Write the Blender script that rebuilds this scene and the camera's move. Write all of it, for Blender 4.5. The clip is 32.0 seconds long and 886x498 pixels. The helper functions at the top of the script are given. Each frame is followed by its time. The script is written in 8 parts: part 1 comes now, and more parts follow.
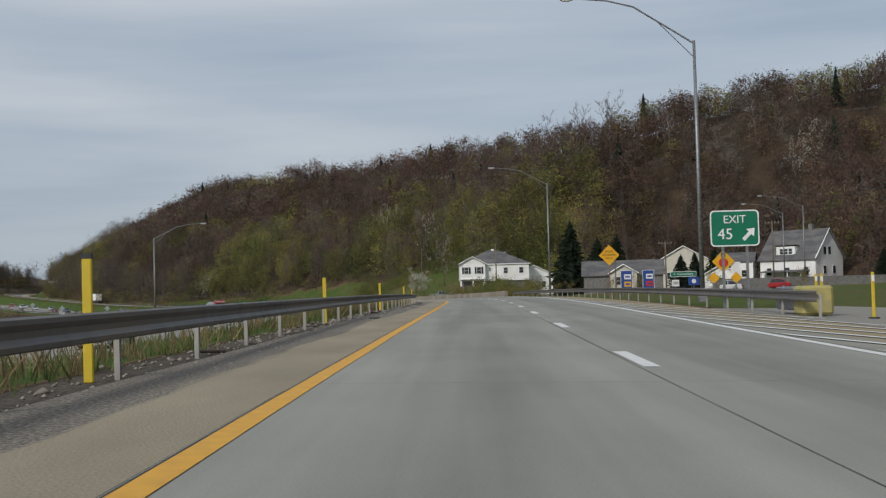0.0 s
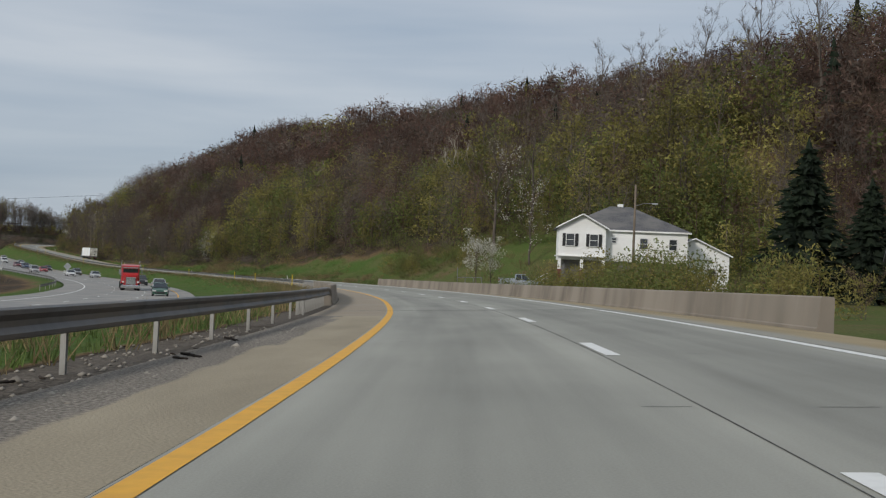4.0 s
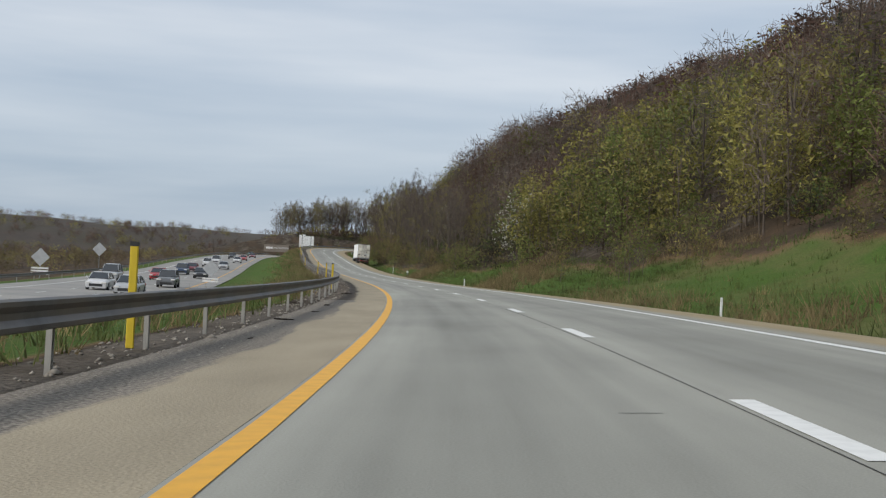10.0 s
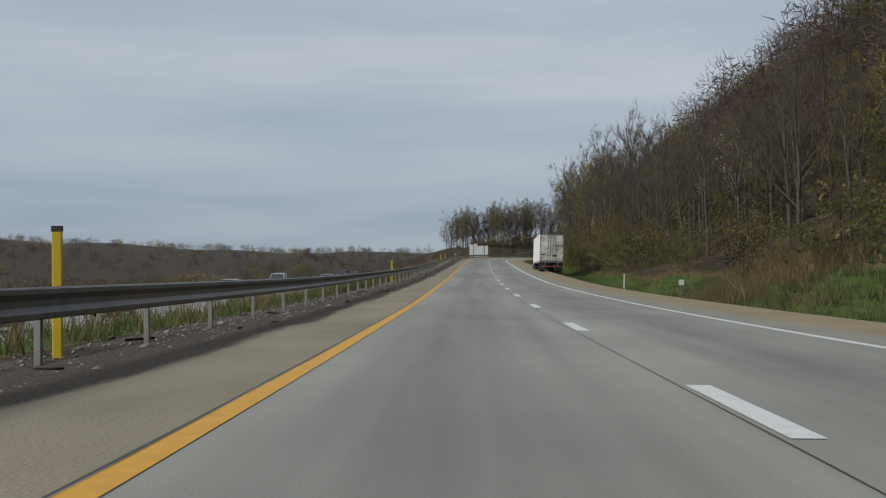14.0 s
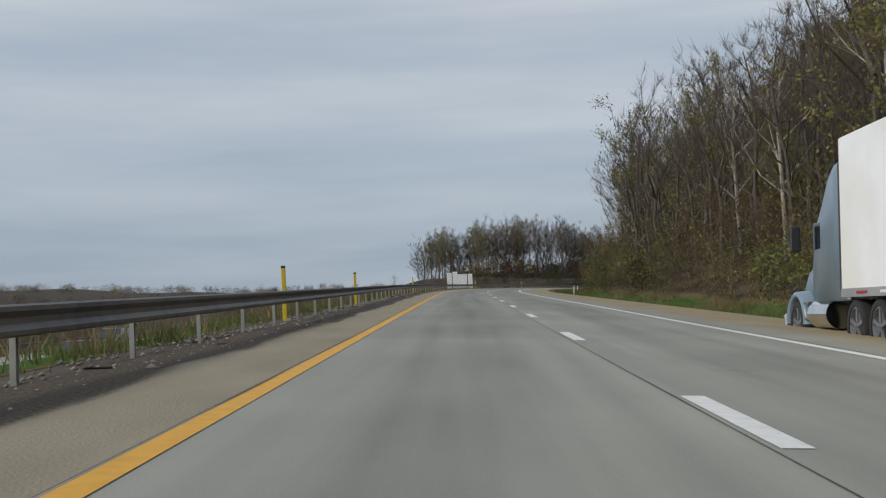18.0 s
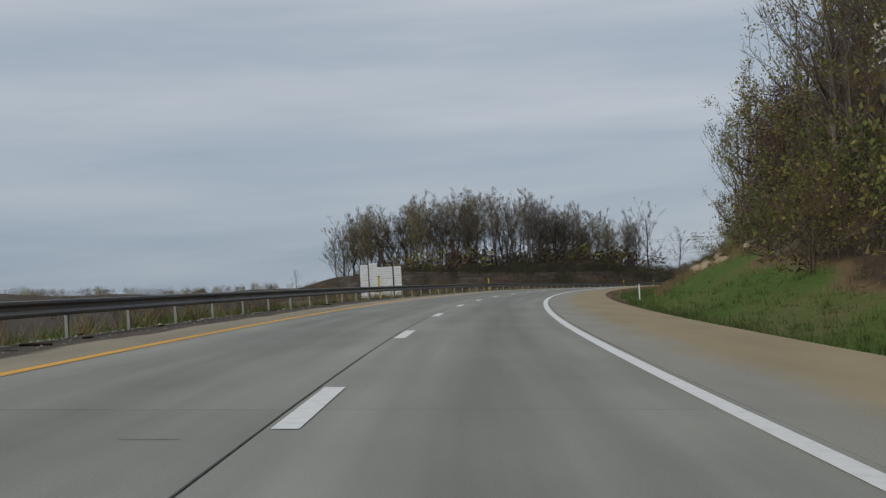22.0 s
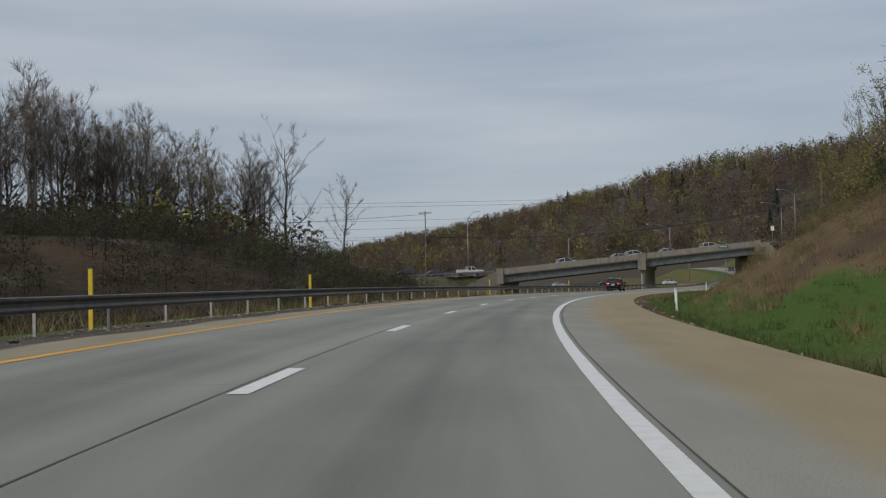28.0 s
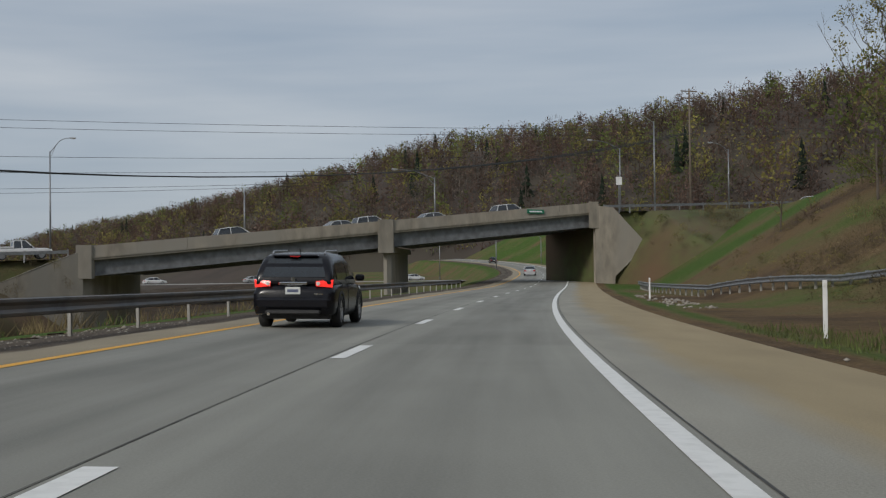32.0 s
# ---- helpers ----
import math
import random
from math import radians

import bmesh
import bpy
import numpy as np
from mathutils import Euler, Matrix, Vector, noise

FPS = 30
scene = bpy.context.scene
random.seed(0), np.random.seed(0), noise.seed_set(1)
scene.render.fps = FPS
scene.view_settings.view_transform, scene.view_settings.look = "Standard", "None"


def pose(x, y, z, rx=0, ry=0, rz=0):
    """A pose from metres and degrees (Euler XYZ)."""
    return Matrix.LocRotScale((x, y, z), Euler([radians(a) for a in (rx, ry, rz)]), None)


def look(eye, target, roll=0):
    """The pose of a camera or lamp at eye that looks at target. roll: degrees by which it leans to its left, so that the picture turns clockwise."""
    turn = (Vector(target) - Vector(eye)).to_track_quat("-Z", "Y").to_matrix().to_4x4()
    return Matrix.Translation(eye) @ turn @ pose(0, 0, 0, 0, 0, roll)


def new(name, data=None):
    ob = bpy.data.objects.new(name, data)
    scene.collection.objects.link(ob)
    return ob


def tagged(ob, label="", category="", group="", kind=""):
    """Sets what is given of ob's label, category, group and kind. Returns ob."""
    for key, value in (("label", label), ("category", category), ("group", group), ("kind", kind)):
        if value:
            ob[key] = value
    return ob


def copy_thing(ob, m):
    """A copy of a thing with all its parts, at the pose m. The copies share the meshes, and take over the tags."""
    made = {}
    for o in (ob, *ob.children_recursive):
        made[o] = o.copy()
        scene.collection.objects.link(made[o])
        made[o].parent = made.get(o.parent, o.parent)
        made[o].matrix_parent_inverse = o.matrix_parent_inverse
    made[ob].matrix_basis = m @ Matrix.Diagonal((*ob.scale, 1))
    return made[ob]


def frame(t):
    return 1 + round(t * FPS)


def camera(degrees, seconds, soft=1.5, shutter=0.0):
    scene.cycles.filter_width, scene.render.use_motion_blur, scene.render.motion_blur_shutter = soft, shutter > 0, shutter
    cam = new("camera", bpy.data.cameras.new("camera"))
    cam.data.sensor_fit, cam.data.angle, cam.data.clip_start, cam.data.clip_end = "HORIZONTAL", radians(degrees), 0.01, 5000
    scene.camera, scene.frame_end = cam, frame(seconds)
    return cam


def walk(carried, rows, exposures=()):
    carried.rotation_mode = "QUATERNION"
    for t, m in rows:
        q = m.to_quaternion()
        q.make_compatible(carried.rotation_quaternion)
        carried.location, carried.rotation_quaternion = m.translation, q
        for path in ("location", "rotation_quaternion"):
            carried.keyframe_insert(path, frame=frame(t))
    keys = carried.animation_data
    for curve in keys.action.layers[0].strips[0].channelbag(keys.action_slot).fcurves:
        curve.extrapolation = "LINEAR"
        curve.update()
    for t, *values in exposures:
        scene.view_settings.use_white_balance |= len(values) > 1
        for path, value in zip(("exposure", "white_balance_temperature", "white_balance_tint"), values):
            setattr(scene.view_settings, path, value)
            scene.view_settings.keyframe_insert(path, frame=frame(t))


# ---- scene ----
cam = camera(41.86, 32.0, soft=1.25)
PATH = [
    (0.0, 0.000, -0.000, 1.150, 91.902, 1.574, 1.770),
    (0.5, 0.000, 15.257, 1.196, 91.744, 1.028, 1.750),
    (1.0, -0.005, 30.510, 1.225, 91.621, 0.410, 1.693),
    (1.5, -0.039, 45.754, 1.232, 91.531, 0.076, 2.017),
    (2.0, -0.138, 60.998, 1.206, 91.365, -0.387, 2.480),
    (2.5, -0.436, 76.242, 1.148, 91.185, -0.886, 3.399),
    (3.0, -0.894, 91.480, 1.060, 91.084, -1.378, 3.772),
    (3.5, -1.515, 106.712, 0.942, 90.993, -1.875, 4.634),
    (4.0, -2.476, 121.925, 0.795, 90.905, -2.372, 6.327),
    (4.5, -3.949, 137.094, 0.622, 90.808, -2.832, 8.495),
    (5.0, -5.953, 152.218, 0.420, 90.612, -3.110, 10.092),
    (5.5, -8.366, 167.283, 0.198, 90.367, -2.879, 11.497),
    (6.0, -11.203, 182.287, -0.032, 90.311, -2.794, 13.107),
    (6.5, -14.426, 197.198, -0.255, 90.497, -2.715, 14.607),
    (7.0, -18.057, 212.015, -0.461, 90.518, -2.716, 16.096),
    (7.5, -22.075, 226.734, -0.648, 90.394, -2.734, 17.541),
    (8.0, -26.489, 241.334, -0.819, 90.582, -2.710, 19.161),
    (8.5, -31.311, 255.800, -0.978, 90.622, -2.800, 20.670),
    (9.0, -36.499, 270.135, -1.134, 90.683, -2.909, 22.259),
    (9.5, -42.075, 284.316, -1.287, 90.788, -2.810, 23.935),
    (10.0, -48.048, 298.345, -1.428, 90.871, -2.792, 25.472),
    (10.5, -54.419, 312.205, -1.548, 90.984, -2.835, 27.068),
    (11.0, -61.122, 325.894, -1.647, 91.103, -2.425, 28.676),
    (11.5, -68.196, 339.397, -1.742, 90.889, -2.065, 30.247),
    (12.0, -75.605, 352.722, -1.843, 91.039, -1.547, 31.656),
    (12.5, -83.337, 365.865, -1.950, 91.105, -0.866, 32.896),
    (13.0, -91.352, 378.860, -2.049, 91.066, -0.482, 33.765),
    (13.5, -99.545, 391.746, -2.118, 91.242, 0.012, 34.418),
    (14.0, -107.858, 404.560, -2.146, 91.449, 0.756, 34.825),
    (14.5, -116.240, 417.302, -2.123, 91.740, 1.587, 35.181),
    (15.0, -124.688, 430.001, -2.047, 91.878, 1.994, 35.421),
    (15.5, -133.166, 442.681, -1.916, 92.054, 2.287, 35.451),
    (16.0, -141.626, 455.371, -1.726, 92.352, 2.537, 35.271),
    (16.5, -150.034, 468.095, -1.474, 92.817, 2.701, 34.974),
    (17.0, -158.410, 480.847, -1.161, 93.011, 2.536, 34.747),
    (17.5, -166.687, 493.656, -0.805, 93.209, 2.587, 34.274),
    (18.0, -174.826, 506.547, -0.424, 93.165, 2.614, 33.845),
    (18.5, -182.864, 519.500, -0.030, 93.196, 2.749, 33.440),
    (19.0, -190.827, 532.495, 0.364, 93.203, 2.942, 33.154),
    (19.5, -198.747, 545.511, 0.754, 93.196, 3.015, 33.034),
    (20.0, -206.652, 558.544, 1.141, 93.172, 3.187, 32.811),
    (20.5, -214.518, 571.609, 1.523, 93.191, 3.226, 32.553),
    (21.0, -222.308, 584.724, 1.889, 93.022, 3.549, 32.097),
    (21.5, -230.009, 597.892, 2.236, 92.945, 3.918, 31.777),
    (22.0, -237.587, 611.113, 2.571, 92.883, 3.464, 31.184),
    (22.5, -244.979, 624.436, 2.890, 92.691, 2.990, 30.181),
    (23.0, -252.128, 637.889, 3.193, 92.545, 2.986, 29.043),
    (23.5, -258.992, 651.495, 3.482, 92.617, 3.272, 27.661),
    (24.0, -265.527, 665.285, 3.757, 92.713, 3.459, 26.064),
    (24.5, -271.595, 679.246, 4.015, 92.568, 3.438, 24.352),
    (25.0, -277.246, 693.387, 4.254, 92.457, 3.631, 22.665),
    (25.5, -282.501, 707.687, 4.469, 92.218, 4.085, 21.054),
    (26.0, -287.403, 722.126, 4.658, 92.117, 3.626, 19.730),
    (26.5, -291.961, 736.678, 4.818, 92.021, 2.934, 18.338),
    (27.0, -296.136, 751.343, 4.946, 91.850, 2.212, 16.728),
    (27.5, -299.875, 766.125, 5.042, 91.597, 1.556, 14.949),
    (28.0, -303.169, 781.010, 5.105, 91.608, 1.135, 13.249),
    (28.5, -305.995, 795.988, 5.136, 91.364, 1.003, 11.386),
    (29.0, -308.305, 811.064, 5.134, 91.280, 0.973, 9.431),
    (29.5, -310.135, 826.212, 5.102, 91.210, 1.243, 7.820),
    (30.0, -311.517, 841.403, 5.042, 91.166, 1.264, 6.045),
    (30.5, -312.442, 856.623, 4.957, 91.035, 1.217, 4.381),
    (31.0, -312.925, 871.860, 4.856, 90.956, 1.182, 2.738),
    (31.5, -312.970, 887.105, 4.746, 90.906, 0.948, 1.206),
    (32.0, -312.623, 902.347, 4.634, 91.129, 0.702, -0.280),
]

walk(cam, [(t, pose(*p)) for t, *p in PATH], exposures=[(0, 0.02), (1, 0.14), (2.5, 0.18), (4.5, 0.06), (5.1, 0.06), (6, 0.30), (8, 0.36), (11, 0.40), (13, 0.0), (17, 0.10), (21, -0.03), (24, -0.05), (32, -0.10)])

# ---- sky, sun, exposure ----
SUN_EL, SUN_AZ = 31.0, 214.0
world = bpy.data.worlds.new("overcast_sky")
scene.world = world
world.use_nodes = True
wn, wl = world.node_tree.nodes, world.node_tree.links
wn.clear()
sky = wn.new("ShaderNodeTexSky")
sky.sky_type, sky.sun_disc = "NISHITA", False
sky.sun_elevation, sky.sun_rotation = radians(SUN_EL), radians(SUN_AZ)
sky.air_density, sky.dust_density, sky.ozone_density = 1.0, 2.0, 1.5
tc = wn.new("ShaderNodeTexCoord")
mp = wn.new("ShaderNodeMapping")
mp.inputs["Scale"].default_value = (0.75, 0.75, 6.5)
n1 = wn.new("ShaderNodeTexNoise")
n1.inputs["Scale"].default_value, n1.inputs["Detail"].default_value, n1.inputs["Distortion"].default_value = 1.8, 5.0, 0.2
ramp = wn.new("ShaderNodeValToRGB")
ramp.color_ramp.elements[0].position, ramp.color_ramp.elements[0].color = 0.33, (3.35, 4.15, 5.15, 1)
ramp.color_ramp.elements[1].position, ramp.color_ramp.elements[1].color = 0.72, (6.4, 6.75, 7.15, 1)
mixs = wn.new("ShaderNodeMix")
mixs.data_type = "RGBA"
mixs.inputs[0].default_value = 0.85
bg = wn.new("ShaderNodeBackground")
bg.inputs["Strength"].default_value = 0.092
outw = wn.new("ShaderNodeOutputWorld")
wl.new(tc.outputs["Generated"], mp.inputs["Vector"])
wl.new(mp.outputs[0], n1.inputs["Vector"])
wl.new(n1.outputs["Fac"], ramp.inputs[0])
# the cloud layer thins towards the horizon and shows more blue there
sepw = wn.new("ShaderNodeSeparateXYZ")
wl.new(tc.outputs["Generated"], sepw.inputs[0])
thin = wn.new("ShaderNodeMapRange")
thin.inputs["From Min"].default_value, thin.inputs["From Max"].default_value = 0.0, 0.24
wl.new(sepw.outputs[2], thin.inputs["Value"])
veil = wn.new("ShaderNodeMix")
veil.data_type, veil.blend_type = "RGBA", "MULTIPLY"
veil.inputs[0].default_value = 1.0
tint = wn.new("ShaderNodeMix")
tint.data_type = "RGBA"
tint.inputs[6].default_value, tint.inputs[7].default_value = (0.80, 0.85, 0.90, 1), (1.10, 1.08, 1.07, 1)
wl.new(thin.outputs[0], tint.inputs[0])
wl.new(ramp.outputs[0], veil.inputs[6])
wl.new(tint.outputs[2], veil.inputs[7])
wl.new(sky.outputs[0], mixs.inputs[6])
wl.new(veil.outputs[2], mixs.inputs[7])
wl.new(mixs.outputs[2], bg.inputs["Color"])
wl.new(bg.outputs[0], outw.inputs["Surface"])
sun_data = bpy.data.lights.new("sun", "SUN")
sun_data.energy, sun_data.angle, sun_data.color = 1.9, radians(9), (1.0, 0.95, 0.88)
sun = new("sun", sun_data)
sun.matrix_world = look((0, 0, 100), Vector((0, 0, 100)) - 50 * Vector((math.sin(radians(SUN_AZ)) * math.cos(radians(SUN_EL)), math.cos(radians(SUN_AZ)) * math.cos(radians(SUN_EL)), math.sin(radians(SUN_EL)))))

# ---- materials ----
MATS = {}


def mat(name, c1, c2=None, rough=0.8, metal=0.0, scale=1.0, detail=4.0, bump=0.0, bump_scale=None, stretch=(1, 1, 1), coord="Object",
        vary=0.0, island=0.0, c3=None, scale3=0.15, spec=0.5, emit=0.0, lo=0.35, hi=0.65):
    """A surface with two scales of variation: c1 to c2 in fine grain, and towards c3 in large patches."""
    if name in MATS:
        return MATS[name]
    m = bpy.data.materials.new(name)
    m.use_nodes = True
    n, l = m.node_tree.nodes, m.node_tree.links
    b = n["Principled BSDF"]
    b.inputs["Roughness"].default_value, b.inputs["Metallic"].default_value = rough, metal
    b.inputs["Specular IOR Level"].default_value = spec
    c2 = c2 or tuple(v * 0.8 for v in c1)
    t = n.new("ShaderNodeTexCoord")
    mpg = n.new("ShaderNodeMapping")
    mpg.inputs["Scale"].default_value = stretch
    l.new(t.outputs[coord], mpg.inputs["Vector"])
    ns = n.new("ShaderNodeTexNoise")
    ns.inputs["Scale"].default_value, ns.inputs["Detail"].default_value = scale, detail
    l.new(mpg.outputs[0], ns.inputs["Vector"])
    r = n.new("ShaderNodeValToRGB")
    r.color_ramp.elements[0].position, r.color_ramp.elements[0].color = lo, (*c1, 1)
    r.color_ramp.elements[1].position, r.color_ramp.elements[1].color = hi, (*c2, 1)
    l.new(ns.outputs["Fac"], r.inputs[0])
    col = r.outputs[0]
    if c3:
        nb = n.new("ShaderNodeTexNoise")
        nb.inputs["Scale"].default_value, nb.inputs["Detail"].default_value = scale3, 5.0
        l.new(mpg.outputs[0], nb.inputs["Vector"])
        rb = n.new("ShaderNodeValToRGB")
        rb.color_ramp.elements[0].position, rb.color_ramp.elements[1].position = 0.42, 0.62
        l.new(nb.outputs["Fac"], rb.inputs[0])
        mx = n.new("ShaderNodeMix")
        mx.data_type = "RGBA"
        l.new(rb.outputs[0], mx.inputs[0])
        l.new(col, mx.inputs[6])
        mx.inputs[7].default_value = (*c3, 1)
        col = mx.outputs[2]
    if vary or island:
        src = n.new("ShaderNodeObjectInfo").outputs["Random"] if vary else n.new("ShaderNodeNewGeometry").outputs["Random Per Island"]
        amount = vary or island * 0.6
        mr = n.new("ShaderNodeMapRange")
        mr.inputs["To Min"].default_value, mr.inputs["To Max"].default_value = 1 - amount, 1 + amount
        l.new(src, mr.inputs["Value"])
        hs = n.new("ShaderNodeHueSaturation")
        if island:
            # each tree of a wood is a little lighter or darker than the next
            tone = n.new("ShaderNodeAttribute")
            tone.attribute_name = "tone"
            one = n.new("ShaderNodeMath")
            one.operation = "ADD"
            one.inputs[1].default_value = 1.0
            l.new(tone.outputs["Fac"], one.inputs[0])
            both = n.new("ShaderNodeMath")
            both.operation = "MULTIPLY"
            l.new(one.outputs[0], both.inputs[0])
            l.new(mr.outputs[0], both.inputs[1])
            l.new(both.outputs[0], hs.inputs["Value"])
        else:
            l.new(mr.outputs[0], hs.inputs["Value"])
        l.new(col, hs.inputs["Color"])
        col = hs.outputs[0]
    l.new(col, b.inputs["Base Color"])
    if bump:
        bs = n.new("ShaderNodeTexNoise")
        bs.inputs["Scale"].default_value, bs.inputs["Detail"].default_value = bump_scale or scale * 4, 6.0
        l.new(mpg.outputs[0], bs.inputs["Vector"])
        bp = n.new("ShaderNodeBump")
        bp.inputs["Strength"].default_value, bp.inputs["Distance"].default_value = min(1.0, bump * 10), 0.02 + bump * 0.2
        l.new(bs.outputs["Fac"], bp.inputs["Height"])
        l.new(bp.outputs[0], b.inputs["Normal"])
    if island:
        # thin leaves and twigs pass part of the light
        tb, ms_ = n.new("ShaderNodeBsdfTranslucent"), n.new("ShaderNodeMixShader")
        ms_.inputs[0].default_value = 0.4
        l.new(col, tb.inputs["Color"])
        l.new(b.outputs[0], ms_.inputs[1])
        l.new(tb.outputs[0], ms_.inputs[2])
        l.new(ms_.outputs[0], n["Material Output"].inputs["Surface"])
    if emit:
        b.inputs["Emission Color"].default_value, b.inputs["Emission Strength"].default_value = (*c1, 1), emit
    MATS[name] = m
    return m


def glass(name, tint=(0.02, 0.025, 0.03)):
    """Dark vehicle or window glass: a glossy dark pane."""
    return mat(name, tint, tuple(v * 0.7 for v in tint), rough=0.06, spec=0.8, scale=2.0)


def lane_concrete(tone=0.256):
    """Worn highway slabs: darker wheel paths and oil drip along the lane, fine aggregate, blotches."""
    m = bpy.data.materials.new("lane_concrete")
    m.use_nodes = True
    n, l = m.node_tree.nodes, m.node_tree.links
    b = n["Principled BSDF"]
    b.inputs["Roughness"].default_value, b.inputs["Specular IOR Level"].default_value = 0.75, 0.35
    uv = n.new("ShaderNodeUVMap")
    sep = n.new("ShaderNodeSeparateXYZ")
    l.new(uv.outputs[0], sep.inputs[0])

    def noise_node(sx, sy, scale, detail):
        mg = n.new("ShaderNodeMapping")
        mg.inputs["Scale"].default_value = (sx, sy, 1)
        l.new(uv.outputs[0], mg.inputs["Vector"])
        t = n.new("ShaderNodeTexNoise")
        t.inputs["Scale"].default_value, t.inputs["Detail"].default_value = scale, detail
        l.new(mg.outputs[0], t.inputs["Vector"])
        return t.outputs["Fac"]

    def math_node(op, a, c, d=None):
        t = n.new("ShaderNodeMath")
        t.operation = op
        for k, v in enumerate((a, c) if d is None else (a, c, d)):
            if isinstance(v, (int, float)):
                t.inputs[k].default_value = v
            else:
                l.new(v, t.inputs[k])
        return t.outputs[0]

    wave = math_node("COSINE", math_node("MULTIPLY", sep.outputs[0], 2 * math.pi / 3.66), 0)
    streak = noise_node(1.0, 0.03, 1.6, 5)
    fine = noise_node(1, 1, 55, 3)
    blot = noise_node(1, 0.45, 0.5, 6)
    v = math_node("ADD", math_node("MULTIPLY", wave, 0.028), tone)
    v = math_node("ADD", v, math_node("MULTIPLY", math_node("SUBTRACT", streak, 0.5), 0.20))
    v = math_node("ADD", v, math_node("MULTIPLY", math_node("SUBTRACT", blot, 0.5), 0.13))
    v = math_node("ADD", v, math_node("MULTIPLY", math_node("SUBTRACT", fine, 0.5), 0.10))
    info = n.new("ShaderNodeObjectInfo")
    v = math_node("MULTIPLY", v, math_node("MULTIPLY_ADD", info.outputs["Random"], 0.10, 0.95))
    cc = n.new("ShaderNodeCombineColor")
    l.new(math_node("MULTIPLY", v, 1.015), cc.inputs[0])
    l.new(v, cc.inputs[1])
    l.new(math_node("MULTIPLY", v, 0.865), cc.inputs[2])
    l.new(cc.outputs[0], b.inputs["Base Color"])
    bp = n.new("ShaderNodeBump")
    bp.inputs["Strength"].default_value, bp.inputs["Distance"].default_value = 0.25, 0.01
    l.new(fine, bp.inputs["Height"])
    l.new(bp.outputs[0], b.inputs["Normal"])
    return m


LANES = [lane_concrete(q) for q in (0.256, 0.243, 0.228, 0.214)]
TAN = mat("shoulder_concrete", (0.31, 0.255, 0.185), (0.255, 0.21, 0.155), rough=0.9, scale=7, bump=0.04, bump_scale=60, c3=(0.29, 0.25, 0.195), scale3=0.25, coord="UV")
GREYSH = mat("shoulder_grey", (0.25, 0.245, 0.225), (0.20, 0.195, 0.18), rough=0.9, scale=9, bump=0.03, bump_scale=60, c3=(0.28, 0.25, 0.20), scale3=0.3, coord="UV")
def two_tone(name, sign, e0, e1, near_col, far_col, grit=0.2, relief=0.4, coarse=False):
    """A shoulder of two surfaces that meet in a ragged edge at a distance from the joint line."""
    m = bpy.data.materials.new(name)
    m.use_nodes = True
    n, l = m.node_tree.nodes, m.node_tree.links
    b = n["Principled BSDF"]
    b.inputs["Roughness"].default_value, b.inputs["Specular IOR Level"].default_value = 0.9, 0.25
    uv = n.new("ShaderNodeUVMap")
    sep = n.new("ShaderNodeSeparateXYZ")
    l.new(uv.outputs[0], sep.inputs[0])

    def noise_node(sx, sy, scale, detail):
        mg = n.new("ShaderNodeMapping")
        mg.inputs["Scale"].default_value = (sx, sy, 1)
        l.new(uv.outputs[0], mg.inputs["Vector"])
        t = n.new("ShaderNodeTexNoise")
        t.inputs["Scale"].default_value, t.inputs["Detail"].default_value = scale, detail
        l.new(mg.outputs[0], t.inputs["Vector"])
        return t.outputs["Fac"]

    edge, fine, blot = noise_node(1, 0.12, 1.3, 6), noise_node(1, 1, 40, 4), noise_node(1, 0.3, 0.9, 6)
    ad = n.new("ShaderNodeMath")
    ad.operation = "MULTIPLY_ADD"
    l.new(edge, ad.inputs[0])
    ad.inputs[1].default_value = 1.1
    away = n.new("ShaderNodeMath")
    away.operation = "MULTIPLY"
    away.inputs[1].default_value = sign
    l.new(sep.outputs[0], away.inputs[0])
    l.new(away.outputs[0], ad.inputs[2])
    mr = n.new("ShaderNodeMapRange")
    mr.inputs["From Min"].default_value, mr.inputs["From Max"].default_value = e0 + 0.55, e1 + 0.55
    l.new(ad.outputs[0], mr.inputs["Value"])
    mx = n.new("ShaderNodeMix")
    mx.data_type = "RGBA"
    mx.inputs[6].default_value, mx.inputs[7].default_value = (*near_col, 1), (*far_col, 1)
    l.new(mr.outputs[0], mx.inputs[0])
    # the far side is coarse: stones and dirt of many tones
    mg2 = n.new("ShaderNodeMapRange")
    mg2.inputs["From Min"].default_value, mg2.inputs["From Max"].default_value = 0.40, 0.62
    mg2.inputs["To Min"].default_value, mg2.inputs["To Max"].default_value = 0.55 if coarse else 1.0, 1.5 if coarse else 1.0
    l.new(noise_node(1, 1, 24, 8), mg2.inputs["Value"])
    lump = n.new("ShaderNodeMix")
    lump.inputs[2].default_value = 1.0
    l.new(mr.outputs[0], lump.inputs[0])
    l.new(mg2.outputs[0], lump.inputs[3])
    hs = n.new("ShaderNodeHueSaturation")
    tot = n.new("ShaderNodeMath")
    tot.operation = "ADD"
    l.new(fine, tot.inputs[0])
    l.new(blot, tot.inputs[1])
    vr = n.new("ShaderNodeMapRange")
    vr.inputs["From Min"].default_value, vr.inputs["From Max"].default_value = 0.6, 1.4
    vr.inputs["To Min"].default_value, vr.inputs["To Max"].default_value = 1 - grit, 1 + grit
    l.new(tot.outputs[0], vr.inputs["Value"])
    both = n.new("ShaderNodeMath")
    both.operation = "MULTIPLY"
    l.new(vr.outputs[0], both.inputs[0])
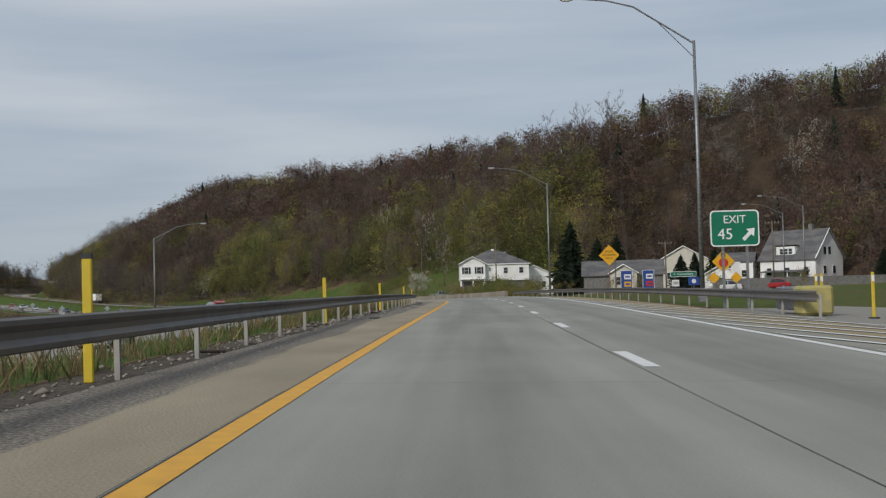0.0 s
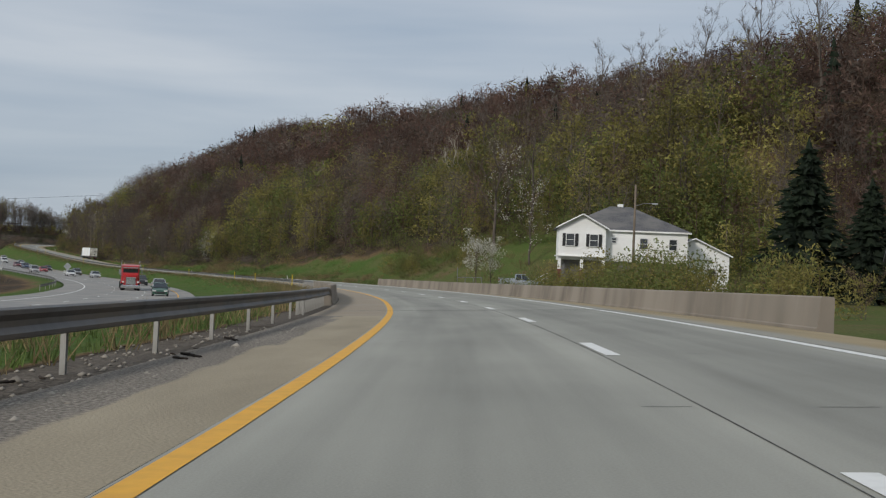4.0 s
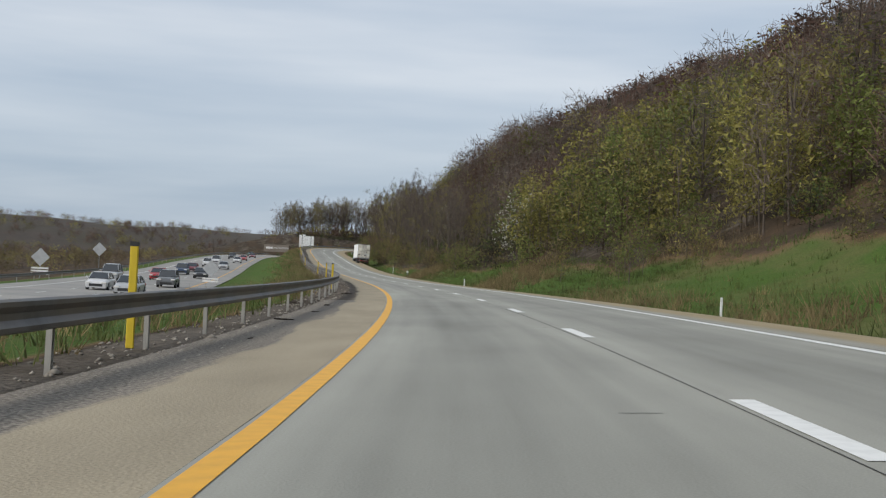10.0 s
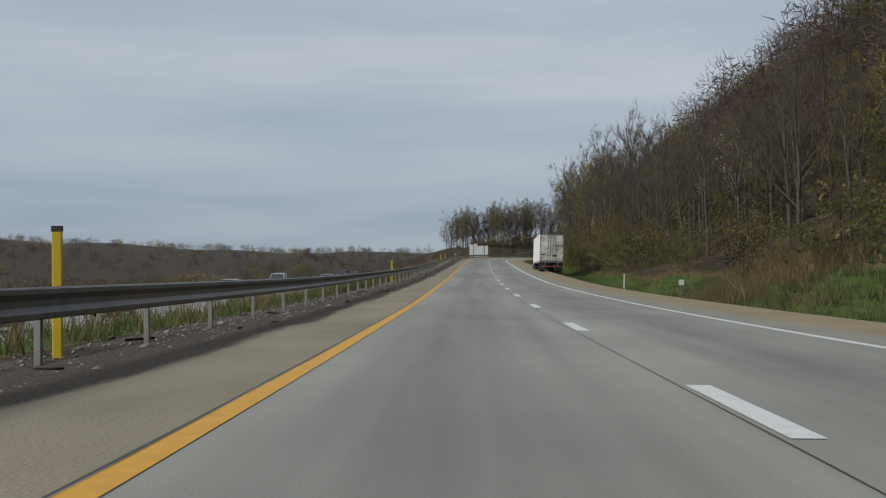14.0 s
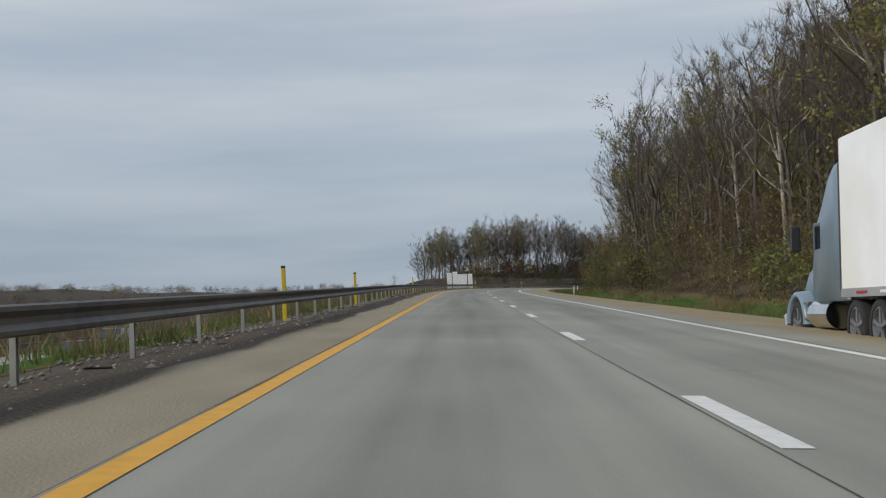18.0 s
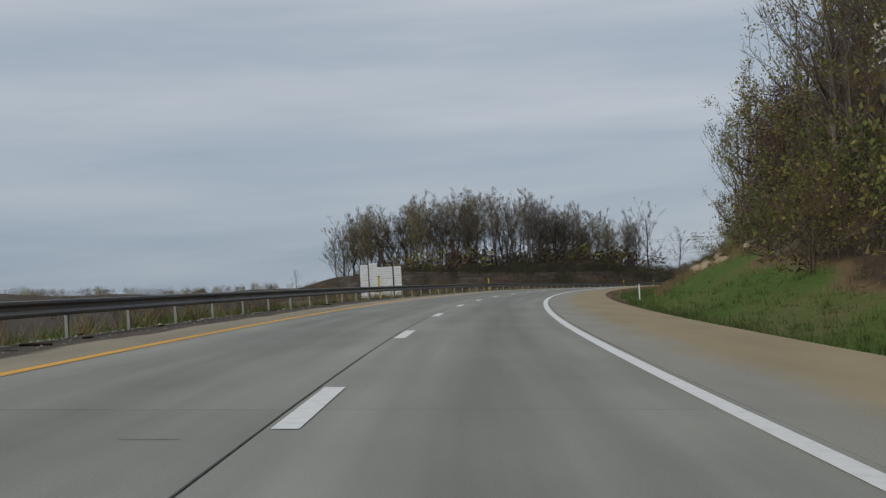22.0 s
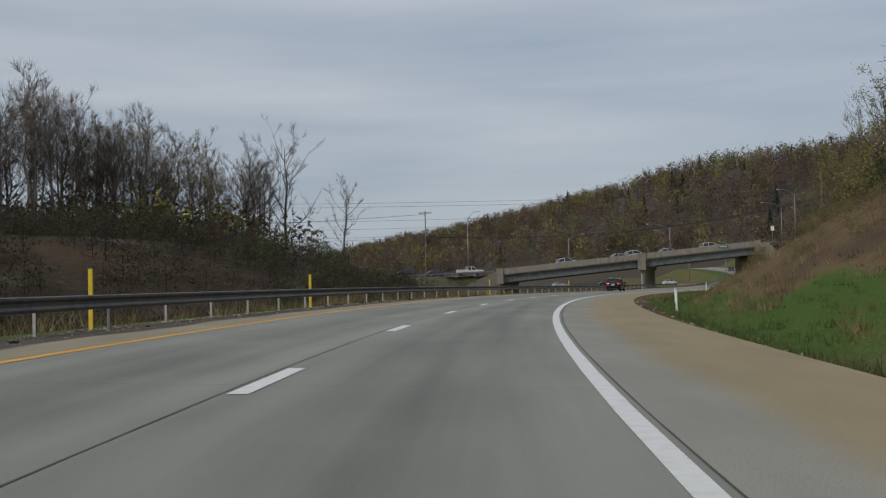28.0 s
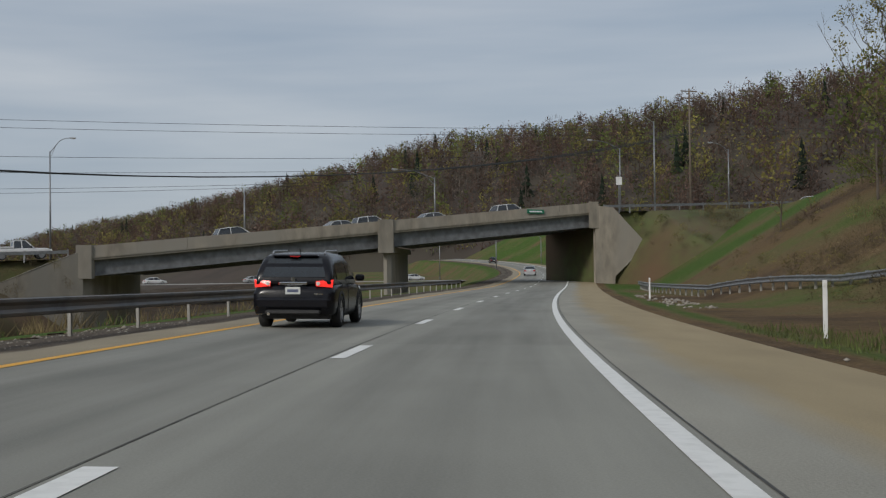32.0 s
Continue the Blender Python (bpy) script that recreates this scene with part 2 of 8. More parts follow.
    l.new(lump.outputs[0], both.inputs[1])
    l.new(both.outputs[0], hs.inputs["Value"])
    l.new(mx.outputs[2], hs.inputs["Color"])
    l.new(hs.outputs[0], b.inputs["Base Color"])
    bp = n.new("ShaderNodeBump")
    bp.inputs["Strength"].default_value, bp.inputs["Distance"].default_value = relief, 0.012
    l.new(fine, bp.inputs["Height"])
    l.new(bp.outputs[0], b.inputs["Normal"])
    return m


OUTER = two_tone("outer_shoulder", 1.0, 4.25, 5.05, (0.285, 0.275, 0.235), (0.31, 0.25, 0.152))
INNER = two_tone("inner_shoulder", -1.0, 4.76, 4.86, (0.31, 0.265, 0.19), (0.185, 0.163, 0.135), 0.3, 0.9, True)
DIRT = two_tone("dirt_shoulder", -1.0, 4.70, 4.86, (0.29, 0.25, 0.18), (0.085, 0.066, 0.048), 0.3, 0.9, True)
SEAL = mat("joint_sealant", (0.03, 0.03, 0.028), (0.055, 0.05, 0.045), rough=0.7, scale=6, coord="UV")
YELLOW = mat("yellow_paint", (0.72, 0.365, 0.016), (0.60, 0.30, 0.016), rough=0.6, scale=5, lo=0.4, hi=0.75, coord="UV")
WHITEP = mat("white_paint", (0.74, 0.74, 0.71), (0.60, 0.60, 0.57), rough=0.6, scale=6, lo=0.45, hi=0.8, coord="UV")
GRAVEL = mat("gravel", (0.20, 0.18, 0.15), (0.09, 0.08, 0.065), rough=1.0, scale=14, detail=8, bump=0.1, bump_scale=25)
STEEL = mat("galvanised_steel", (0.30, 0.31, 0.32), (0.20, 0.205, 0.21), rough=0.5, metal=0.7, scale=3, stretch=(1, 1, 4))
POSTSTEEL = mat("weathered_post", (0.40, 0.39, 0.36), (0.27, 0.26, 0.235), rough=0.65, metal=0.25, scale=4, stretch=(1, 1, 0.4))
RUSTRAIL = mat("weathered_rail", (0.115, 0.115, 0.118), (0.07, 0.07, 0.07), rough=0.5, metal=0.4, scale=2.5, bump=0.01, c3=(0.13, 0.115, 0.10), scale3=0.5)
PARAPET = mat("stained_concrete", (0.24, 0.205, 0.165), (0.15, 0.13, 0.105), rough=0.9, scale=1.6, detail=8, bump=0.02, stretch=(1, 1, 0.35), c3=(0.28, 0.245, 0.20), scale3=0.4)
BRCON = mat("bridge_concrete", (0.34, 0.30, 0.24), (0.22, 0.195, 0.16), rough=0.9, scale=1.2, detail=8, bump=0.02, stretch=(1, 1, 0.4), c3=(0.27, 0.25, 0.215), scale3=0.2)
GIRDER = mat("painted_girder", (0.20, 0.21, 0.22), (0.13, 0.135, 0.14), rough=0.6, metal=0.2, scale=1.5)
PALEBARK = mat("pale_bark", (0.42, 0.38, 0.31), (0.24, 0.21, 0.165), rough=1.0, scale=3, stretch=(1, 1, 0.3), bump=0.03)
GREYBARK = mat("grey_bark", (0.20, 0.175, 0.15), (0.12, 0.105, 0.088), rough=1.0, scale=5, stretch=(1, 1, 0.25), bump=0.05)
BARK = mat("bark", (0.13, 0.108, 0.088), (0.07, 0.058, 0.047), rough=1.0, scale=5, stretch=(1, 1, 0.25), bump=0.05)
TWIG = mat("bare_twigs", (0.18, 0.122, 0.092), (0.100, 0.068, 0.052), rough=1.0, scale=0.5, island=0.35)
GREYTWIG = mat("grey_twigs", (0.185, 0.150, 0.122), (0.108, 0.088, 0.072), rough=1.0, scale=0.5, island=0.3)
REDTWIG = mat("reddish_twigs", (0.165, 0.100, 0.076), (0.090, 0.056, 0.043), rough=1.0, scale=0.5, island=0.3)
PALETWIG = mat("pale_twigs", (0.25, 0.21, 0.175), (0.15, 0.125, 0.105), rough=1.0, scale=0.5, island=0.3)
BUD = mat("budding_leaves", (0.27, 0.235, 0.066), (0.18, 0.168, 0.047), rough=0.9, scale=0.7, island=0.4)
SPRING = mat("spring_leaves", (0.165, 0.185, 0.05), (0.105, 0.13, 0.035), rough=0.9, scale=0.7, island=0.4)
BLOOM = mat("white_blossom", (0.70, 0.68, 0.60), (0.46, 0.45, 0.37), rough=0.9, scale=1.0, island=0.25)
CONIF = mat("conifer_needles", (0.022, 0.035, 0.018), (0.012, 0.022, 0.012), rough=1.0, scale=1.0, island=0.3)
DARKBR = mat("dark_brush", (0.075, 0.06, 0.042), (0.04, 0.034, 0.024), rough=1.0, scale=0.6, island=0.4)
DEEPGR = mat("dark_green_leaves", (0.075, 0.10, 0.03), (0.045, 0.065, 0.02), rough=0.9, scale=0.7, island=0.4)
BRUSH = mat("brush_twigs", (0.20, 0.155, 0.085), (0.11, 0.09, 0.05), rough=1.0, scale=0.6, island=0.4)
GRASSB = mat("grass_blades", (0.115, 0.165, 0.042), (0.085, 0.125, 0.032), rough=0.9, scale=0.5, island=0.35, c3=(0.12, 0.13, 0.045), scale3=0.08)
STRAW = mat("dry_grass", (0.27, 0.205, 0.105), (0.17, 0.13, 0.065), rough=1.0, scale=0.6, island=0.35)


# ---- the road's line: curvature in degrees per 100 m, every 60 m ----
CURV = [0, -5.21, 2.65, 10.02, 11.45, 10.24, 10.49, 9.08, 3.61, -1.21, -0.87, 0.25, -4.83, -11.53, -10.58, -10.60, -12.16, -11.2, -5.5, -0.5, 4.0, 8.0, 9.0, 9.0, 9.0]
S0, DS = -60.0, 2.0
SS = np.arange(S0, 1382.0, DS)
kap = np.radians(np.interp(SS, S0 + 60.0 * np.arange(len(CURV)), CURV)) / 100.0
HEAD = np.concatenate([[0], np.cumsum((kap[1:] + kap[:-1]) / 2 * DS)])
i0 = int(-S0 / DS)
HEAD += radians(1.035) - HEAD[i0]
mid = (HEAD[1:] + HEAD[:-1]) / 2
LX = np.concatenate([[0], np.cumsum(-np.sin(mid) * DS)])
LY = np.concatenate([[0], np.cumsum(np.cos(mid) * DS)])
LX += 2.052 - LX[i0]
LY += -2.684 - LY[i0]


SHIFT = np.interp(SS, [20, 40, 70, 190, 228, 275, 300, 350, 405, 450, 520, 560, 610, 640, 700, 766, 866, 895, 985, 1400], [0, -0.08, -0.11, -0.14, -0.20, -0.10, -0.05, -0.12, -0.28, -0.27, 0.0, 0.02, 0.10, 0.04, -0.06, -0.27, -0.28, -0.30, -0.25, -0.25])
LX += SHIFT * np.cos(HEAD)
LY += SHIFT * np.sin(HEAD)


def lane_fit(s, u):
    """The inner lane narrows a little in the left bend, the outer one in the right bend."""
    if u < 0:
        return u + np.interp(s, [15, 40, 72, 110, 150, 161, 172, 195, 223, 253, 285, 315, 345, 380, 406, 437, 470, 520, 560, 615], [0, 0.03, -0.09, 0.06, 0.19, 0.215, 0.15, 0.13, 0.18, 0.31, 0.28, 0.29, 0.23, 0.30, 0.39, 0.43, 0.38, 0.23, 0.13, 0]) * np.clip(-u / 3.6, 0, 1) * (u > -5)
    return u - np.interp(s, [20, 70, 130, 600, 655, 700, 720, 776, 830, 868, 900, 928, 985, 1400], [0, -0.10, 0, 0, 0.16, 0.08, -0.04, -0.10, -0.08, -0.04, -0.10, -0.17, -0.07, -0.05]) * np.clip(u / 3.6, 0, 1) * (u < 4.8)


def smooth(pairs, width=24.0):
    a = np.array(pairs, float)
    v = np.interp(SS, a[:, 0], a[:, 1])
    k = np.hanning(int(2 * width / DS) + 1)
    k /= k.sum()
    return np.convolve(np.pad(v, len(k) // 2, mode="edge"), k, "valid")


LZ = smooth([(-60, -0.1), (0, 0.12), (48, 0.22), (94, 0.13), (140, -0.26), (186, -0.87), (232, -1.48), (278, -2.0), (324, -2.43), (370, -2.77), (416, -3.05),
             (462, -3.0), (508, -2.46), (552, -1.48), (598, -0.28), (644, 0.93), (690, 2.0), (736, 2.9), (782, 3.58), (828, 4.0), (874, 4.15), (920, 4.05),
             (966, 3.75), (1020, 3.3), (1100, 3.0), (1200, 4.5), (1380, 9.0)], 30)
BANK = np.radians(smooth([(-60, -1.5), (2, -1.5), (64, 0.4), (124, 2.2), (186, 2.8), (308, 2.7), (370, 1.4), (432, -0.8), (492, -2.4), (614, -3.1), (700, -3.4),
                          (798, -3.2), (858, -1.5), (980, -0.8), (1100, -1.0), (1380, 2.0)], 30))


def at(s):
    """Line point, heading and bank at distance s."""
    return (np.interp(s, SS, LX), np.interp(s, SS, LY), np.interp(s, SS, LZ), np.interp(s, SS, HEAD), np.interp(s, SS, BANK))


def deck(s, u):
    """Height of the carriageway's plane."""
    _, _, z, _, b = at(s)
    k = np.tan(b)
    return z + np.clip(u, -9, 3.72) * k + np.clip(u - 3.72, 0, 5) * np.minimum(k, -0.03)


def step(a, b, v):
    t = np.clip((v - a) / (b - a), 0, 1)
    return t * t * (3 - 2 * t)


def opp_z(s):
    """Height of the opposite carriageway."""
    return np.interp(s, SS, LZ) - np.interp(s, [-60, 100, 250, 440, 560, 660, 800, 1380], [1.6, 1.7, 2.0, 1.7, 2.0, 3.0, 4.0, 4.0])


def land(s, u):
    """Height of the ground at distance s along the line and u metres to its right."""
    s, u = np.asarray(s, float), np.asarray(u, float)
    z0 = np.interp(s, SS, LZ)
    # right side
    er = deck(s, np.full_like(s, 6.8))
    a = np.maximum(u - 6.8, 0)
    houses = 1 - step(262, 302, s)
    shelf = -0.30 * np.minimum(a, 2.4) * (0.1 + 0.35 * step(60, 110, s) + 0.55 * step(262, 310, s)) * (1 - 0.8 * step(965, 990, s))
    k1 = np.interp(s, [300, 350, 440, 500, 700, 760, 860, 940, 1010, 1100], [0.12, 0.22, 0.40, 0.42, 0.30, 0.50, 0.62, 0.60, 0.55, 0.30])
    k2 = np.interp(s, [300, 400, 440, 500, 600, 800, 880, 1000, 1050, 1100], [0.50, 0.50, 0.49, 0.478, 0.466, 0.50, 0.48, 0.46, 0.25, 0.12])
    a0 = 3.2 + 6.0 * step(950, 1000, s)
    hill = k1 * np.clip(a - a0, 0, 9) + k2 * np.clip(a - a0 - 9, 0, 100) + (0.02 + 0.16 * (1 - step(300, 350, s))) * np.clip(a - 112, 0, 90)
    town = 0.012 * np.clip(a - 2.4, 0, 60) + 0.56 * np.clip(a - 70, 0, 95) + 0.16 * np.clip(a - 165, 0, 90)
    zr = er + shelf + houses * town + (1 - houses) * hill
    # left side
    el = deck(s, np.full_like(s, -5.7))
    c = np.maximum(-5.7 - u, 0)
    zo = opp_z(s)
    near = el - 0.05 * np.minimum(c, 2.0)
    w = step(8.0, 15.0, -u)
    zl = near * (1 - w) + zo * w
    out = np.clip(-u - 35, 0, None)
    zl = zl - 0.10 * np.minimum(out, 40) - 0.02 * np.clip(out - 40, 0, 250)
    mound = step(895, 935, s) * (1 - step(965, 1010, s - 75 * step(38, 58, -u)))
    rise = near + 0.26 * np.clip(-u - 10, 0, 18) + 0.05 * np.clip(-u - 28, 0, 60) - 0.2 * np.clip(-u - 100, 0, 80)
    zl = zl * (1 - mound) + rise * mound
    ramp = step(1010, 1075, s)
    zr = zr * (1 - ramp) + (er + shelf + 0.62 * np.clip(a - 6, 0, 15) + 0.03 * np.clip(a - 21, 0, 300)) * ramp
    z = np.where(u > 0, zr, zl)
    core = (u > -5.7) & (u < 6.8)
    return np.where(core, deck(s, u), z)


def P3(s, u, dz=0.0):
    """A world point: distance s along the line, u to its right, dz above the road's plane (or the ground beyond it)."""
    x, y, z, h, b = at(s)
    zz = land(s, u) + dz
    return np.stack(np.broadcast_arrays(x + u * np.cos(h), y + u * np.sin(h), zz), -1)


def spot(s, u, dz=0.0, turn=0.0):
    """A pose that stands on the ground at (s, u), facing along the road."""
    p = P3(s, u, dz)
    return Matrix.Translation(Vector(p.tolist())) @ Matrix.Rotation(float(at(s)[3]) + radians(turn), 4, "Z")


# ---- mesh helpers ----
class Mesh:
    def __init__(self):
        self.v, self.f, self.uv = [], [], {}

    def add(self, verts, faces):
        n = len(self.v)
        self.v += [tuple(map(float, p)) for p in verts]
        self.f += [tuple(i + n for i in f) for f in faces]
        return self

    def box(self, c, size, m=None, bevel=0.0):
        x, y, z = (s / 2 for s in size)
        if bevel:
            b = min(bevel, x * 0.9, y * 0.9, z * 0.9)
            ring = lambda xx, yy, zz, bb: [(-xx + bb, -yy, zz), (xx - bb, -yy, zz), (xx, -yy + bb, zz), (xx, yy - bb, zz), (xx - bb, yy, zz), (-xx + bb, yy, zz), (-xx, yy - bb, zz), (-xx, -yy + bb, zz)]
            rings = [ring(x - b, y - b, -z, b * 0.4), ring(x, y, -z + b, b), ring(x, y, z - b, b), ring(x - b, y - b, z, b * 0.4)]
            return self.loft(rings, c=c, m=m, caps=True)
        vs = [(sx * x, sy * y, sz * z) for sz in (-1, 1) for sy in (-1, 1) for sx in (-1, 1)]
        return self.add(self._place(vs, c, m), [(0, 2, 3, 1), (4, 5, 7, 6), (0, 1, 5, 4), (2, 6, 7, 3), (0, 4, 6, 2), (1, 3, 7, 5)])

    @staticmethod
    def _place(vs, c, m):
        if m is not None:
            vs = [m @ Vector(p) for p in vs]
        return [(p[0] + c[0], p[1] + c[1], p[2] + c[2]) for p in vs]

    def loft(self, rings, c=(0, 0, 0), m=None, caps=True, closed=True):
        k = len(rings[0])
        vs = self._place([p for r in rings for p in r], c, m)
        fs = []
        for i in range(len(rings) - 1):
            for j in range(k if closed else k - 1):
                a, b = i * k + j, i * k + (j + 1) % k
                fs.append((a, b, b + k, a + k))
        if caps:
            fs.append(tuple(range(k))[::-1])
            fs.append(tuple(range((len(rings) - 1) * k, len(rings) * k)))
        return self.add(vs, fs)

    def tube(self, p0, p1, r0, r1=None, n=8, caps=True):
        r1 = r0 if r1 is None else r1
        p0, p1 = Vector(p0), Vector(p1)
        q = (p1 - p0).to_track_quat("Z", "Y")
        rings = [[p + q @ Vector((r * math.cos(2 * math.pi * k / n), r * math.sin(2 * math.pi * k / n), 0)) for k in range(n)] for p, r in ((p0, r0), (p1, r1))]
        return self.loft([[tuple(p) for p in r] for r in rings], caps=caps)

    def pipe(self, points, radii, n=6):
        for a, b, r0, r1 in zip(points, points[1:], radii, radii[1:]):
            self.tube(a, b, r0, r1, n)
        return self

    def data(self, name, material, smooth_faces=False):
        me = bpy.data.meshes.new(name)
        me.from_pydata(self.v, [], self.f)
        me.materials.append(material)
        if smooth_faces:
            me.polygons.foreach_set("use_smooth", [True] * len(me.polygons))
        me.update()
        return me


def part(name, mesh, material, parent=None, label="", m=None, smooth_faces=False):
    data = mesh.data(name, material, smooth_faces) if isinstance(mesh, Mesh) else mesh
    ob = new(name, data)
    if parent is not None:
        ob.parent = parent
    if m is not None:
        ob.matrix_basis = m
    if label:
        ob["label"] = label
    return ob


def thing(name, m, label, category, group="", kind=""):
    ob = new(name)
    ob.matrix_basis = m
    return tagged(ob, label, category, group, kind)


def sweep(profile, s0, s1, ds=4.0, closed=False, lift=None):
    """A profile of (u, height) carried along the road. lift: 'plane' keeps to the carriageway's plane."""
    st = np.linspace(s0, s1, max(2, int(round((s1 - s0) / ds)) + 1))
    rings = []
    for s in st:
        x, y, z, h, b = at(s)
        fitted = [(float(lane_fit(s, u)), dz) for u, dz in profile]
        rings.append([(x + u * math.cos(h), y + u * math.sin(h), float(deck(s, u)) + dz) for u, dz in fitted])
    return Mesh().loft(rings, closed=closed, caps=closed), st


def strip(name, u0, u1, s0, s1, dz, material, parent=None, ds=4.0, label=""):
    """A flat ribbon on the road, with a UV map in metres (across, along)."""
    ms, st = sweep([(u0, dz), (u1, dz)], s0, s1, ds)
    ms.f = [tuple(reversed(f)) for f in ms.f]
    me = ms.data(name, material)
    uvl = me.uv_layers.new(name="UVMap")
    flat = np.array([(u0, s) if k == 0 else (u1, s) for s in st for k in (0, 1)])
    idx = np.zeros(len(me.loops), int)
    me.loops.foreach_get("vertex_index", idx)
    uvl.data.foreach_set("uv", flat[idx].ravel())
    if me.polygons[0].normal.z < 0:
        me.flip_normals()
    return part(name, me, material, parent, label)


# ---- ground ----
def ground_material():
    m = bpy.data.materials.new("ground_cover")
    m.use_nodes = True
    n, l = m.node_tree.nodes, m.node_tree.links
    b = n["Principled BSDF"]
    b.inputs["Roughness"].default_value, b.inputs["Specular IOR Level"].default_value = 1.0, 0.1
    t = n.new("ShaderNodeTexCoord")
    at_node = n.new("ShaderNodeAttribute")
    at_node.attribute_name = "zone"

    def noise_at(scale, detail=6):
        x = n.new("ShaderNodeTexNoise")
        x.inputs["Scale"].default_value, x.inputs["Detail"].default_value = scale, detail
        l.new(t.outputs["Object"], x.inputs["Vector"])
        return x.outputs["Fac"]

    big, small, fine = noise_at(0.12), noise_at(0.9), noise_at(9.0)
    a = n.new("ShaderNodeMath")
    a.operation = "MULTIPLY_ADD"
    l.new(big, a.inputs[0])
    a.inputs[1].default_value = 2.3
    l.new(at_node.outputs["Fac"], a.inputs[2])
    c = n.new("ShaderNodeMath")
    c.operation = "MULTIPLY_ADD"
    l.new(small, c.inputs[0])
    c.inputs[1].default_value = 0.9
    l.new(a.outputs[0], c.inputs[2])
    sh = n.new("ShaderNodeMath")
    sh.operation = "SUBTRACT"
    l.new(c.outputs[0], sh.inputs[0])
    sh.inputs[1].default_value = 1.55
    mr = n.new("ShaderNodeMapRange")
    mr.inputs["From Max"].default_value = 3.0
    l.new(sh.outputs[0], mr.inputs["Value"])
    r = n.new("ShaderNodeValToRGB")
    e = r.color_ramp.elements
    e[0].position, e[0].color = 0.0, (0.062, 0.105, 0.022, 1)
    e[1].position, e[1].color = 1.0, (0.125, 0.108, 0.09, 1)
    for pos, col in ((0.09, (0.080, 0.108, 0.030, 1)), (0.20, (0.100, 0.110, 0.038, 1)), (0.29, (0.125, 0.10, 0.048, 1)), (0.42, (0.14, 0.095, 0.05, 1)), (0.60, (0.080, 0.056, 0.037, 1)), (0.76, (0.045, 0.035, 0.025, 1)), (0.88, (0.11, 0.093, 0.075, 1))):
        x = e.new(pos)
        x.color = col
    l.new(mr.outputs[0], r.inputs[0])
    hs = n.new("ShaderNodeHueSaturation")
    v = n.new("ShaderNodeMapRange")
    v.inputs["From Min"].default_value, v.inputs["From Max"].default_value, v.inputs["To Min"].default_value, v.inputs["To Max"].default_value = 0.3, 0.7, 0.65, 1.35
    l.new(fine, v.inputs["Value"])
    l.new(v.outputs[0], hs.inputs["Value"])
    l.new(r.outputs[0], hs.inputs["Color"])
    l.new(hs.outputs[0], b.inputs["Base Color"])
    bp = n.new("ShaderNodeBump")
    bp.inputs["Strength"].default_value, bp.inputs["Distance"].default_value = 0.8, 0.12
    l.new(fine, bp.inputs["Height"])
    l.new(bp.outputs[0], b.inputs["Normal"])
    return m


GROUND = ground_material()


def tree_line(s):
    """Where the woods begin on the right."""
    return np.interp(s, [-60, 255, 280, 310, 340, 400, 440, 490, 560, 690, 740, 800, 840, 1000, 1100], [72, 72, 40, 29, 29, 22, 18, 15.0, 13.0, 13.5, 17, 19, 22, 26, 30])


def zone(s, u):
    z = np.zeros_like(s)
    tl = tree_line(s)
    z = np.where(u > tl - 1.5, 2.0, z)
    z = np.where((u > 9) & (s > 280), z + 0.35 * np.sin(s * 0.11 + u * 0.5) * np.sin(u * 0.35 - s * 0.031) + 0.1, z)
    z = np.where((u > 6) & (u < 8.0), 1.3, z)
    cut = step(730, 790, s)
    z = np.where((u > np.interp(s, [740, 785, 830, 870, 905, 1000], [16, 14.3, 14.5, 13.2, 12.6, 12.0])) & (u < tl), np.maximum(z, 1.3 * cut), z)
    z = np.where((u > 9) & (s > 985) & (u < tl), 1.15 - 1.0 * step(1068, 1090, s) + 0.5 * np.sin(s * 0.19 + u * 0.23), z)
    z = np.where((u > 9) & (s < 320) & (u < 72), 0.5, z)
    z = np.where((u < -5) & (u > -6.9), 2.75, z)
    z = np.where(u < -36, 2.0, z)
    mound = step(860, 900, s)
    z = np.where((u <= -9.6) & (u > -150), np.maximum(z, 2.15 * mound - 1.5 * step(955, 985, s) * (u > -40)), z)
    return z


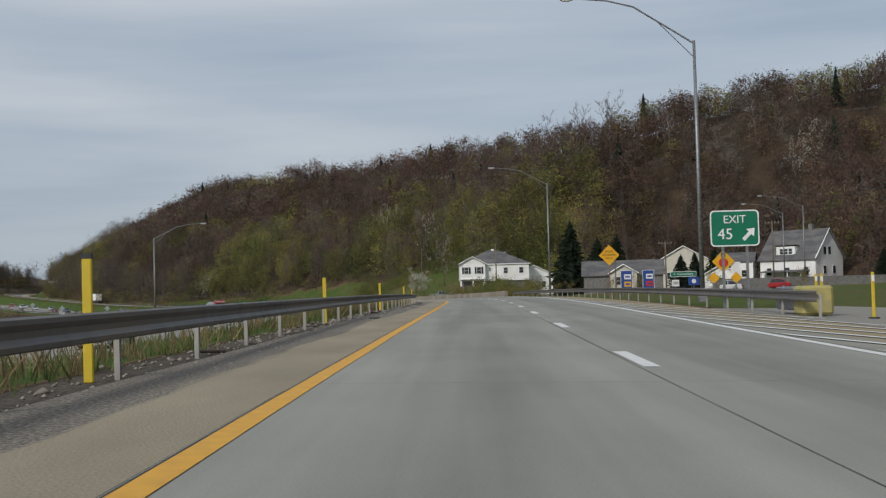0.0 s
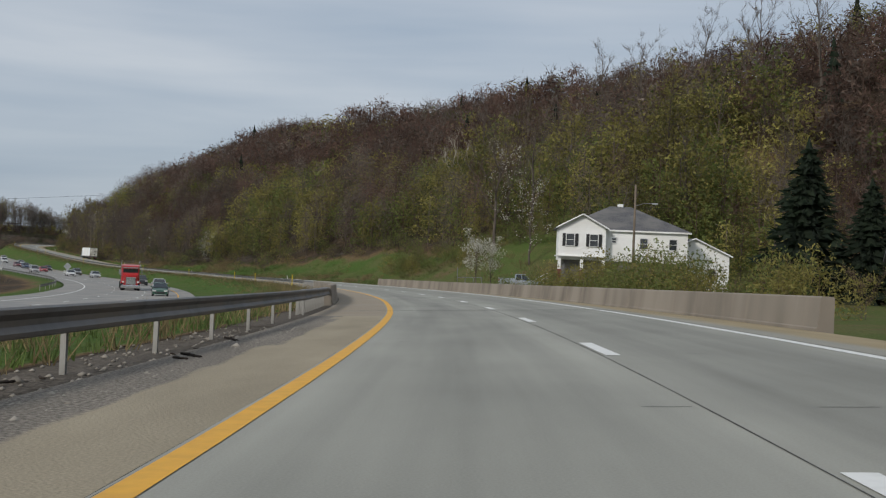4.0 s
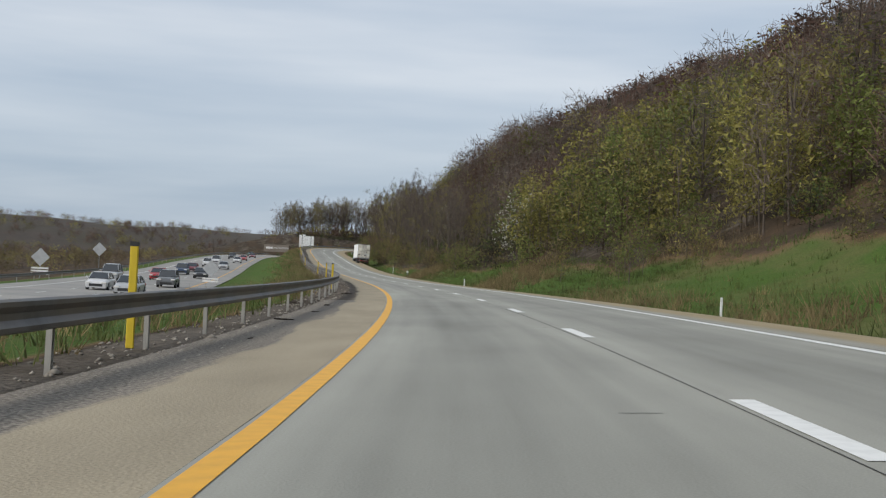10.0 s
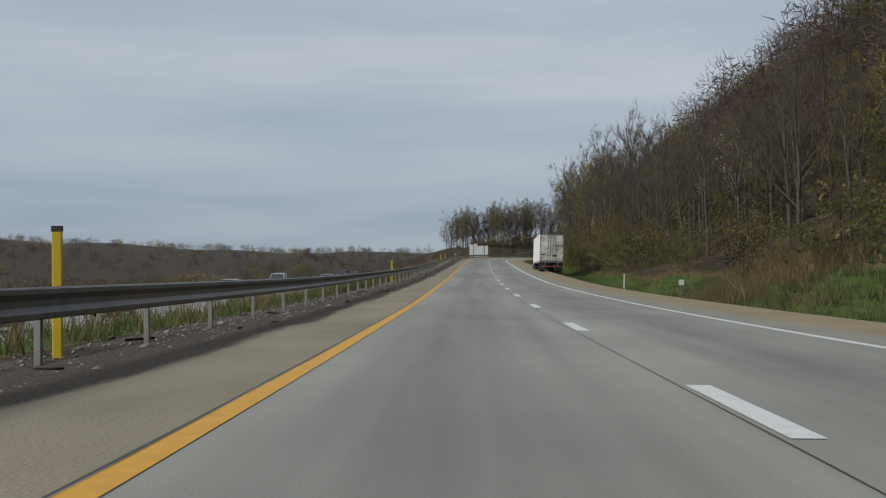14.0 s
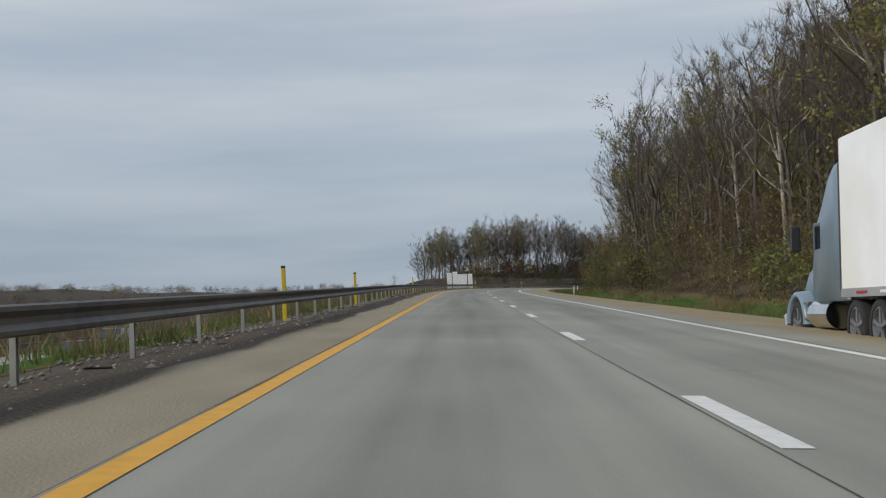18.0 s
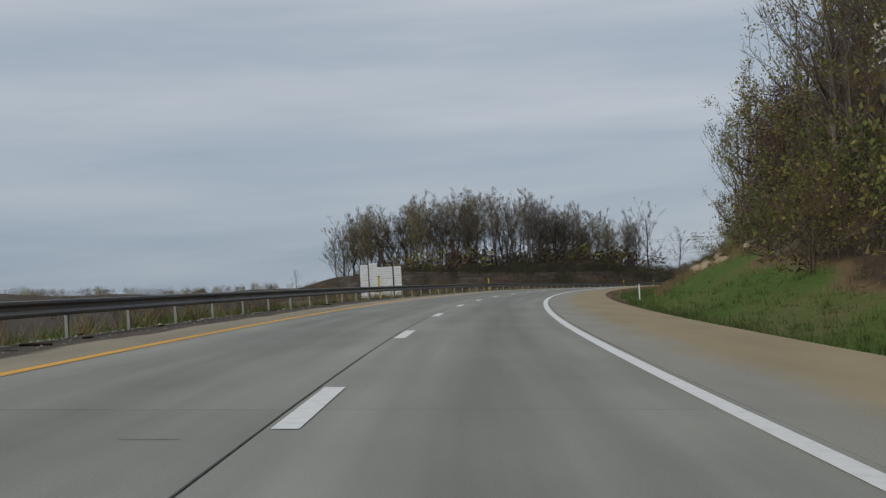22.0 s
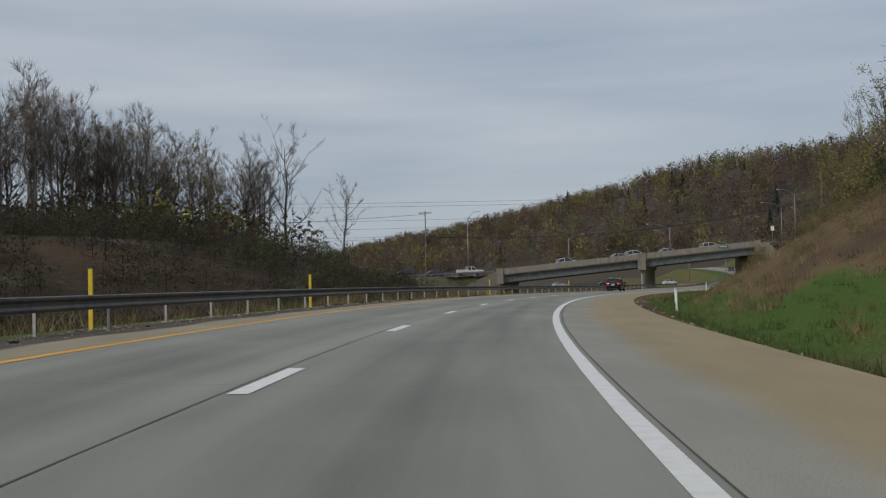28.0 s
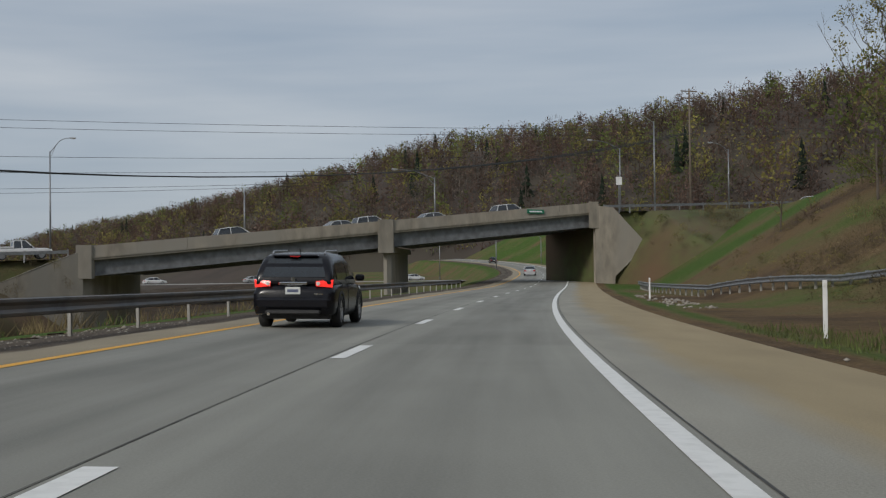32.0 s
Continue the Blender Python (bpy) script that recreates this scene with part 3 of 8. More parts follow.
def grid_ground():
    us = np.array([-390, -300, -230, -170, -130, -100, -80, -65, -54, -46, -40, -36, -33, -30, -26, -22, -18, -16, -14, -12.5, -11, -9.8, -8.8, -8.0, -7.3, -6.8, -6.3, -5.7, -5.5, 6.6, 6.8, 7.4, 8.2, 9.2, 10.2, 11.4, 12.6,
                   14, 15.6, 17.5, 20, 23, 26.5, 31, 37, 45, 55, 66, 78, 92, 108, 126, 150, 190, 250, 320])
    ss = np.arange(-60, 1381, 6.0)
    S, U = np.meshgrid(ss, us, indexing="ij")
    sf, uf = S.ravel(), U.ravel()
    p = P3(sf, uf)
    rough = np.where(uf > 10, np.clip(uf - 10, 0, 30) / 30, np.clip(-uf - 38, 0, 30) / 30)
    wob = np.array([noise.noise(Vector((x * 0.045, y * 0.045, 0.3))) * 1.6 + noise.noise(Vector((x * 0.16, y * 0.16, 1.3))) * 0.35 for x, y in p[:, :2]])
    p[:, 2] += wob * rough - 0.02
    p[(uf > -5.6) & (uf < 6.7), 2] -= 0.3
    nv, nu = len(ss), len(us)
    faces = [(i * nu + j, i * nu + j + 1, (i + 1) * nu + j + 1, (i + 1) * nu + j) for i in range(nv - 1) for j in range(nu - 1)]
    loop = [j for j in range(nu)] + [i * nu + nu - 1 for i in range(1, nv)] + [(nv - 1) * nu + j for j in range(nu - 2, -1, -1)] + [i * nu for i in range(nv - 2, 0, -1)]
    centre = np.array([-200.0, 480.0])
    verts = [tuple(q) for q in p]
    zones = list(zone(sf, uf))
    rings = [loop]
    for radius, level in ((1.35, None), (4800, -14.0)):
        ring = []
        for i in loop:
            d = p[i, :2] - centre
            q = centre + d * radius if level is None else centre + d / np.linalg.norm(d) * radius
            verts.append((q[0], q[1], p[i, 2] * 0.5 - 6 if level is None else level))
            zones.append(2.1)
            ring.append(len(verts) - 1)
        rings.append(ring)
    for a, b in zip(rings, rings[1:]):
        k = len(a)
        faces += [(a[i], b[i], b[(i + 1) % k], a[(i + 1) % k]) for i in range(k)]
    me = bpy.data.meshes.new("ground")
    me.from_pydata(verts, [], faces)
    me.materials.append(GROUND)
    me.attributes.new("zone", "FLOAT", "POINT").data.foreach_set("value", zones)
    me.polygons.foreach_set("use_smooth", [True] * len(me.polygons))
    me.update()
    if me.polygons[100].normal.z < 0:
        me.flip_normals()
    ob = new("ground", me)
    return tagged(ob, "rolling ground of spring grass, dry stalks and leaf litter", "ground", kind="structure")


ground = grid_ground()

# ---- carriageway ----
road = tagged(new("road"), "grey concrete highway carriageway with two lanes and tan shoulders", "road", kind="structure")
SLAB = 18.6
bed = strip("road_bed", -5.6, 6.7, -60, 1380, -0.05, SEAL, road)
for s0_, s1_, mt_ in ((-60, 158, INNER), (158, 244, TAN), (244, 350, INNER), (350, 1380, DIRT)):
    strip("shoulder", -5.7, -3.745, s0_, s1_, 0.0, mt_, road, label="tan concrete inner shoulder edged with gravel")
strip("shoulder", 3.685, 6.8, -60, 1380, 0.0, OUTER, road, label="outer shoulder, grey at the lane and tan at the verge")
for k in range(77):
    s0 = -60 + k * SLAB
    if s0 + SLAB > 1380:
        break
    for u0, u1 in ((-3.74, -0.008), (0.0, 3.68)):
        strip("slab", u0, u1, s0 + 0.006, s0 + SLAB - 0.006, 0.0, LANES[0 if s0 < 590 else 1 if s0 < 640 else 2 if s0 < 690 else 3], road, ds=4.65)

marks = tagged(new("lane_markings"), "worn yellow and white painted lane lines", "markings", kind="structure")
strip("yellow_line", -3.70, -3.507, -60, 1380, 0.006, YELLOW, marks)
strip("white_line", 3.415, 3.60, -60, 1380, 0.006, WHITEP, marks)
for u_, w_ in ((-0.016, 0.02), (3.665, 0.024), (-3.722, 0.022)):
    # patchy bitumen: the width wanders along the joint
    st_ = np.arange(-60, 1380, 1.5)
    rows_ = []
    for s in st_:
        f_ = 0.55 + 0.9 * abs(noise.noise(Vector((s * 0.23, u_, 4.0)))) + 0.5 * noise.noise(Vector((s * 0.05, u_, 9.0)))
        x, y, z, h, b = at(s)
        rows_.append([(x + float(lane_fit(s, u_ + q)) * math.cos(h), y + float(lane_fit(s, u_ + q)) * math.sin(h), float(deck(s, u_)) + 0.005) for q in (0, w_ * max(0.35, f_))])
    me_ = Mesh().loft(rows_, closed=False, caps=False).data("seam", SEAL)
    if me_.polygons[0].normal.z < 0:
        me_.flip_normals()
    part("seam", me_, SEAL, marks)
for k in range(-60, 60):
    s0 = 656.5 + 12.19 * k
    s0 += float(np.interp(s0, [12, 162, 232, 262, 318, 597, 621, 741.8, 863.7, 924.7, 949, 973.4, 985.6, 1200], [-6.4, -4.0, -2.95, -2.5, -0.3, 0.8, 1.5, 2.3, 5.3, 8.8, 9.6, 11.0, 10.9, 11.0]))
    if -58 < s0 < 1370:
        strip("dash", 0.05, 0.25, s0, s0 + 3.05, 0.006, WHITEP, marks, ds=3.05)

# opposite carriageway
OPPC = mat("opposite_concrete", (0.25, 0.245, 0.23), (0.20, 0.195, 0.185), rough=0.85, scale=1.0, c3=(0.28, 0.265, 0.24), scale3=0.2)


def opp_strip(name, u0, u1, s0, s1, dz, material, parent, ds=6.0):
    st = np.linspace(s0, s1, int((s1 - s0) / ds) + 2)
    rows = []
    for s in st:
        x, y, z, h, b = at(s)
        zo = float(opp_z(s)) + dz
        rows.append([(x + u * math.cos(h), y + u * math.sin(h), zo) for u in (u0, u1)])
    me = Mesh().loft(rows, closed=False, caps=False).data(name, material)
    if me.polygons[0].normal.z < 0:
        me.flip_normals()
    return part(name, me, material, parent)


OPP_END = 800
opp = tagged(new("opposite_road"), "pale concrete carriageway for oncoming traffic", "road", kind="structure")
opp_strip("lane_surface", -33.5, -17.0, -60, OPP_END, 0.05, OPPC, opp)
for u, mtl in ((-18.9, YELLOW), (-30.6, WHITEP)):
    opp_strip("edge_line", u - 0.08, u + 0.08, -60, OPP_END, 0.058, mtl, opp)
for u in (-22.8, -26.6):
    for k in range(70):
        s0 = -58 + 12.19 * k
        if s0 < OPP_END - 4:
            opp_strip("dash", u - 0.07, u + 0.07, s0, s0 + 3.05, 0.058, WHITEP, opp)


# ---- guard rails ----
def rail_data():
    prof = [(0.0, -0.155), (0.045, -0.135), (0.05, -0.09), (0.0, -0.03), (0.0, 0.03), (0.05, 0.09), (0.045, 0.135), (0.0, 0.155)]
    return prof + [(u - 0.012, z) for u, z in reversed(prof)]


def rail_piece(s0, s1, ua, ub, side, top, follow):
    rings = []
    for s in np.linspace(s0, s1, 3):
        u = ua + (ub - ua) * (s - s0) / (s1 - s0)
        x, y, z, h, b = at(s)
        base = float(land(s, u)) if follow else 0
        zz = base + top - 0.155
        rings.append([(x + (u + side * a) * math.cos(h), y + (u + side * a) * math.sin(h), zz + dz) for a, dz in rail_data()])
    return Mesh().loft(rings)


def inner_rail(s):
    """The inner guardrail keeps no even distance from the lane."""
    return np.interp(s, [-60, 15, 78, 130, 148, 260, 323, 414, 480, 536, 567, 640, 883, 942, 1002, 1100], [-5.8, -5.8, -6.4, -6.2, -6.0, -5.75, -6.0, -5.45, -6.0, -6.1, -5.85, -6.4, -6.35, -5.85, -5.6, -6.2])


def guardrail(s0, s1, u, side, label, top=0.74, spacing=3.81, material=RUSTRAIL, flare=0.0):
    g = thing("guardrail", Matrix.Identity(4), label, "guardrail")
    close = spacing < 2
    pw, pd = (0.10, 0.16) if close else (0.062, 0.076)
    post = Mesh().box((0, pd / 2 - 0.004, 0.05), (pw, 0.008, 1.2)).box((0, -pd / 2 + 0.004, 0.05), (pw, 0.008, 1.2)).box((0, 0, 0.05), (0.008, pd - 0.018, 1.2)).data("post", POSTSTEEL)
    block = Mesh().box((0, 0, 0), (0.14, 0.16, 0.34)).data("block", STEEL)
    n = int(round((s1 - s0) / spacing))
    u_base = u
    for k in range(n + 1):
        s = s0 + k * spacing
        u, u2 = [(float(inner_rail(q)) if u_base is None else u_base) + flare * max(0.0, 1 - j / (0.75 * n)) ** 1.5 for q, j in ((s, k), (s + spacing, k + 1))]
        m = spot(s, u - side * (0.22 if close else 0.055))
        lean = Matrix.Rotation(radians(random.uniform(-1.5, 1.5)), 4, "X")
        part("post", post, POSTSTEEL, g, m=m @ lean)
        if close:
            part("block", block, STEEL, g, m=spot(s, u - side * 0.10, top - 0.16))
        if k < n:
            part("beam", rail_piece(s, s + spacing, u, u2, side, top, True), material, g, smooth_faces=False)
    return g


guardrail(-57, 160.2, None, 1, "weathered steel guardrail on posts along the gravel median edge")
guardrail(160.2, 174.4, None, 1, "close-posted guardrail end joined to the bridge parapet", spacing=0.953)
guardrail(230.5, 247.6, None, 1, "close-posted guardrail leading off the bridge parapet", spacing=0.953)
guardrail(247.6, 1090, None, 1, "long weathered steel guardrail on posts beside the gravel verge")
guardrail(34, 150, 7.3, -1, "weathered steel guardrail along the exit gore")
guardrail(270, 790, -34.6, 1, "steel guardrail along the far edge of the oncoming road", spacing=7.62)
guardrail(1029, 1096, 10.6, -1, "galvanised steel guardrail below the overpass embankment", material=STEEL, flare=6.2, spacing=1.905)


# ---- bridge parapets ----
def parapet(s0, s1, u, side, label):
    g = thing("bridge_parapet", Matrix.Identity(4), label, "barrier")
    prof = [(0.0, -0.3), (0.0, 0.07), (0.035, 0.10), (0.11, 0.81), (0.14, 0.84), (0.40, 0.84), (0.43, 0.81), (0.43, -0.9)]
    n = int(round((s1 - s0) / 7.5))
    for k in range(n):
        a, b = s0 + (s1 - s0) * k / n + 0.004, s0 + (s1 - s0) * (k + 1) / n - 0.004
        ms, _ = sweep([(u + side * q, z) for q, z in prof], a, b, 2.5, closed=True)
        part("segment", ms, PARAPET, g)
    return g


parapet(174, 231.5, -5.75, -1, "brown-stained concrete bridge parapet on the inner side")
parapet(152, 277, 6.75, 1, "tan concrete bridge parapet on the outer side")
for s in (163.5, 234.6):
    for ua_, ub_ in ((-5.6, 3.68), (3.69, 6.6)):
        strip("expansion_joint", ua_, ub_, s, s + 0.20, 0.009, SEAL, road, ds=0.4)


# ---- trees ----
def rot_to(d):
    return Vector(d).to_track_quat("Z", "Y").to_matrix()


class Tri:
    """Triangles gathered fast."""
    def __init__(self):
        self.v, self.f = [], []

    def cone(self, p0, p1, r0, r1, n=3):
        m = rot_to(p1 - p0)
        b = len(self.v)
        for p, r in ((p0, r0), (p1, r1)):
            for k in range(n):
                a = 2 * math.pi * k / n
                self.v.append(tuple(p + m @ Vector((r * math.cos(a), r * math.sin(a), 0))))
        for k in range(n):
            j = (k + 1) % n
            self.f += [(b + k, b + j, b + n + j), (b + k, b + n + j, b + n + k)]

    def sliver(self, p, d, w):
        side = d.cross(Vector((random.uniform(-1, 1), random.uniform(-1, 1), random.uniform(-1, 1))))
        if side.length < 1e-4:
            side = Vector((1, 0, 0))
        side = side.normalized() * w
        b = len(self.v)
        self.v += [tuple(p - side), tuple(p + side), tuple(p + d)]
        self.f.append((b, b + 1, b + 2))

    def mass(self, p, r, n=20, w=0.10, low=0.3, high=0.6):
        """The dense inside of a lobe: broad ragged sprays crossing one another."""
        for _ in range(n):
            q = p + Vector((random.gauss(0, 0.42), random.gauss(0, 0.42), random.gauss(-0.05, 0.36))) * r
            d = Vector((random.gauss(0, 1), random.gauss(0, 1), random.gauss(0.2, 0.8))).normalized()
            self.sliver(q - d * r * low * 0.5, d * r * random.uniform(low, high), r * w * random.uniform(0.6, 1.3))

    def leaf(self, p, size):
        a = Vector((random.gauss(0, 1), random.gauss(0, 1), random.gauss(0, 1))).normalized() * size
        c = a.cross(Vector((random.gauss(0, 1), random.gauss(0, 1), random.gauss(0, 1))))
        c = c.normalized() * size * random.uniform(0.5, 0.9) if c.length > 1e-4 else Vector((size, 0, 0))
        b = len(self.v)
        self.v += [tuple(p - a), tuple(p + c), tuple(p + a), tuple(p - c)]
        self.f += [(b, b + 1, b + 2), (b, b + 2, b + 3)]


def grow(seed, height, spread, limbs, twigs, leaves=0, leaf=0.25, low=0.3, twig_len=1.6, twig_w=0.025, trunk_r=None, subs=4):
    """Trunk, crown of limbs and twigs, and leaves of a broadleaf tree, each as triangles."""
    random.seed(seed)
    trunk, crown, foliage = Tri(), Tri(), Tri()
    r = trunk_r or height * 0.013
    pts = [Vector((0, 0, -0.6))]
    k = 6
    for i in range(1, k + 1):
        pts.append(Vector((random.gauss(0, 0.025) * height * i / k, random.gauss(0, 0.025) * height * i / k, height * 0.84 * i / k)))
    for i in range(k):
        trunk.cone(pts[i], pts[i + 1], r * (1 - i / k * 0.85), r * (1 - (i + 1) / k * 0.85), 7)
    tips = []
    for j in range(limbs):
        t = low + (0.97 - low) * ((j + random.random()) / limbs)
        f = t * k
        i = min(int(f), k - 1)
        p = pts[i].lerp(pts[i + 1], f - i)
        az = j * 2.4 + random.uniform(-0.6, 0.6)
        up = random.uniform(0.45, 1.1) + 0.7 * t
        reach = spread * (1.2 - 0.75 * t) * random.uniform(0.6, 1.2)
        d = Vector((math.cos(az), math.sin(az), up)).normalized() * reach * 1.25
        q = p + d * 0.55 + Vector((random.gauss(0, 0.2), random.gauss(0, 0.2), 0))
        e = p + d + Vector((random.gauss(0, 0.3), random.gauss(0, 0.3), reach * 0.3))
        rr = r * (0.45 - 0.25 * t)
        crown.cone(p, q, rr, rr * 0.6)
        crown.cone(q, e, rr * 0.6, rr * 0.12)
        tips += [(p, q), (q, e)]
        for _ in range(subs):
            w = random.uniform(0.2, 0.95)
            b = q.lerp(e, w) if random.random() < 0.6 else p.lerp(q, w)
            dd = (d.normalized() + Vector((random.gauss(0, 0.6), random.gauss(0, 0.6), random.uniform(0, 0.8)))).normalized() * reach * random.uniform(0.3, 0.6)
            crown.cone(b, b + dd, rr * 0.32, rr * 0.06)
            tips.append((b, b + dd))
            for _ in range(2):
                c = b.lerp(b + dd, random.uniform(0.3, 0.9))
                ee = (dd.normalized() + Vector((random.gauss(0, 0.5), random.gauss(0, 0.5), random.uniform(0, 0.8)))).normalized() * reach * random.uniform(0.15, 0.32)
                crown.cone(c, c + ee, rr * 0.14, rr * 0.03)
                tips.append((c, c + ee))
    for _ in range(twigs):
        a, b = random.choice(tips)
        p = a.lerp(b, random.uniform(0.25, 1.0))
        d = ((b - a).normalized() * 0.7 + Vector((random.gauss(0, 0.5), random.gauss(0, 0.5), random.gauss(0.4, 0.4)))).normalized()
        crown.sliver(p, d * twig_len * random.uniform(0.4, 1.2), twig_w * random.uniform(0.6, 1.3))
    # leaves sit in bunches on some of the branch ends
    bunch = random.sample(tips, max(1, int(len(tips) * 0.55)))
    for _ in range(leaves):
        a, b = random.choice(bunch)
        p = a.lerp(b, random.uniform(0.3, 1.1)) + Vector((random.gauss(0, 0.32), random.gauss(0, 0.32), random.gauss(0.05, 0.3)))
        foliage.leaf(p, leaf * random.uniform(0.5, 1.3))
    return trunk, crown, foliage


def conifer(seed, height, spread, tiers=9, fringe=14):
    """A spruce: ragged drooping skirts of boughs, narrowing to a point."""
    random.seed(seed)
    trunk, crown, foliage = Tri(), Tri(), Tri()
    trunk.cone(Vector((0, 0, -0.4)), Vector((0, 0, height * 0.95)), height * 0.015, 0.02, 6)
    for i in range(tiers):
        t = i / tiers
        r = spread * (1 - t) ** 0.85 * random.uniform(0.85, 1.1)
        z = height * (0.08 + 0.86 * t)
        top = (random.gauss(0, 0.1), random.gauss(0, 0.1), z + height / tiers * 1.25)
        n = 11
        b = len(foliage.v)
        foliage.v.append(top)
        for k in range(n):
            a, q = 2 * math.pi * (k + random.uniform(-0.3, 0.3)) / n, r * (random.uniform(0.85, 1.2) if k % 2 else random.uniform(0.4, 0.7))
            foliage.v.append((q * math.cos(a), q * math.sin(a), z - q * 0.28 + random.uniform(-0.25, 0.25)))
        foliage.f += [(b, b + 1 + k, b + 1 + (k + 1) % n) for k in range(n)]
        for k in range(fringe):
            a, q = random.uniform(0, 6.28), r * random.uniform(0.35, 1.0)
            p = Vector((q * math.cos(a), q * math.sin(a), z + (r - q) * 0.9 - 0.2))
            foliage.sliver(p, Vector((math.cos(a), math.sin(a), random.uniform(-0.7, 0.3))).normalized() * (0.4 + 0.22 * r), 0.12 + 0.05 * r)
    return trunk, crown, foliage


def tri_data(name, tri, material):
    me = bpy.data.meshes.new(name)
    me.from_pydata(tri.v, [], tri.f)
    me.materials.append(material)
    return me


def make_tree(name, label, pieces, leafmat, m=None, group="roadside trees", bark=None, twigs=None):
    t = thing(name, m or Matrix.Identity(4), label, "tree", group)
    trunk, crown, foliage = pieces
    if trunk.f:
        part("trunk", tri_data("trunk", trunk, bark or BARK), bark or BARK, t)
    if crown.f:
        wood = twigs or bark or TWIG
        part("crown", tri_data("crown", crown, wood), wood, t)
    if foliage.f:
        part("foliage", tri_data("foliage", foliage, leafmat), leafmat, t)
    return t


def scatter(name, kinds, places, label, category="woods"):
    """Many trees in one mesh. kinds: lists of (Tri, material); places: rows of x, y, z, size, turn, kind."""
    mats, vs, fs, ms = [], [], [], []
    base = 0
    packed = []
    for kind in kinds:
        row = []
        for tri, mtl in kind:
            if tri.f:
                if mtl not in mats:
                    mats.append(mtl)
                row.append((np.array(tri.v, np.float32), np.array(tri.f, np.int32), mats.index(mtl)))
        packed.append(row)
    tones = []
    for x, y, z, size, turn, kind in places:
        own = max(-0.45, min(0.6, random.gauss(0, 0.24) + 0.3 * noise.noise(Vector((x * 0.03, y * 0.03, 11)))))
        c, s = math.cos(turn) * size, math.sin(turn) * size
        for v, f, mi in packed[int(kind)]:
            w = np.empty_like(v)
            w[:, 0], w[:, 1], w[:, 2] = v[:, 0] * c - v[:, 1] * s + x, v[:, 0] * s + v[:, 1] * c + y, v[:, 2] * size + z
            vs.append(w)
            fs.append(f + base)
            ms.append(np.full(len(f), mi, np.int32))
            base += len(v)
            tones.append(np.full(len(v), own, np.float32))
    v, f, mi = np.concatenate(vs), np.concatenate(fs), np.concatenate(ms)
    me = bpy.data.meshes.new(name)
    me.vertices.add(len(v))
    me.vertices.foreach_set("co", v.ravel())
    me.loops.add(f.size)
    me.loops.foreach_set("vertex_index", f.ravel())
    me.polygons.add(len(f))
    me.polygons.foreach_set("loop_start", np.arange(0, f.size, 3, dtype=np.int32))
    me.polygons.foreach_set("loop_total", np.full(len(f), 3, np.int32))
    for mtl in mats:
        me.materials.append(mtl)
    me.polygons.foreach_set("material_index", mi)
    me.attributes.new("tone", "FLOAT", "POINT").data.foreach_set("value", np.concatenate(tones))
    me.update(calc_edges=True)
    return tagged(new(name, me), label, category, kind="stuff")


# trees of the wooded hillside, seen from far
def canopy(seed, height, spread, n, w, leaf_n, base=0.2, lobes=8, stem=0.14, reach=(0.7, 1.5), leaf=(0.28, 0.7), leaf_w=0.17, dense=(20, 0.10)):
    """A crown of several rounded lobes of twigs and leaves, each carried by a limb of one stem."""
    random.seed(seed)
    c, f = Tri(), Tri()
    lean = Vector((random.gauss(0, 0.05), random.gauss(0, 0.05), 1))
    c.cone(Vector((0, 0, -1.0)), lean * height * 0.5, stem, stem * 0.7)
    c.cone(lean * height * 0.5, lean * height * 0.9, stem * 0.7, stem * 0.15)
    lumps = []
    for k in range(lobes):
        t = (k + 0.5) / lobes
        a = k * 2.4 + random.uniform(-0.5, 0.5)
        out = spread * math.sqrt(max(0.06, 1 - abs(2 * t - 0.8) ** 2 / 1.5)) * random.uniform(0.4, 0.72)
        ctr = lean * height * (base + (0.86 - base) * t) + Vector((out * math.cos(a), out * math.sin(a), random.uniform(-0.4, 0.4)))
        rad = spread * random.uniform(0.34, 0.56)
        lumps.append((ctr, rad))
        if dense:
            (f if leaf_n > n else c).mass(ctr, rad, *dense)
        foot = lean * ctr.z * 0.66
        c.sliver(foot, ctr + Vector((0, 0, rad * 0.6)) - foot, stem * 0.55)
    for k in range(n + leaf_n):
        ctr, rad = random.choice(lumps)
        d = Vector((random.gauss(0, 1), random.gauss(0, 1), random.gauss(0.25, 0.85))).normalized()
        p = ctr + d * rad * random.uniform(0.35, 1.0)
        if k < n:
            way = (d + Vector((random.gauss(0, 0.5), random.gauss(0, 0.5), random.gauss(0.25, 0.5)))).normalized()
            c.sliver(p, way * random.uniform(*reach), w * random.uniform(0.6, 1.3))
        else:
            f.sliver(ctr + d * rad * random.uniform(0.6, 1.05), Vector((random.gauss(0, 1), random.gauss(0, 1), random.gauss(0, 1))).normalized() * random.uniform(*leaf), leaf_w * random.uniform(0.7, 1.2))
    return c, f


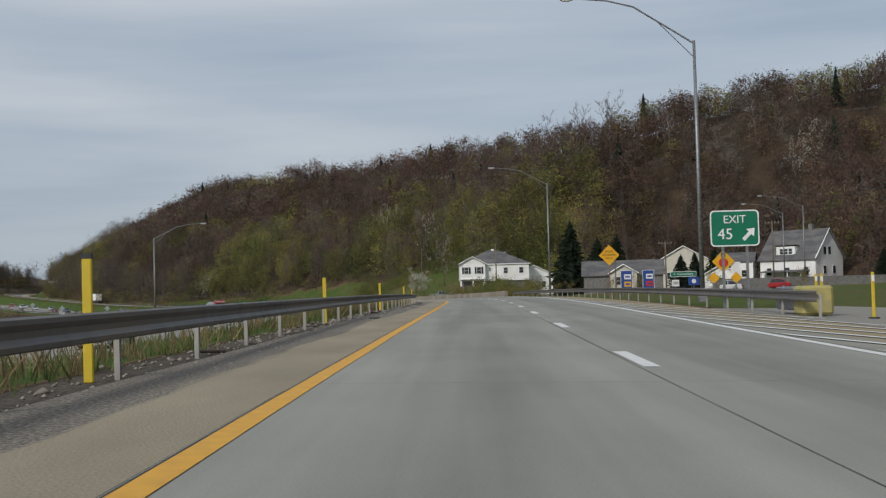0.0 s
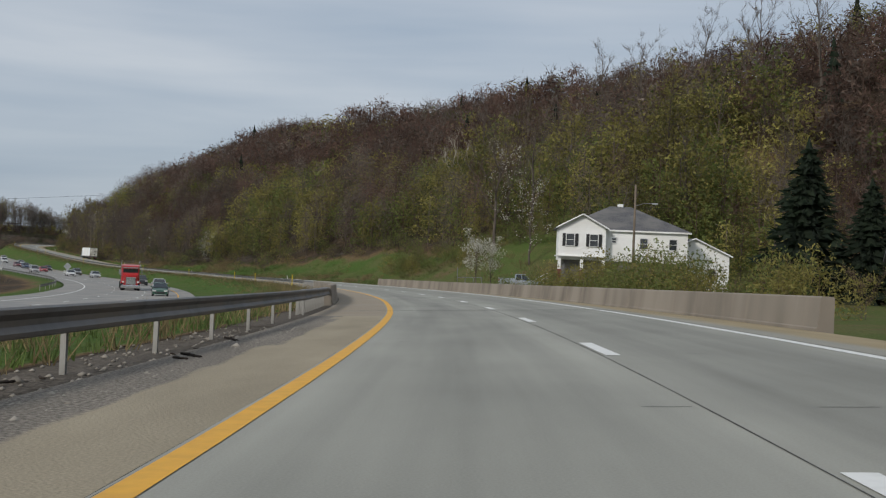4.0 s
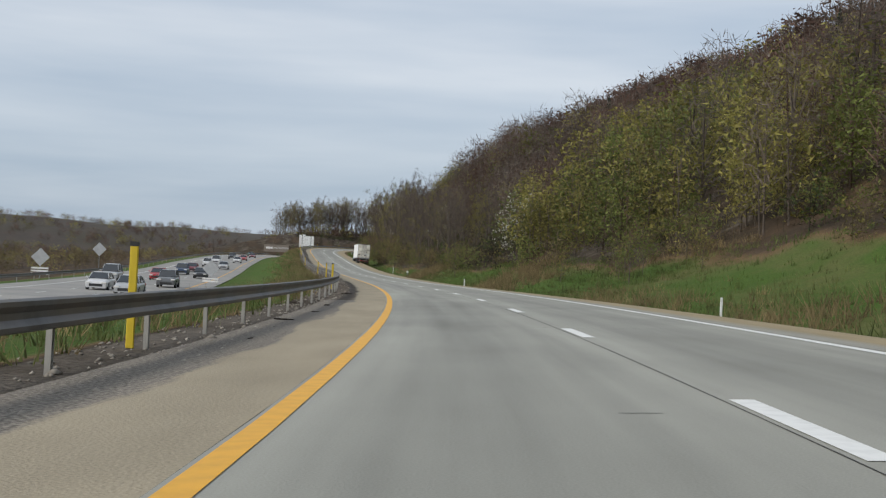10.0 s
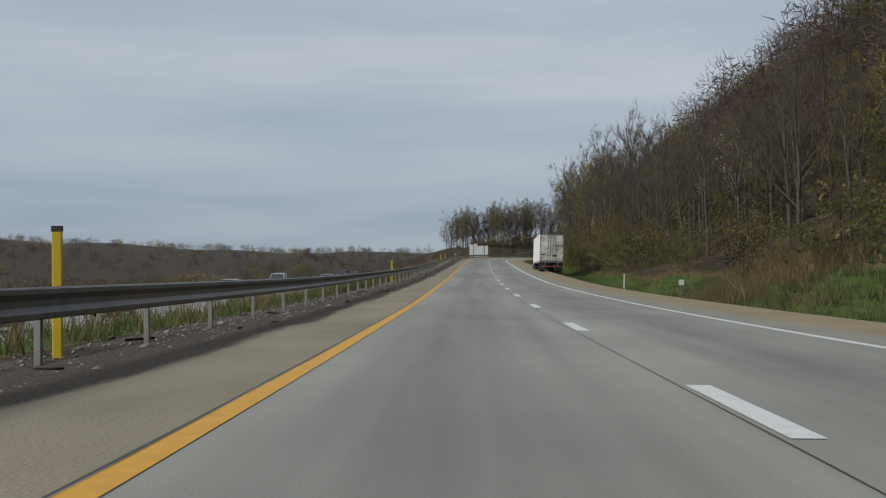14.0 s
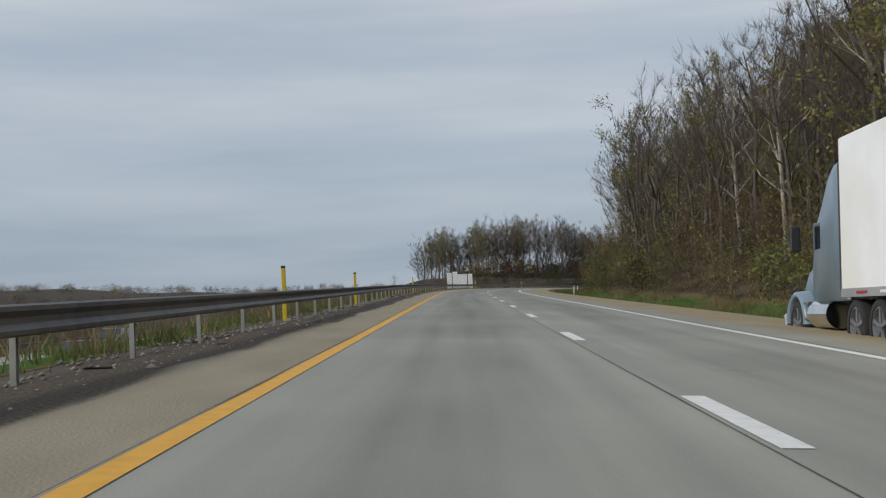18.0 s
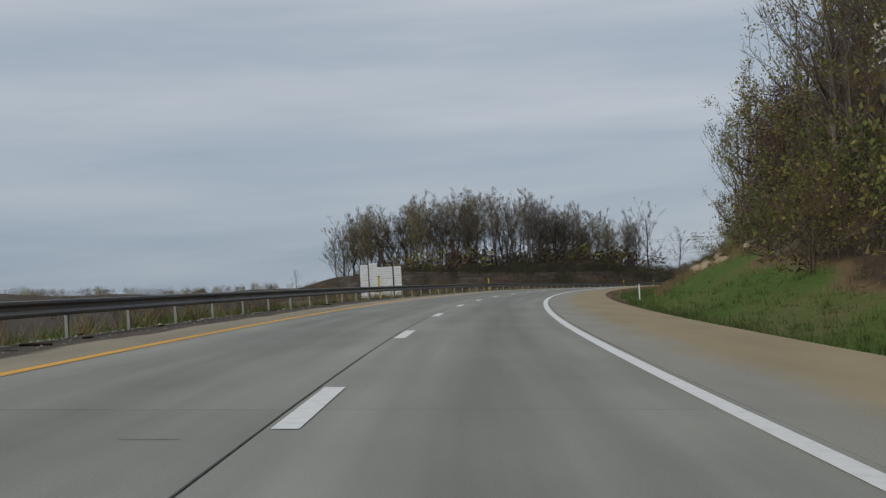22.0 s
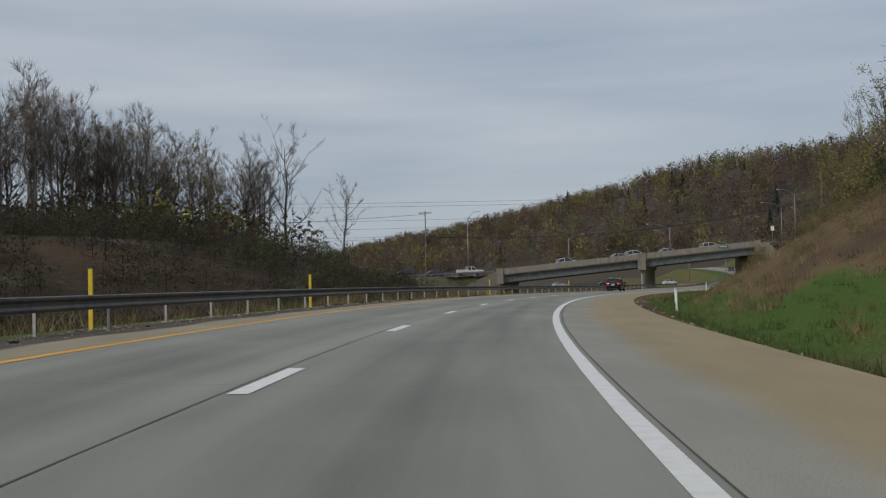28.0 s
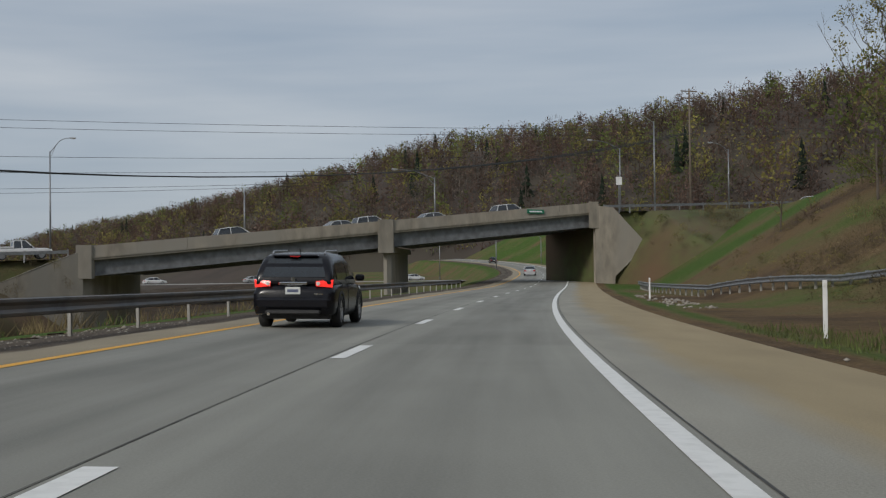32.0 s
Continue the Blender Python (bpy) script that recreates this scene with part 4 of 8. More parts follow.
def far_kinds():
    """Eleven trees and six bushes for the near part of the hillside."""
    out = []
    for k in range(4):
        c, f = canopy(100 + k, 14.0 + k, 4.4, 330, 0.036, 0, 0.25, 11, 0.15, (0.6, 1.4), dense=(20, 0.032, 0.35, 0.75))
        out.append([(c, (TWIG, GREYTWIG, REDTWIG, GREYTWIG)[k])])
    for k in range(3):
        c, f = canopy(120 + k, 12.5 + k, 4.4, 110, 0.03, 190, 0.15, 10, 0.14, (0.6, 1.3), (0.22, 0.5), 0.12, (30, 0.075, 0.18, 0.42))
        out.append([(c, GREYTWIG), (f, BUD)])
    for k in range(2):
        c, f = canopy(140 + k, 11.5, 4.4, 60, 0.03, 210, 0.12, 10, 0.14, (0.6, 1.2), (0.22, 0.5), 0.12, (32, 0.075, 0.18, 0.42))
        out.append([(c, TWIG), (f, SPRING)])
    c, f = canopy(150, 10, 3.8, 120, 0.03, 240, 0.2, 9, 0.12, (0.5, 1.1), (0.18, 0.4), 0.11, (10, 0.06, 0.15, 0.3))
    out.append([(c, GREYTWIG), (f, BLOOM)])
    t, c, f = conifer(160, 14, 3.2, 8, 8)
    out.append([(t, BARK), (f, CONIF)])
    for k in range(2):
        c, f = canopy(170 + k, 3.2, 1.9, 150, 0.02, 90 * k, 0.05, 7, 0.04, (0.4, 0.9), (0.14, 0.3), 0.09, (8, 0.06, 0.25, 0.5))
        out.append([(c, BRUSH), (f, BUD)])
    c, f = canopy(175, 3.2, 2.0, 50, 0.02, 190, 0.05, 7, 0.04, (0.4, 0.8), (0.14, 0.3), 0.09, (10, 0.07, 0.2, 0.45))
    out.append([(c, BRUSH), (f, SPRING)])
    return out


FAR = far_kinds()

CLUMP = []
for k in range(4):
    c_, f_ = canopy(300 + k, 12.5 + k, 4.6, 130, 0.055, 0, 0.12, 9, 0.16, (0.7, 1.5), dense=(15, 0.085, 0.35, 0.75))
    CLUMP.append([(c_, (TWIG, REDTWIG, GREYTWIG, REDTWIG)[k])])
for k in range(3):
    c_, f_ = canopy(310 + k, 12 + k, 4.5, 50, 0.055, 100, 0.12, 9, 0.16, (0.7, 1.5), (0.35, 0.7), 0.18, (14, 0.11, 0.25, 0.5))
    CLUMP.append([(c_, TWIG), (f_, BUD)])
for k in range(2):
    c_, f_ = canopy(320 + k, 12, 4.4, 40, 0.055, 110, 0.12, 9, 0.16, (0.7, 1.5), (0.35, 0.7), 0.18, (14, 0.11, 0.25, 0.5))
    CLUMP.append([(c_, TWIG), (f_, SPRING)])
c_, f_ = canopy(330, 11, 4.0, 60, 0.06, 130, 0.15, 8, 0.14, (0.7, 1.3), (0.3, 0.6), 0.16, (8, 0.08, 0.2, 0.4))
CLUMP.append([(c_, GREYTWIG), (f_, BLOOM)])
t_, c_, f_ = conifer(331, 15, 3.2, 7, 4)
CLUMP.append([(t_, BARK), (f_, CONIF)])


def pick_kind(green):
    r = random.random()
    if r < 0.006:
        return 9
    if r < 0.02:
        return 10
    if r < 0.02 + green * 0.6:
        return random.choice((4, 5, 6))
    if r < 0.02 + green:
        return random.choice((7, 8))
    return random.choice((0, 1, 2, 3))


random.seed(5)
rows, rows2 = [], []
for _ in range(60000):
    if len(rows) >= 1700 and len(rows2) >= 4900:
        break
    s = random.uniform(40, 1030)
    u = random.uniform(0, 1) ** 1.15 * 190 + 12
    edge = float(tree_line(s)) + (12 if 470 < s < 760 else 1.5)
    if u < edge or (u > 128 and s > 330) or (u > 110 and s > 960):
        continue
    near = u < edge + 34 and s > 255
    if len(rows if near else rows2) >= (1700 if near else 4900):
        continue
    x, y, z = P3(s, u)
    patch = noise.noise(Vector((x * 0.03, y * 0.03, 7))) + 0.6 * noise.noise(Vector((x * 0.075, y * 0.075, 3)))
    lush = (0.16 + 0.16 * step(320, 350, s)) * step(262, 290, s) * (1 - step(470, 520, s)) * (u < edge + 45) + (0.16 if u < edge + 16 else 0) - (0.30 if s < 262 else 0.18 if u > edge + 45 else 0)
    g = float(step(-0.05, 0.32, patch + lush)) * 0.92
    (rows if near else rows2).append((x, y, z - 0.4, random.uniform(0.7, 1.2) * (0.8 if u < edge + 10 else 1.3 if 560 < s < 760 and u > 40 else 0.76 if 215 < s < 420 and u > 90 else 1), random.uniform(0, 6.28), (lambda q: 3 if near and q == 10 else q)(pick_kind(max(0.04, g)))))
scatter("hillside_woods", FAR, rows, "leafless brown and budding green woods covering the steep hillside")
scatter("upper_woods", CLUMP, rows2, "brown leafless woods high on the hillside")
rows = []
for _ in range(900):
    s = random.uniform(250, 1015)
    edge = float(tree_line(s))
    u = edge - 2.0 + random.expovariate(1 / 12.0)
    x, y, z = P3(s, u)
    rows.append((x, y, z - 0.1, random.uniform(0.5, 1.25), random.uniform(0, 6.28), random.choice((11, 12, 12, 13, 14, 15, 16))))
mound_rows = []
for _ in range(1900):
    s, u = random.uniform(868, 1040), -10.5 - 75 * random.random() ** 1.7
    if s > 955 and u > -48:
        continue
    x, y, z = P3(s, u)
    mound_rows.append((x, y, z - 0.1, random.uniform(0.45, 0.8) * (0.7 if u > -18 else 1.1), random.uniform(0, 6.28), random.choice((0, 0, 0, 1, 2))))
for _ in range(900):
    s, u = random.uniform(745, 1050), random.uniform(14.5, 27)
    x, y, z = P3(s, u)
    rows.append((x, y, z - 0.15, random.uniform(0.18, 0.42), random.uniform(0, 6.28), random.choice((11, 11, 12))))
for _ in range(450):
    s, u = random.uniform(-40, 800), -random.uniform(40, 130)
    x, y, z = P3(s, u)
    rows.append((x, y, z - 0.1, random.uniform(0.6, 1.5), random.uniform(0, 6.28), random.choice((11, 11, 11, 12))))
for _ in range(420):
    s, u = random.uniform(965, 1075), random.uniform(14, 40)
    x, y, z = P3(s, u)
    high = u > 25
    rows.append((x, y, z - 0.15, random.uniform(0.6, 1.3) if high else random.uniform(0.12, 0.34), random.uniform(0, 6.28), random.choice((11, 12, 13, 13) if high else (11, 11, 12))))
valley = []
for _ in range(1300):
    s, u = random.uniform(-60, 1100), -random.uniform(48, 380)
    if s > 860 and u > -110:
        continue
    x, y, z = P3(s, u)
    valley.append((x, y, z - 0.4, random.uniform(0.5, 1.0) * (0.55 if u > -140 else 1.1), random.uniform(0, 6.28), random.choice((0, 1, 2, 0, 1, 2, 3))))
THICKET = []
for k in range(4):
    c_, f_ = canopy(350 + k, 6.5, 5.0, 70 if k < 3 else 40, 0.055, 0 if k < 3 else 50, 0.04, 8, 0.10, (0.7, 1.5), (0.4, 0.8), 0.2, (9, 0.10, 0.3, 0.65))
    THICKET.append([(c_, (TWIG, REDTWIG, GREYTWIG, TWIG)[k]), (f_, BUD)])
scatter("valley_woods", THICKET, valley, "low bare woods on the valley floor")
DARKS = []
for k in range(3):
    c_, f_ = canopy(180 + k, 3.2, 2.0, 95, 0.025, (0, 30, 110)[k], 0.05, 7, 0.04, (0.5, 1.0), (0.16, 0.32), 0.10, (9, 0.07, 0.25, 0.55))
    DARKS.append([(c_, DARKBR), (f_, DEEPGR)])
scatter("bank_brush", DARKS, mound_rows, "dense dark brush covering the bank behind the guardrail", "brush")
scatter("underbrush", FAR + DARKS, rows, "tangled brown and green brush under the trees and along the banks", "brush")


# ---- far ridges ----
DISTANT = []
for k in range(11):
    leafy = 4 <= k <= 9
    c_, f_ = canopy(400 + k, 12 + k % 3, 4.8, 28 if leafy else 60, 0.09, 45 if leafy else 0, 0.08, 7, 0.16, (0.9, 1.8), (0.5, 0.9), 0.24, (7, 0.17 if leafy else 0.13, 0.4, 0.75))
    DISTANT.append([(c_, (TWIG, REDTWIG, GREYTWIG)[k % 3]), (f_, SPRING if k in (7, 8) else BUD)])
t_, c_, f_ = conifer(431, 14, 3.2, 6, 2)
DISTANT[10] = [(t_, BARK), (f_, CONIF)]


def ridge(name, line, width, label, count, green=0.25, size=1.0, face=(-1, 1), reach=1.0, kinds=None):
    """A wooded ridge along a few crest points (x, y, height)."""
    pts = np.array(line, float)
    seg = np.concatenate([[0], np.cumsum(np.linalg.norm(np.diff(pts[:, :2], axis=0), axis=1))])
    tt = np.linspace(0, seg[-1], int(seg[-1] / 40) + 2)
    crest = np.stack([np.interp(tt, seg, pts[:, k]) for k in range(3)], -1)
    d = np.gradient(crest[:, :2], axis=0)
    d /= np.linalg.norm(d, axis=1)[:, None]
    nn = np.stack([d[:, 1], -d[:, 0]], -1)
    across = np.linspace(-1, 1, 13)
    vs = []
    for c, q in zip(crest, nn):
        for a in across:
            x, y = c[:2] + q * a * width
            f = math.cos(a * math.pi / 2) ** 1.15
            z = -16 + (c[2] + 16) * f + noise.noise(Vector((x * 0.008, y * 0.008, 2))) * 9 * f
            vs.append((x, y, z))
    k = len(across)
    fs = [(i * k + j, i * k + j + 1, (i + 1) * k + j + 1, (i + 1) * k + j) for i in range(len(crest) - 1) for j in range(k - 1)]
    me = bpy.data.meshes.new(name)
    me.from_pydata(vs, [], fs)
    me.materials.append(mat("far_litter", (0.062, 0.047, 0.036), (0.042, 0.033, 0.026), rough=1.0, scale=0.05, c3=(0.052, 0.044, 0.028), scale3=0.012))
    me.polygons.foreach_set("use_smooth", [True] * len(fs))
    me.update()
    if me.polygons[0].normal.z < 0:
        me.flip_normals()
    tagged(new(name, me), label, "hill", kind="structure")
    places = []
    for _ in range(count):
        i = random.uniform(0, (len(crest) - 1.01) * reach)
        a = random.uniform(*face) * 0.95
        i0_ = int(i)
        j = (a + 1) / 2 * (k - 1)
        j0 = int(j)
        p = Vector(vs[i0_ * k + j0]).lerp(Vector(vs[(i0_ + 1) * k + j0]), i - i0_)
        p2 = Vector(vs[i0_ * k + j0 + 1]).lerp(Vector(vs[(i0_ + 1) * k + j0 + 1]), i - i0_)
        p = p.lerp(p2, j - j0)
        places.append((p.x, p.y, p.z - 0.5, random.uniform(0.8, 1.3) * size, random.uniform(0, 6.28), pick_kind(green)))
    scatter(name + "_woods", kinds or CLUMP, [p[:5] + (p[5] % len(kinds or CLUMP),) for p in places], "mixed bare and budding woods on the distant ridge")


random.seed(9)
ridge("ridge_ahead", [(330, 1080, 70), (120, 1330, 92), (-111, 1572, 97), (-275, 1740, 84), (-480, 2020, 64), (-654, 2260, 50), (-1000, 2700, 45)], 300, "broad wooded ridge beyond the overpass", 6200, 0.26, 1.15, (-0.85, 0.12), 0.78, DISTANT)
ridge("ridge_west", [(-2500, 500, 60), (-2200, 900, 66), (-1720, 1535, 66), (-1430, 1865, 44), (-1270, 2000, 40), (-900, 2300, 42)], 420, "low wooded hills across the valley", 1300, 0.1, 1.5, (-0.15, 0.8), kinds=THICKET)


# ---- vehicles ----
RUBBER = mat("tyre_rubber", (0.018, 0.018, 0.018), (0.03, 0.03, 0.03), rough=0.9, scale=8)
ALLOY = mat("alloy_rim", (0.45, 0.45, 0.46), (0.35, 0.35, 0.36), rough=0.35, metal=0.8, scale=4)
CHROME = mat("chrome", (0.8, 0.8, 0.8), (0.7, 0.7, 0.7), rough=0.12, metal=1.0, scale=3)
CARGLASS = glass("car_glass")
PLASTIC = mat("black_plastic", (0.02, 0.02, 0.021), (0.03, 0.03, 0.03), rough=0.6, scale=10)
REDLENS = mat("red_lens", (0.45, 0.015, 0.012), (0.30, 0.01, 0.01), rough=0.2, scale=6)
CLEARLENS = mat("clear_lens", (0.75, 0.74, 0.70), (0.6, 0.6, 0.58), rough=0.15, scale=8)
PLATE = mat("licence_plate", (0.60, 0.62, 0.60), (0.5, 0.52, 0.5), rough=0.5, scale=9)
PLATETXT = mat("plate_ink", (0.10, 0.12, 0.20), None, rough=0.6)


def paint(name, c, rough=0.28):
    return mat("paint_" + name, c, tuple(v * 0.85 for v in c), rough=rough, spec=0.6, scale=1.5)


def wheel(parent, x, y, r, w=0.22, rim=ALLOY, name="wheel"):
    side = 1 if x > 0 else -1
    tyre = Mesh()
    n = 20
    rings = []
    for xx, rr in ((-w / 2, r * 0.72), (-w / 2, r * 0.93), (-w / 2 + 0.03, r), (w / 2 - 0.03, r), (w / 2, r * 0.93), (w / 2, r * 0.72)):
        rings.append([(xx, rr * math.cos(2 * math.pi * k / n), rr * math.sin(2 * math.pi * k / n)) for k in range(n)])
    tyre.loft(rings, caps=False)
    wh = part(name, tyre, RUBBER, parent, m=Matrix.Translation((x, y, r)), smooth_faces=True)
    rm = Mesh()
    for k in range(5):
        a = 2 * math.pi * k / 5
        rm.box((0, 0, 0), (0.03, r * 0.16, r * 0.72), Matrix.Rotation(a, 4, "X") @ Matrix.Translation((side * w * 0.36, 0, r * 0.36)))
    rings = [[(xx, rr * math.cos(2 * math.pi * k / n), rr * math.sin(2 * math.pi * k / n)) for k in range(n)] for xx, rr in ((side * w * 0.45, r * 0.72), (side * w * 0.45, r * 0.66), (side * w * 0.12, r * 0.62), (side * w * 0.10, 0.01))]
    rm.loft(rings, caps=False)
    part("rim", rm, rim, wh)
    return wh


def ring_section(hw_low, hw_mid, hw_top, z0, zm, z1, y):
    """Rounded cross-section of a body, from sill round over the top."""
    return [(-hw_low, y, z0), (-hw_mid, y, z0 + (zm - z0) * 0.35), (-hw_mid, y, zm), (-hw_top, y, z1 - 0.05), (-hw_top * 0.85, y, z1), (0, y, z1 + 0.02),
            (hw_top * 0.85, y, z1), (hw_top, y, z1 - 0.05), (hw_mid, y, zm), (hw_mid, y, z0 + (zm - z0) * 0.35), (hw_low, y, z0)]


CARS = {
    # length, half width, sill, wheel radius, wheel y's, hood and belt line (y, z), roof line (y, z)
    "sedan": (4.75, 0.90, 0.22, 0.32, (-1.45, 1.40), [(-2.37, 0.62), (-2.3, 0.86), (-1.75, 0.98), (0.9, 0.93), (1.6, 0.84), (2.2, 0.70), (2.37, 0.52)], [(-1.85, 0.98), (-1.15, 1.38), (-0.3, 1.45), (0.35, 1.42), (1.15, 0.95)]),
    "suv": (4.65, 0.92, 0.28, 0.36, (-1.40, 1.38), [(-2.32, 0.72), (-2.28, 0.98), (-1.9, 1.06), (0.9, 1.03), (1.7, 0.98), (2.15, 0.86), (2.32, 0.60)], [(-2.22, 1.04), (-1.85, 1.60), (-0.6, 1.68), (0.3, 1.64), (1.15, 1.06)]),
    "van": (5.0, 0.96, 0.26, 0.34, (-1.55, 1.50), [(-2.48, 0.70), (-2.45, 0.98), (-2.0, 1.06), (1.2, 1.00), (1.9, 0.92), (2.35, 0.80), (2.48, 0.55)], [(-2.42, 1.05), (-2.25, 1.70), (-0.8, 1.80), (0.5, 1.74), (1.5, 1.02)]),
}


def car(kind, colour_name, colour, m, label, group="oncoming cars", category="car", tail=False):
    length, hw, sill, wr, wy, belt, roof = CARS[kind]
    body_paint = paint(colour_name, colour)
    c = thing("car", m, label, category, group)
    low = Mesh()
    ys = [p[0] for p in belt]
    rings = []
    for y, z in belt:
        taper = 1 - 0.10 * (abs(y) / (length / 2)) ** 4 * 1.2
        rings.append(ring_section(hw * 0.93 * taper, hw * taper, hw * 0.90 * taper, sill, sill + (z - sill) * 0.75, z, y))
    low.loft(rings)
    part("body", low, body_paint, c, smooth_faces=False)
    g = Mesh()
    rings = []
    beltz = lambda y: float(np.interp(y, ys, [p[1] for p in belt]))
    for y, z in roof:
        t = (z - beltz(y)) / max(1e-3, max(p[1] for p in roof) - beltz(y))
        top = hw * (0.90 - 0.17 * max(t, 0))
        zb = beltz(y) - 0.06
        rings.append([(-hw * 0.90, y, zb), (-top, y, z - 0.02), (-top * 0.9, y, z), (top * 0.9, y, z), (top, y, z - 0.02), (hw * 0.90, y, zb)])
    g.loft(rings)
    part("cabin_glass", g, CARGLASS, c, "dark tinted glass")
    rf = Mesh()
    rr = []
    for y, z in roof[1:-1]:
        rr.append([(-hw * 0.74, y, z - 0.03), (-hw * 0.66, y, z + 0.025), (hw * 0.66, y, z + 0.025), (hw * 0.74, y, z - 0.03)])
    rf.loft(rr)
    part("roof", rf, body_paint, c)
    pl = Mesh()
    for sx in (-1, 1):
        for (ya, za), (yb, zb) in ((roof[0], roof[1]), (roof[-1], roof[-2])):
            pl.tube((sx * hw * 0.90, ya, beltz(ya) - 0.03), (sx * hw * 0.74, yb, zb), 0.045, 0.04, 5)
        ym = (roof[1][0] + roof[-2][0]) / 2
        pl.tube((sx * hw * 0.905, ym, beltz(ym) - 0.03), (sx * hw * 0.75, ym, float(np.interp(ym, [p[0] for p in roof], [p[1] for p in roof])) - 0.01), 0.04, 0.035, 5)
    part("pillar_frame", pl, body_paint, c)
    for sx in (-1, 1):
        for y in wy:
            wheel(c, sx * (hw - 0.10), y, wr)
        fy, by = belt[-1][0], belt[0][0]
        hl = Mesh().box((sx * hw * 0.70, fy - 0.10, belt[-2][1] - 0.10), (0.40, 0.22, 0.15), bevel=0.03)
        part("headlight", hl, CLEARLENS, c, "clear headlight")
        tl = Mesh().box((sx * hw * 0.76, by + 0.05, belt[1][1] - 0.14), (0.34, 0.16, 0.20), bevel=0.03)
        part("tail_light", tl, REDLENS, c, "red tail light")
        mr = Mesh().box((sx * (hw + 0.08), roof[-1][0] - 0.25, beltz(roof[-1][0] - 0.25) + 0.10), (0.18, 0.10, 0.14), bevel=0.03)
        part("mirror", mr, body_paint, c)
    bp = Mesh().box((0, belt[-1][0] - 0.03, 0.42), (hw * 1.2, 0.12, 0.22), bevel=0.03)
    part("grille", bp, PLASTIC, c)
    lp = Mesh().box((0, belt[0][0] - 0.02, 0.75), (0.31, 0.03, 0.16))
    part("number_plate", lp, PLATE, c)
    return c


def oncoming(s, lane, turn=180, off=0.05):
    x, y, z, h, b = at(s)
    u = {0: -20.9, 1: -24.7, 2: -28.5}[lane]
    return Matrix.Translation((x + u * math.cos(h), y + u * math.sin(h), float(opp_z(s)) + off)) @ Matrix.Rotation(float(h) + radians(turn), 4, "Z")


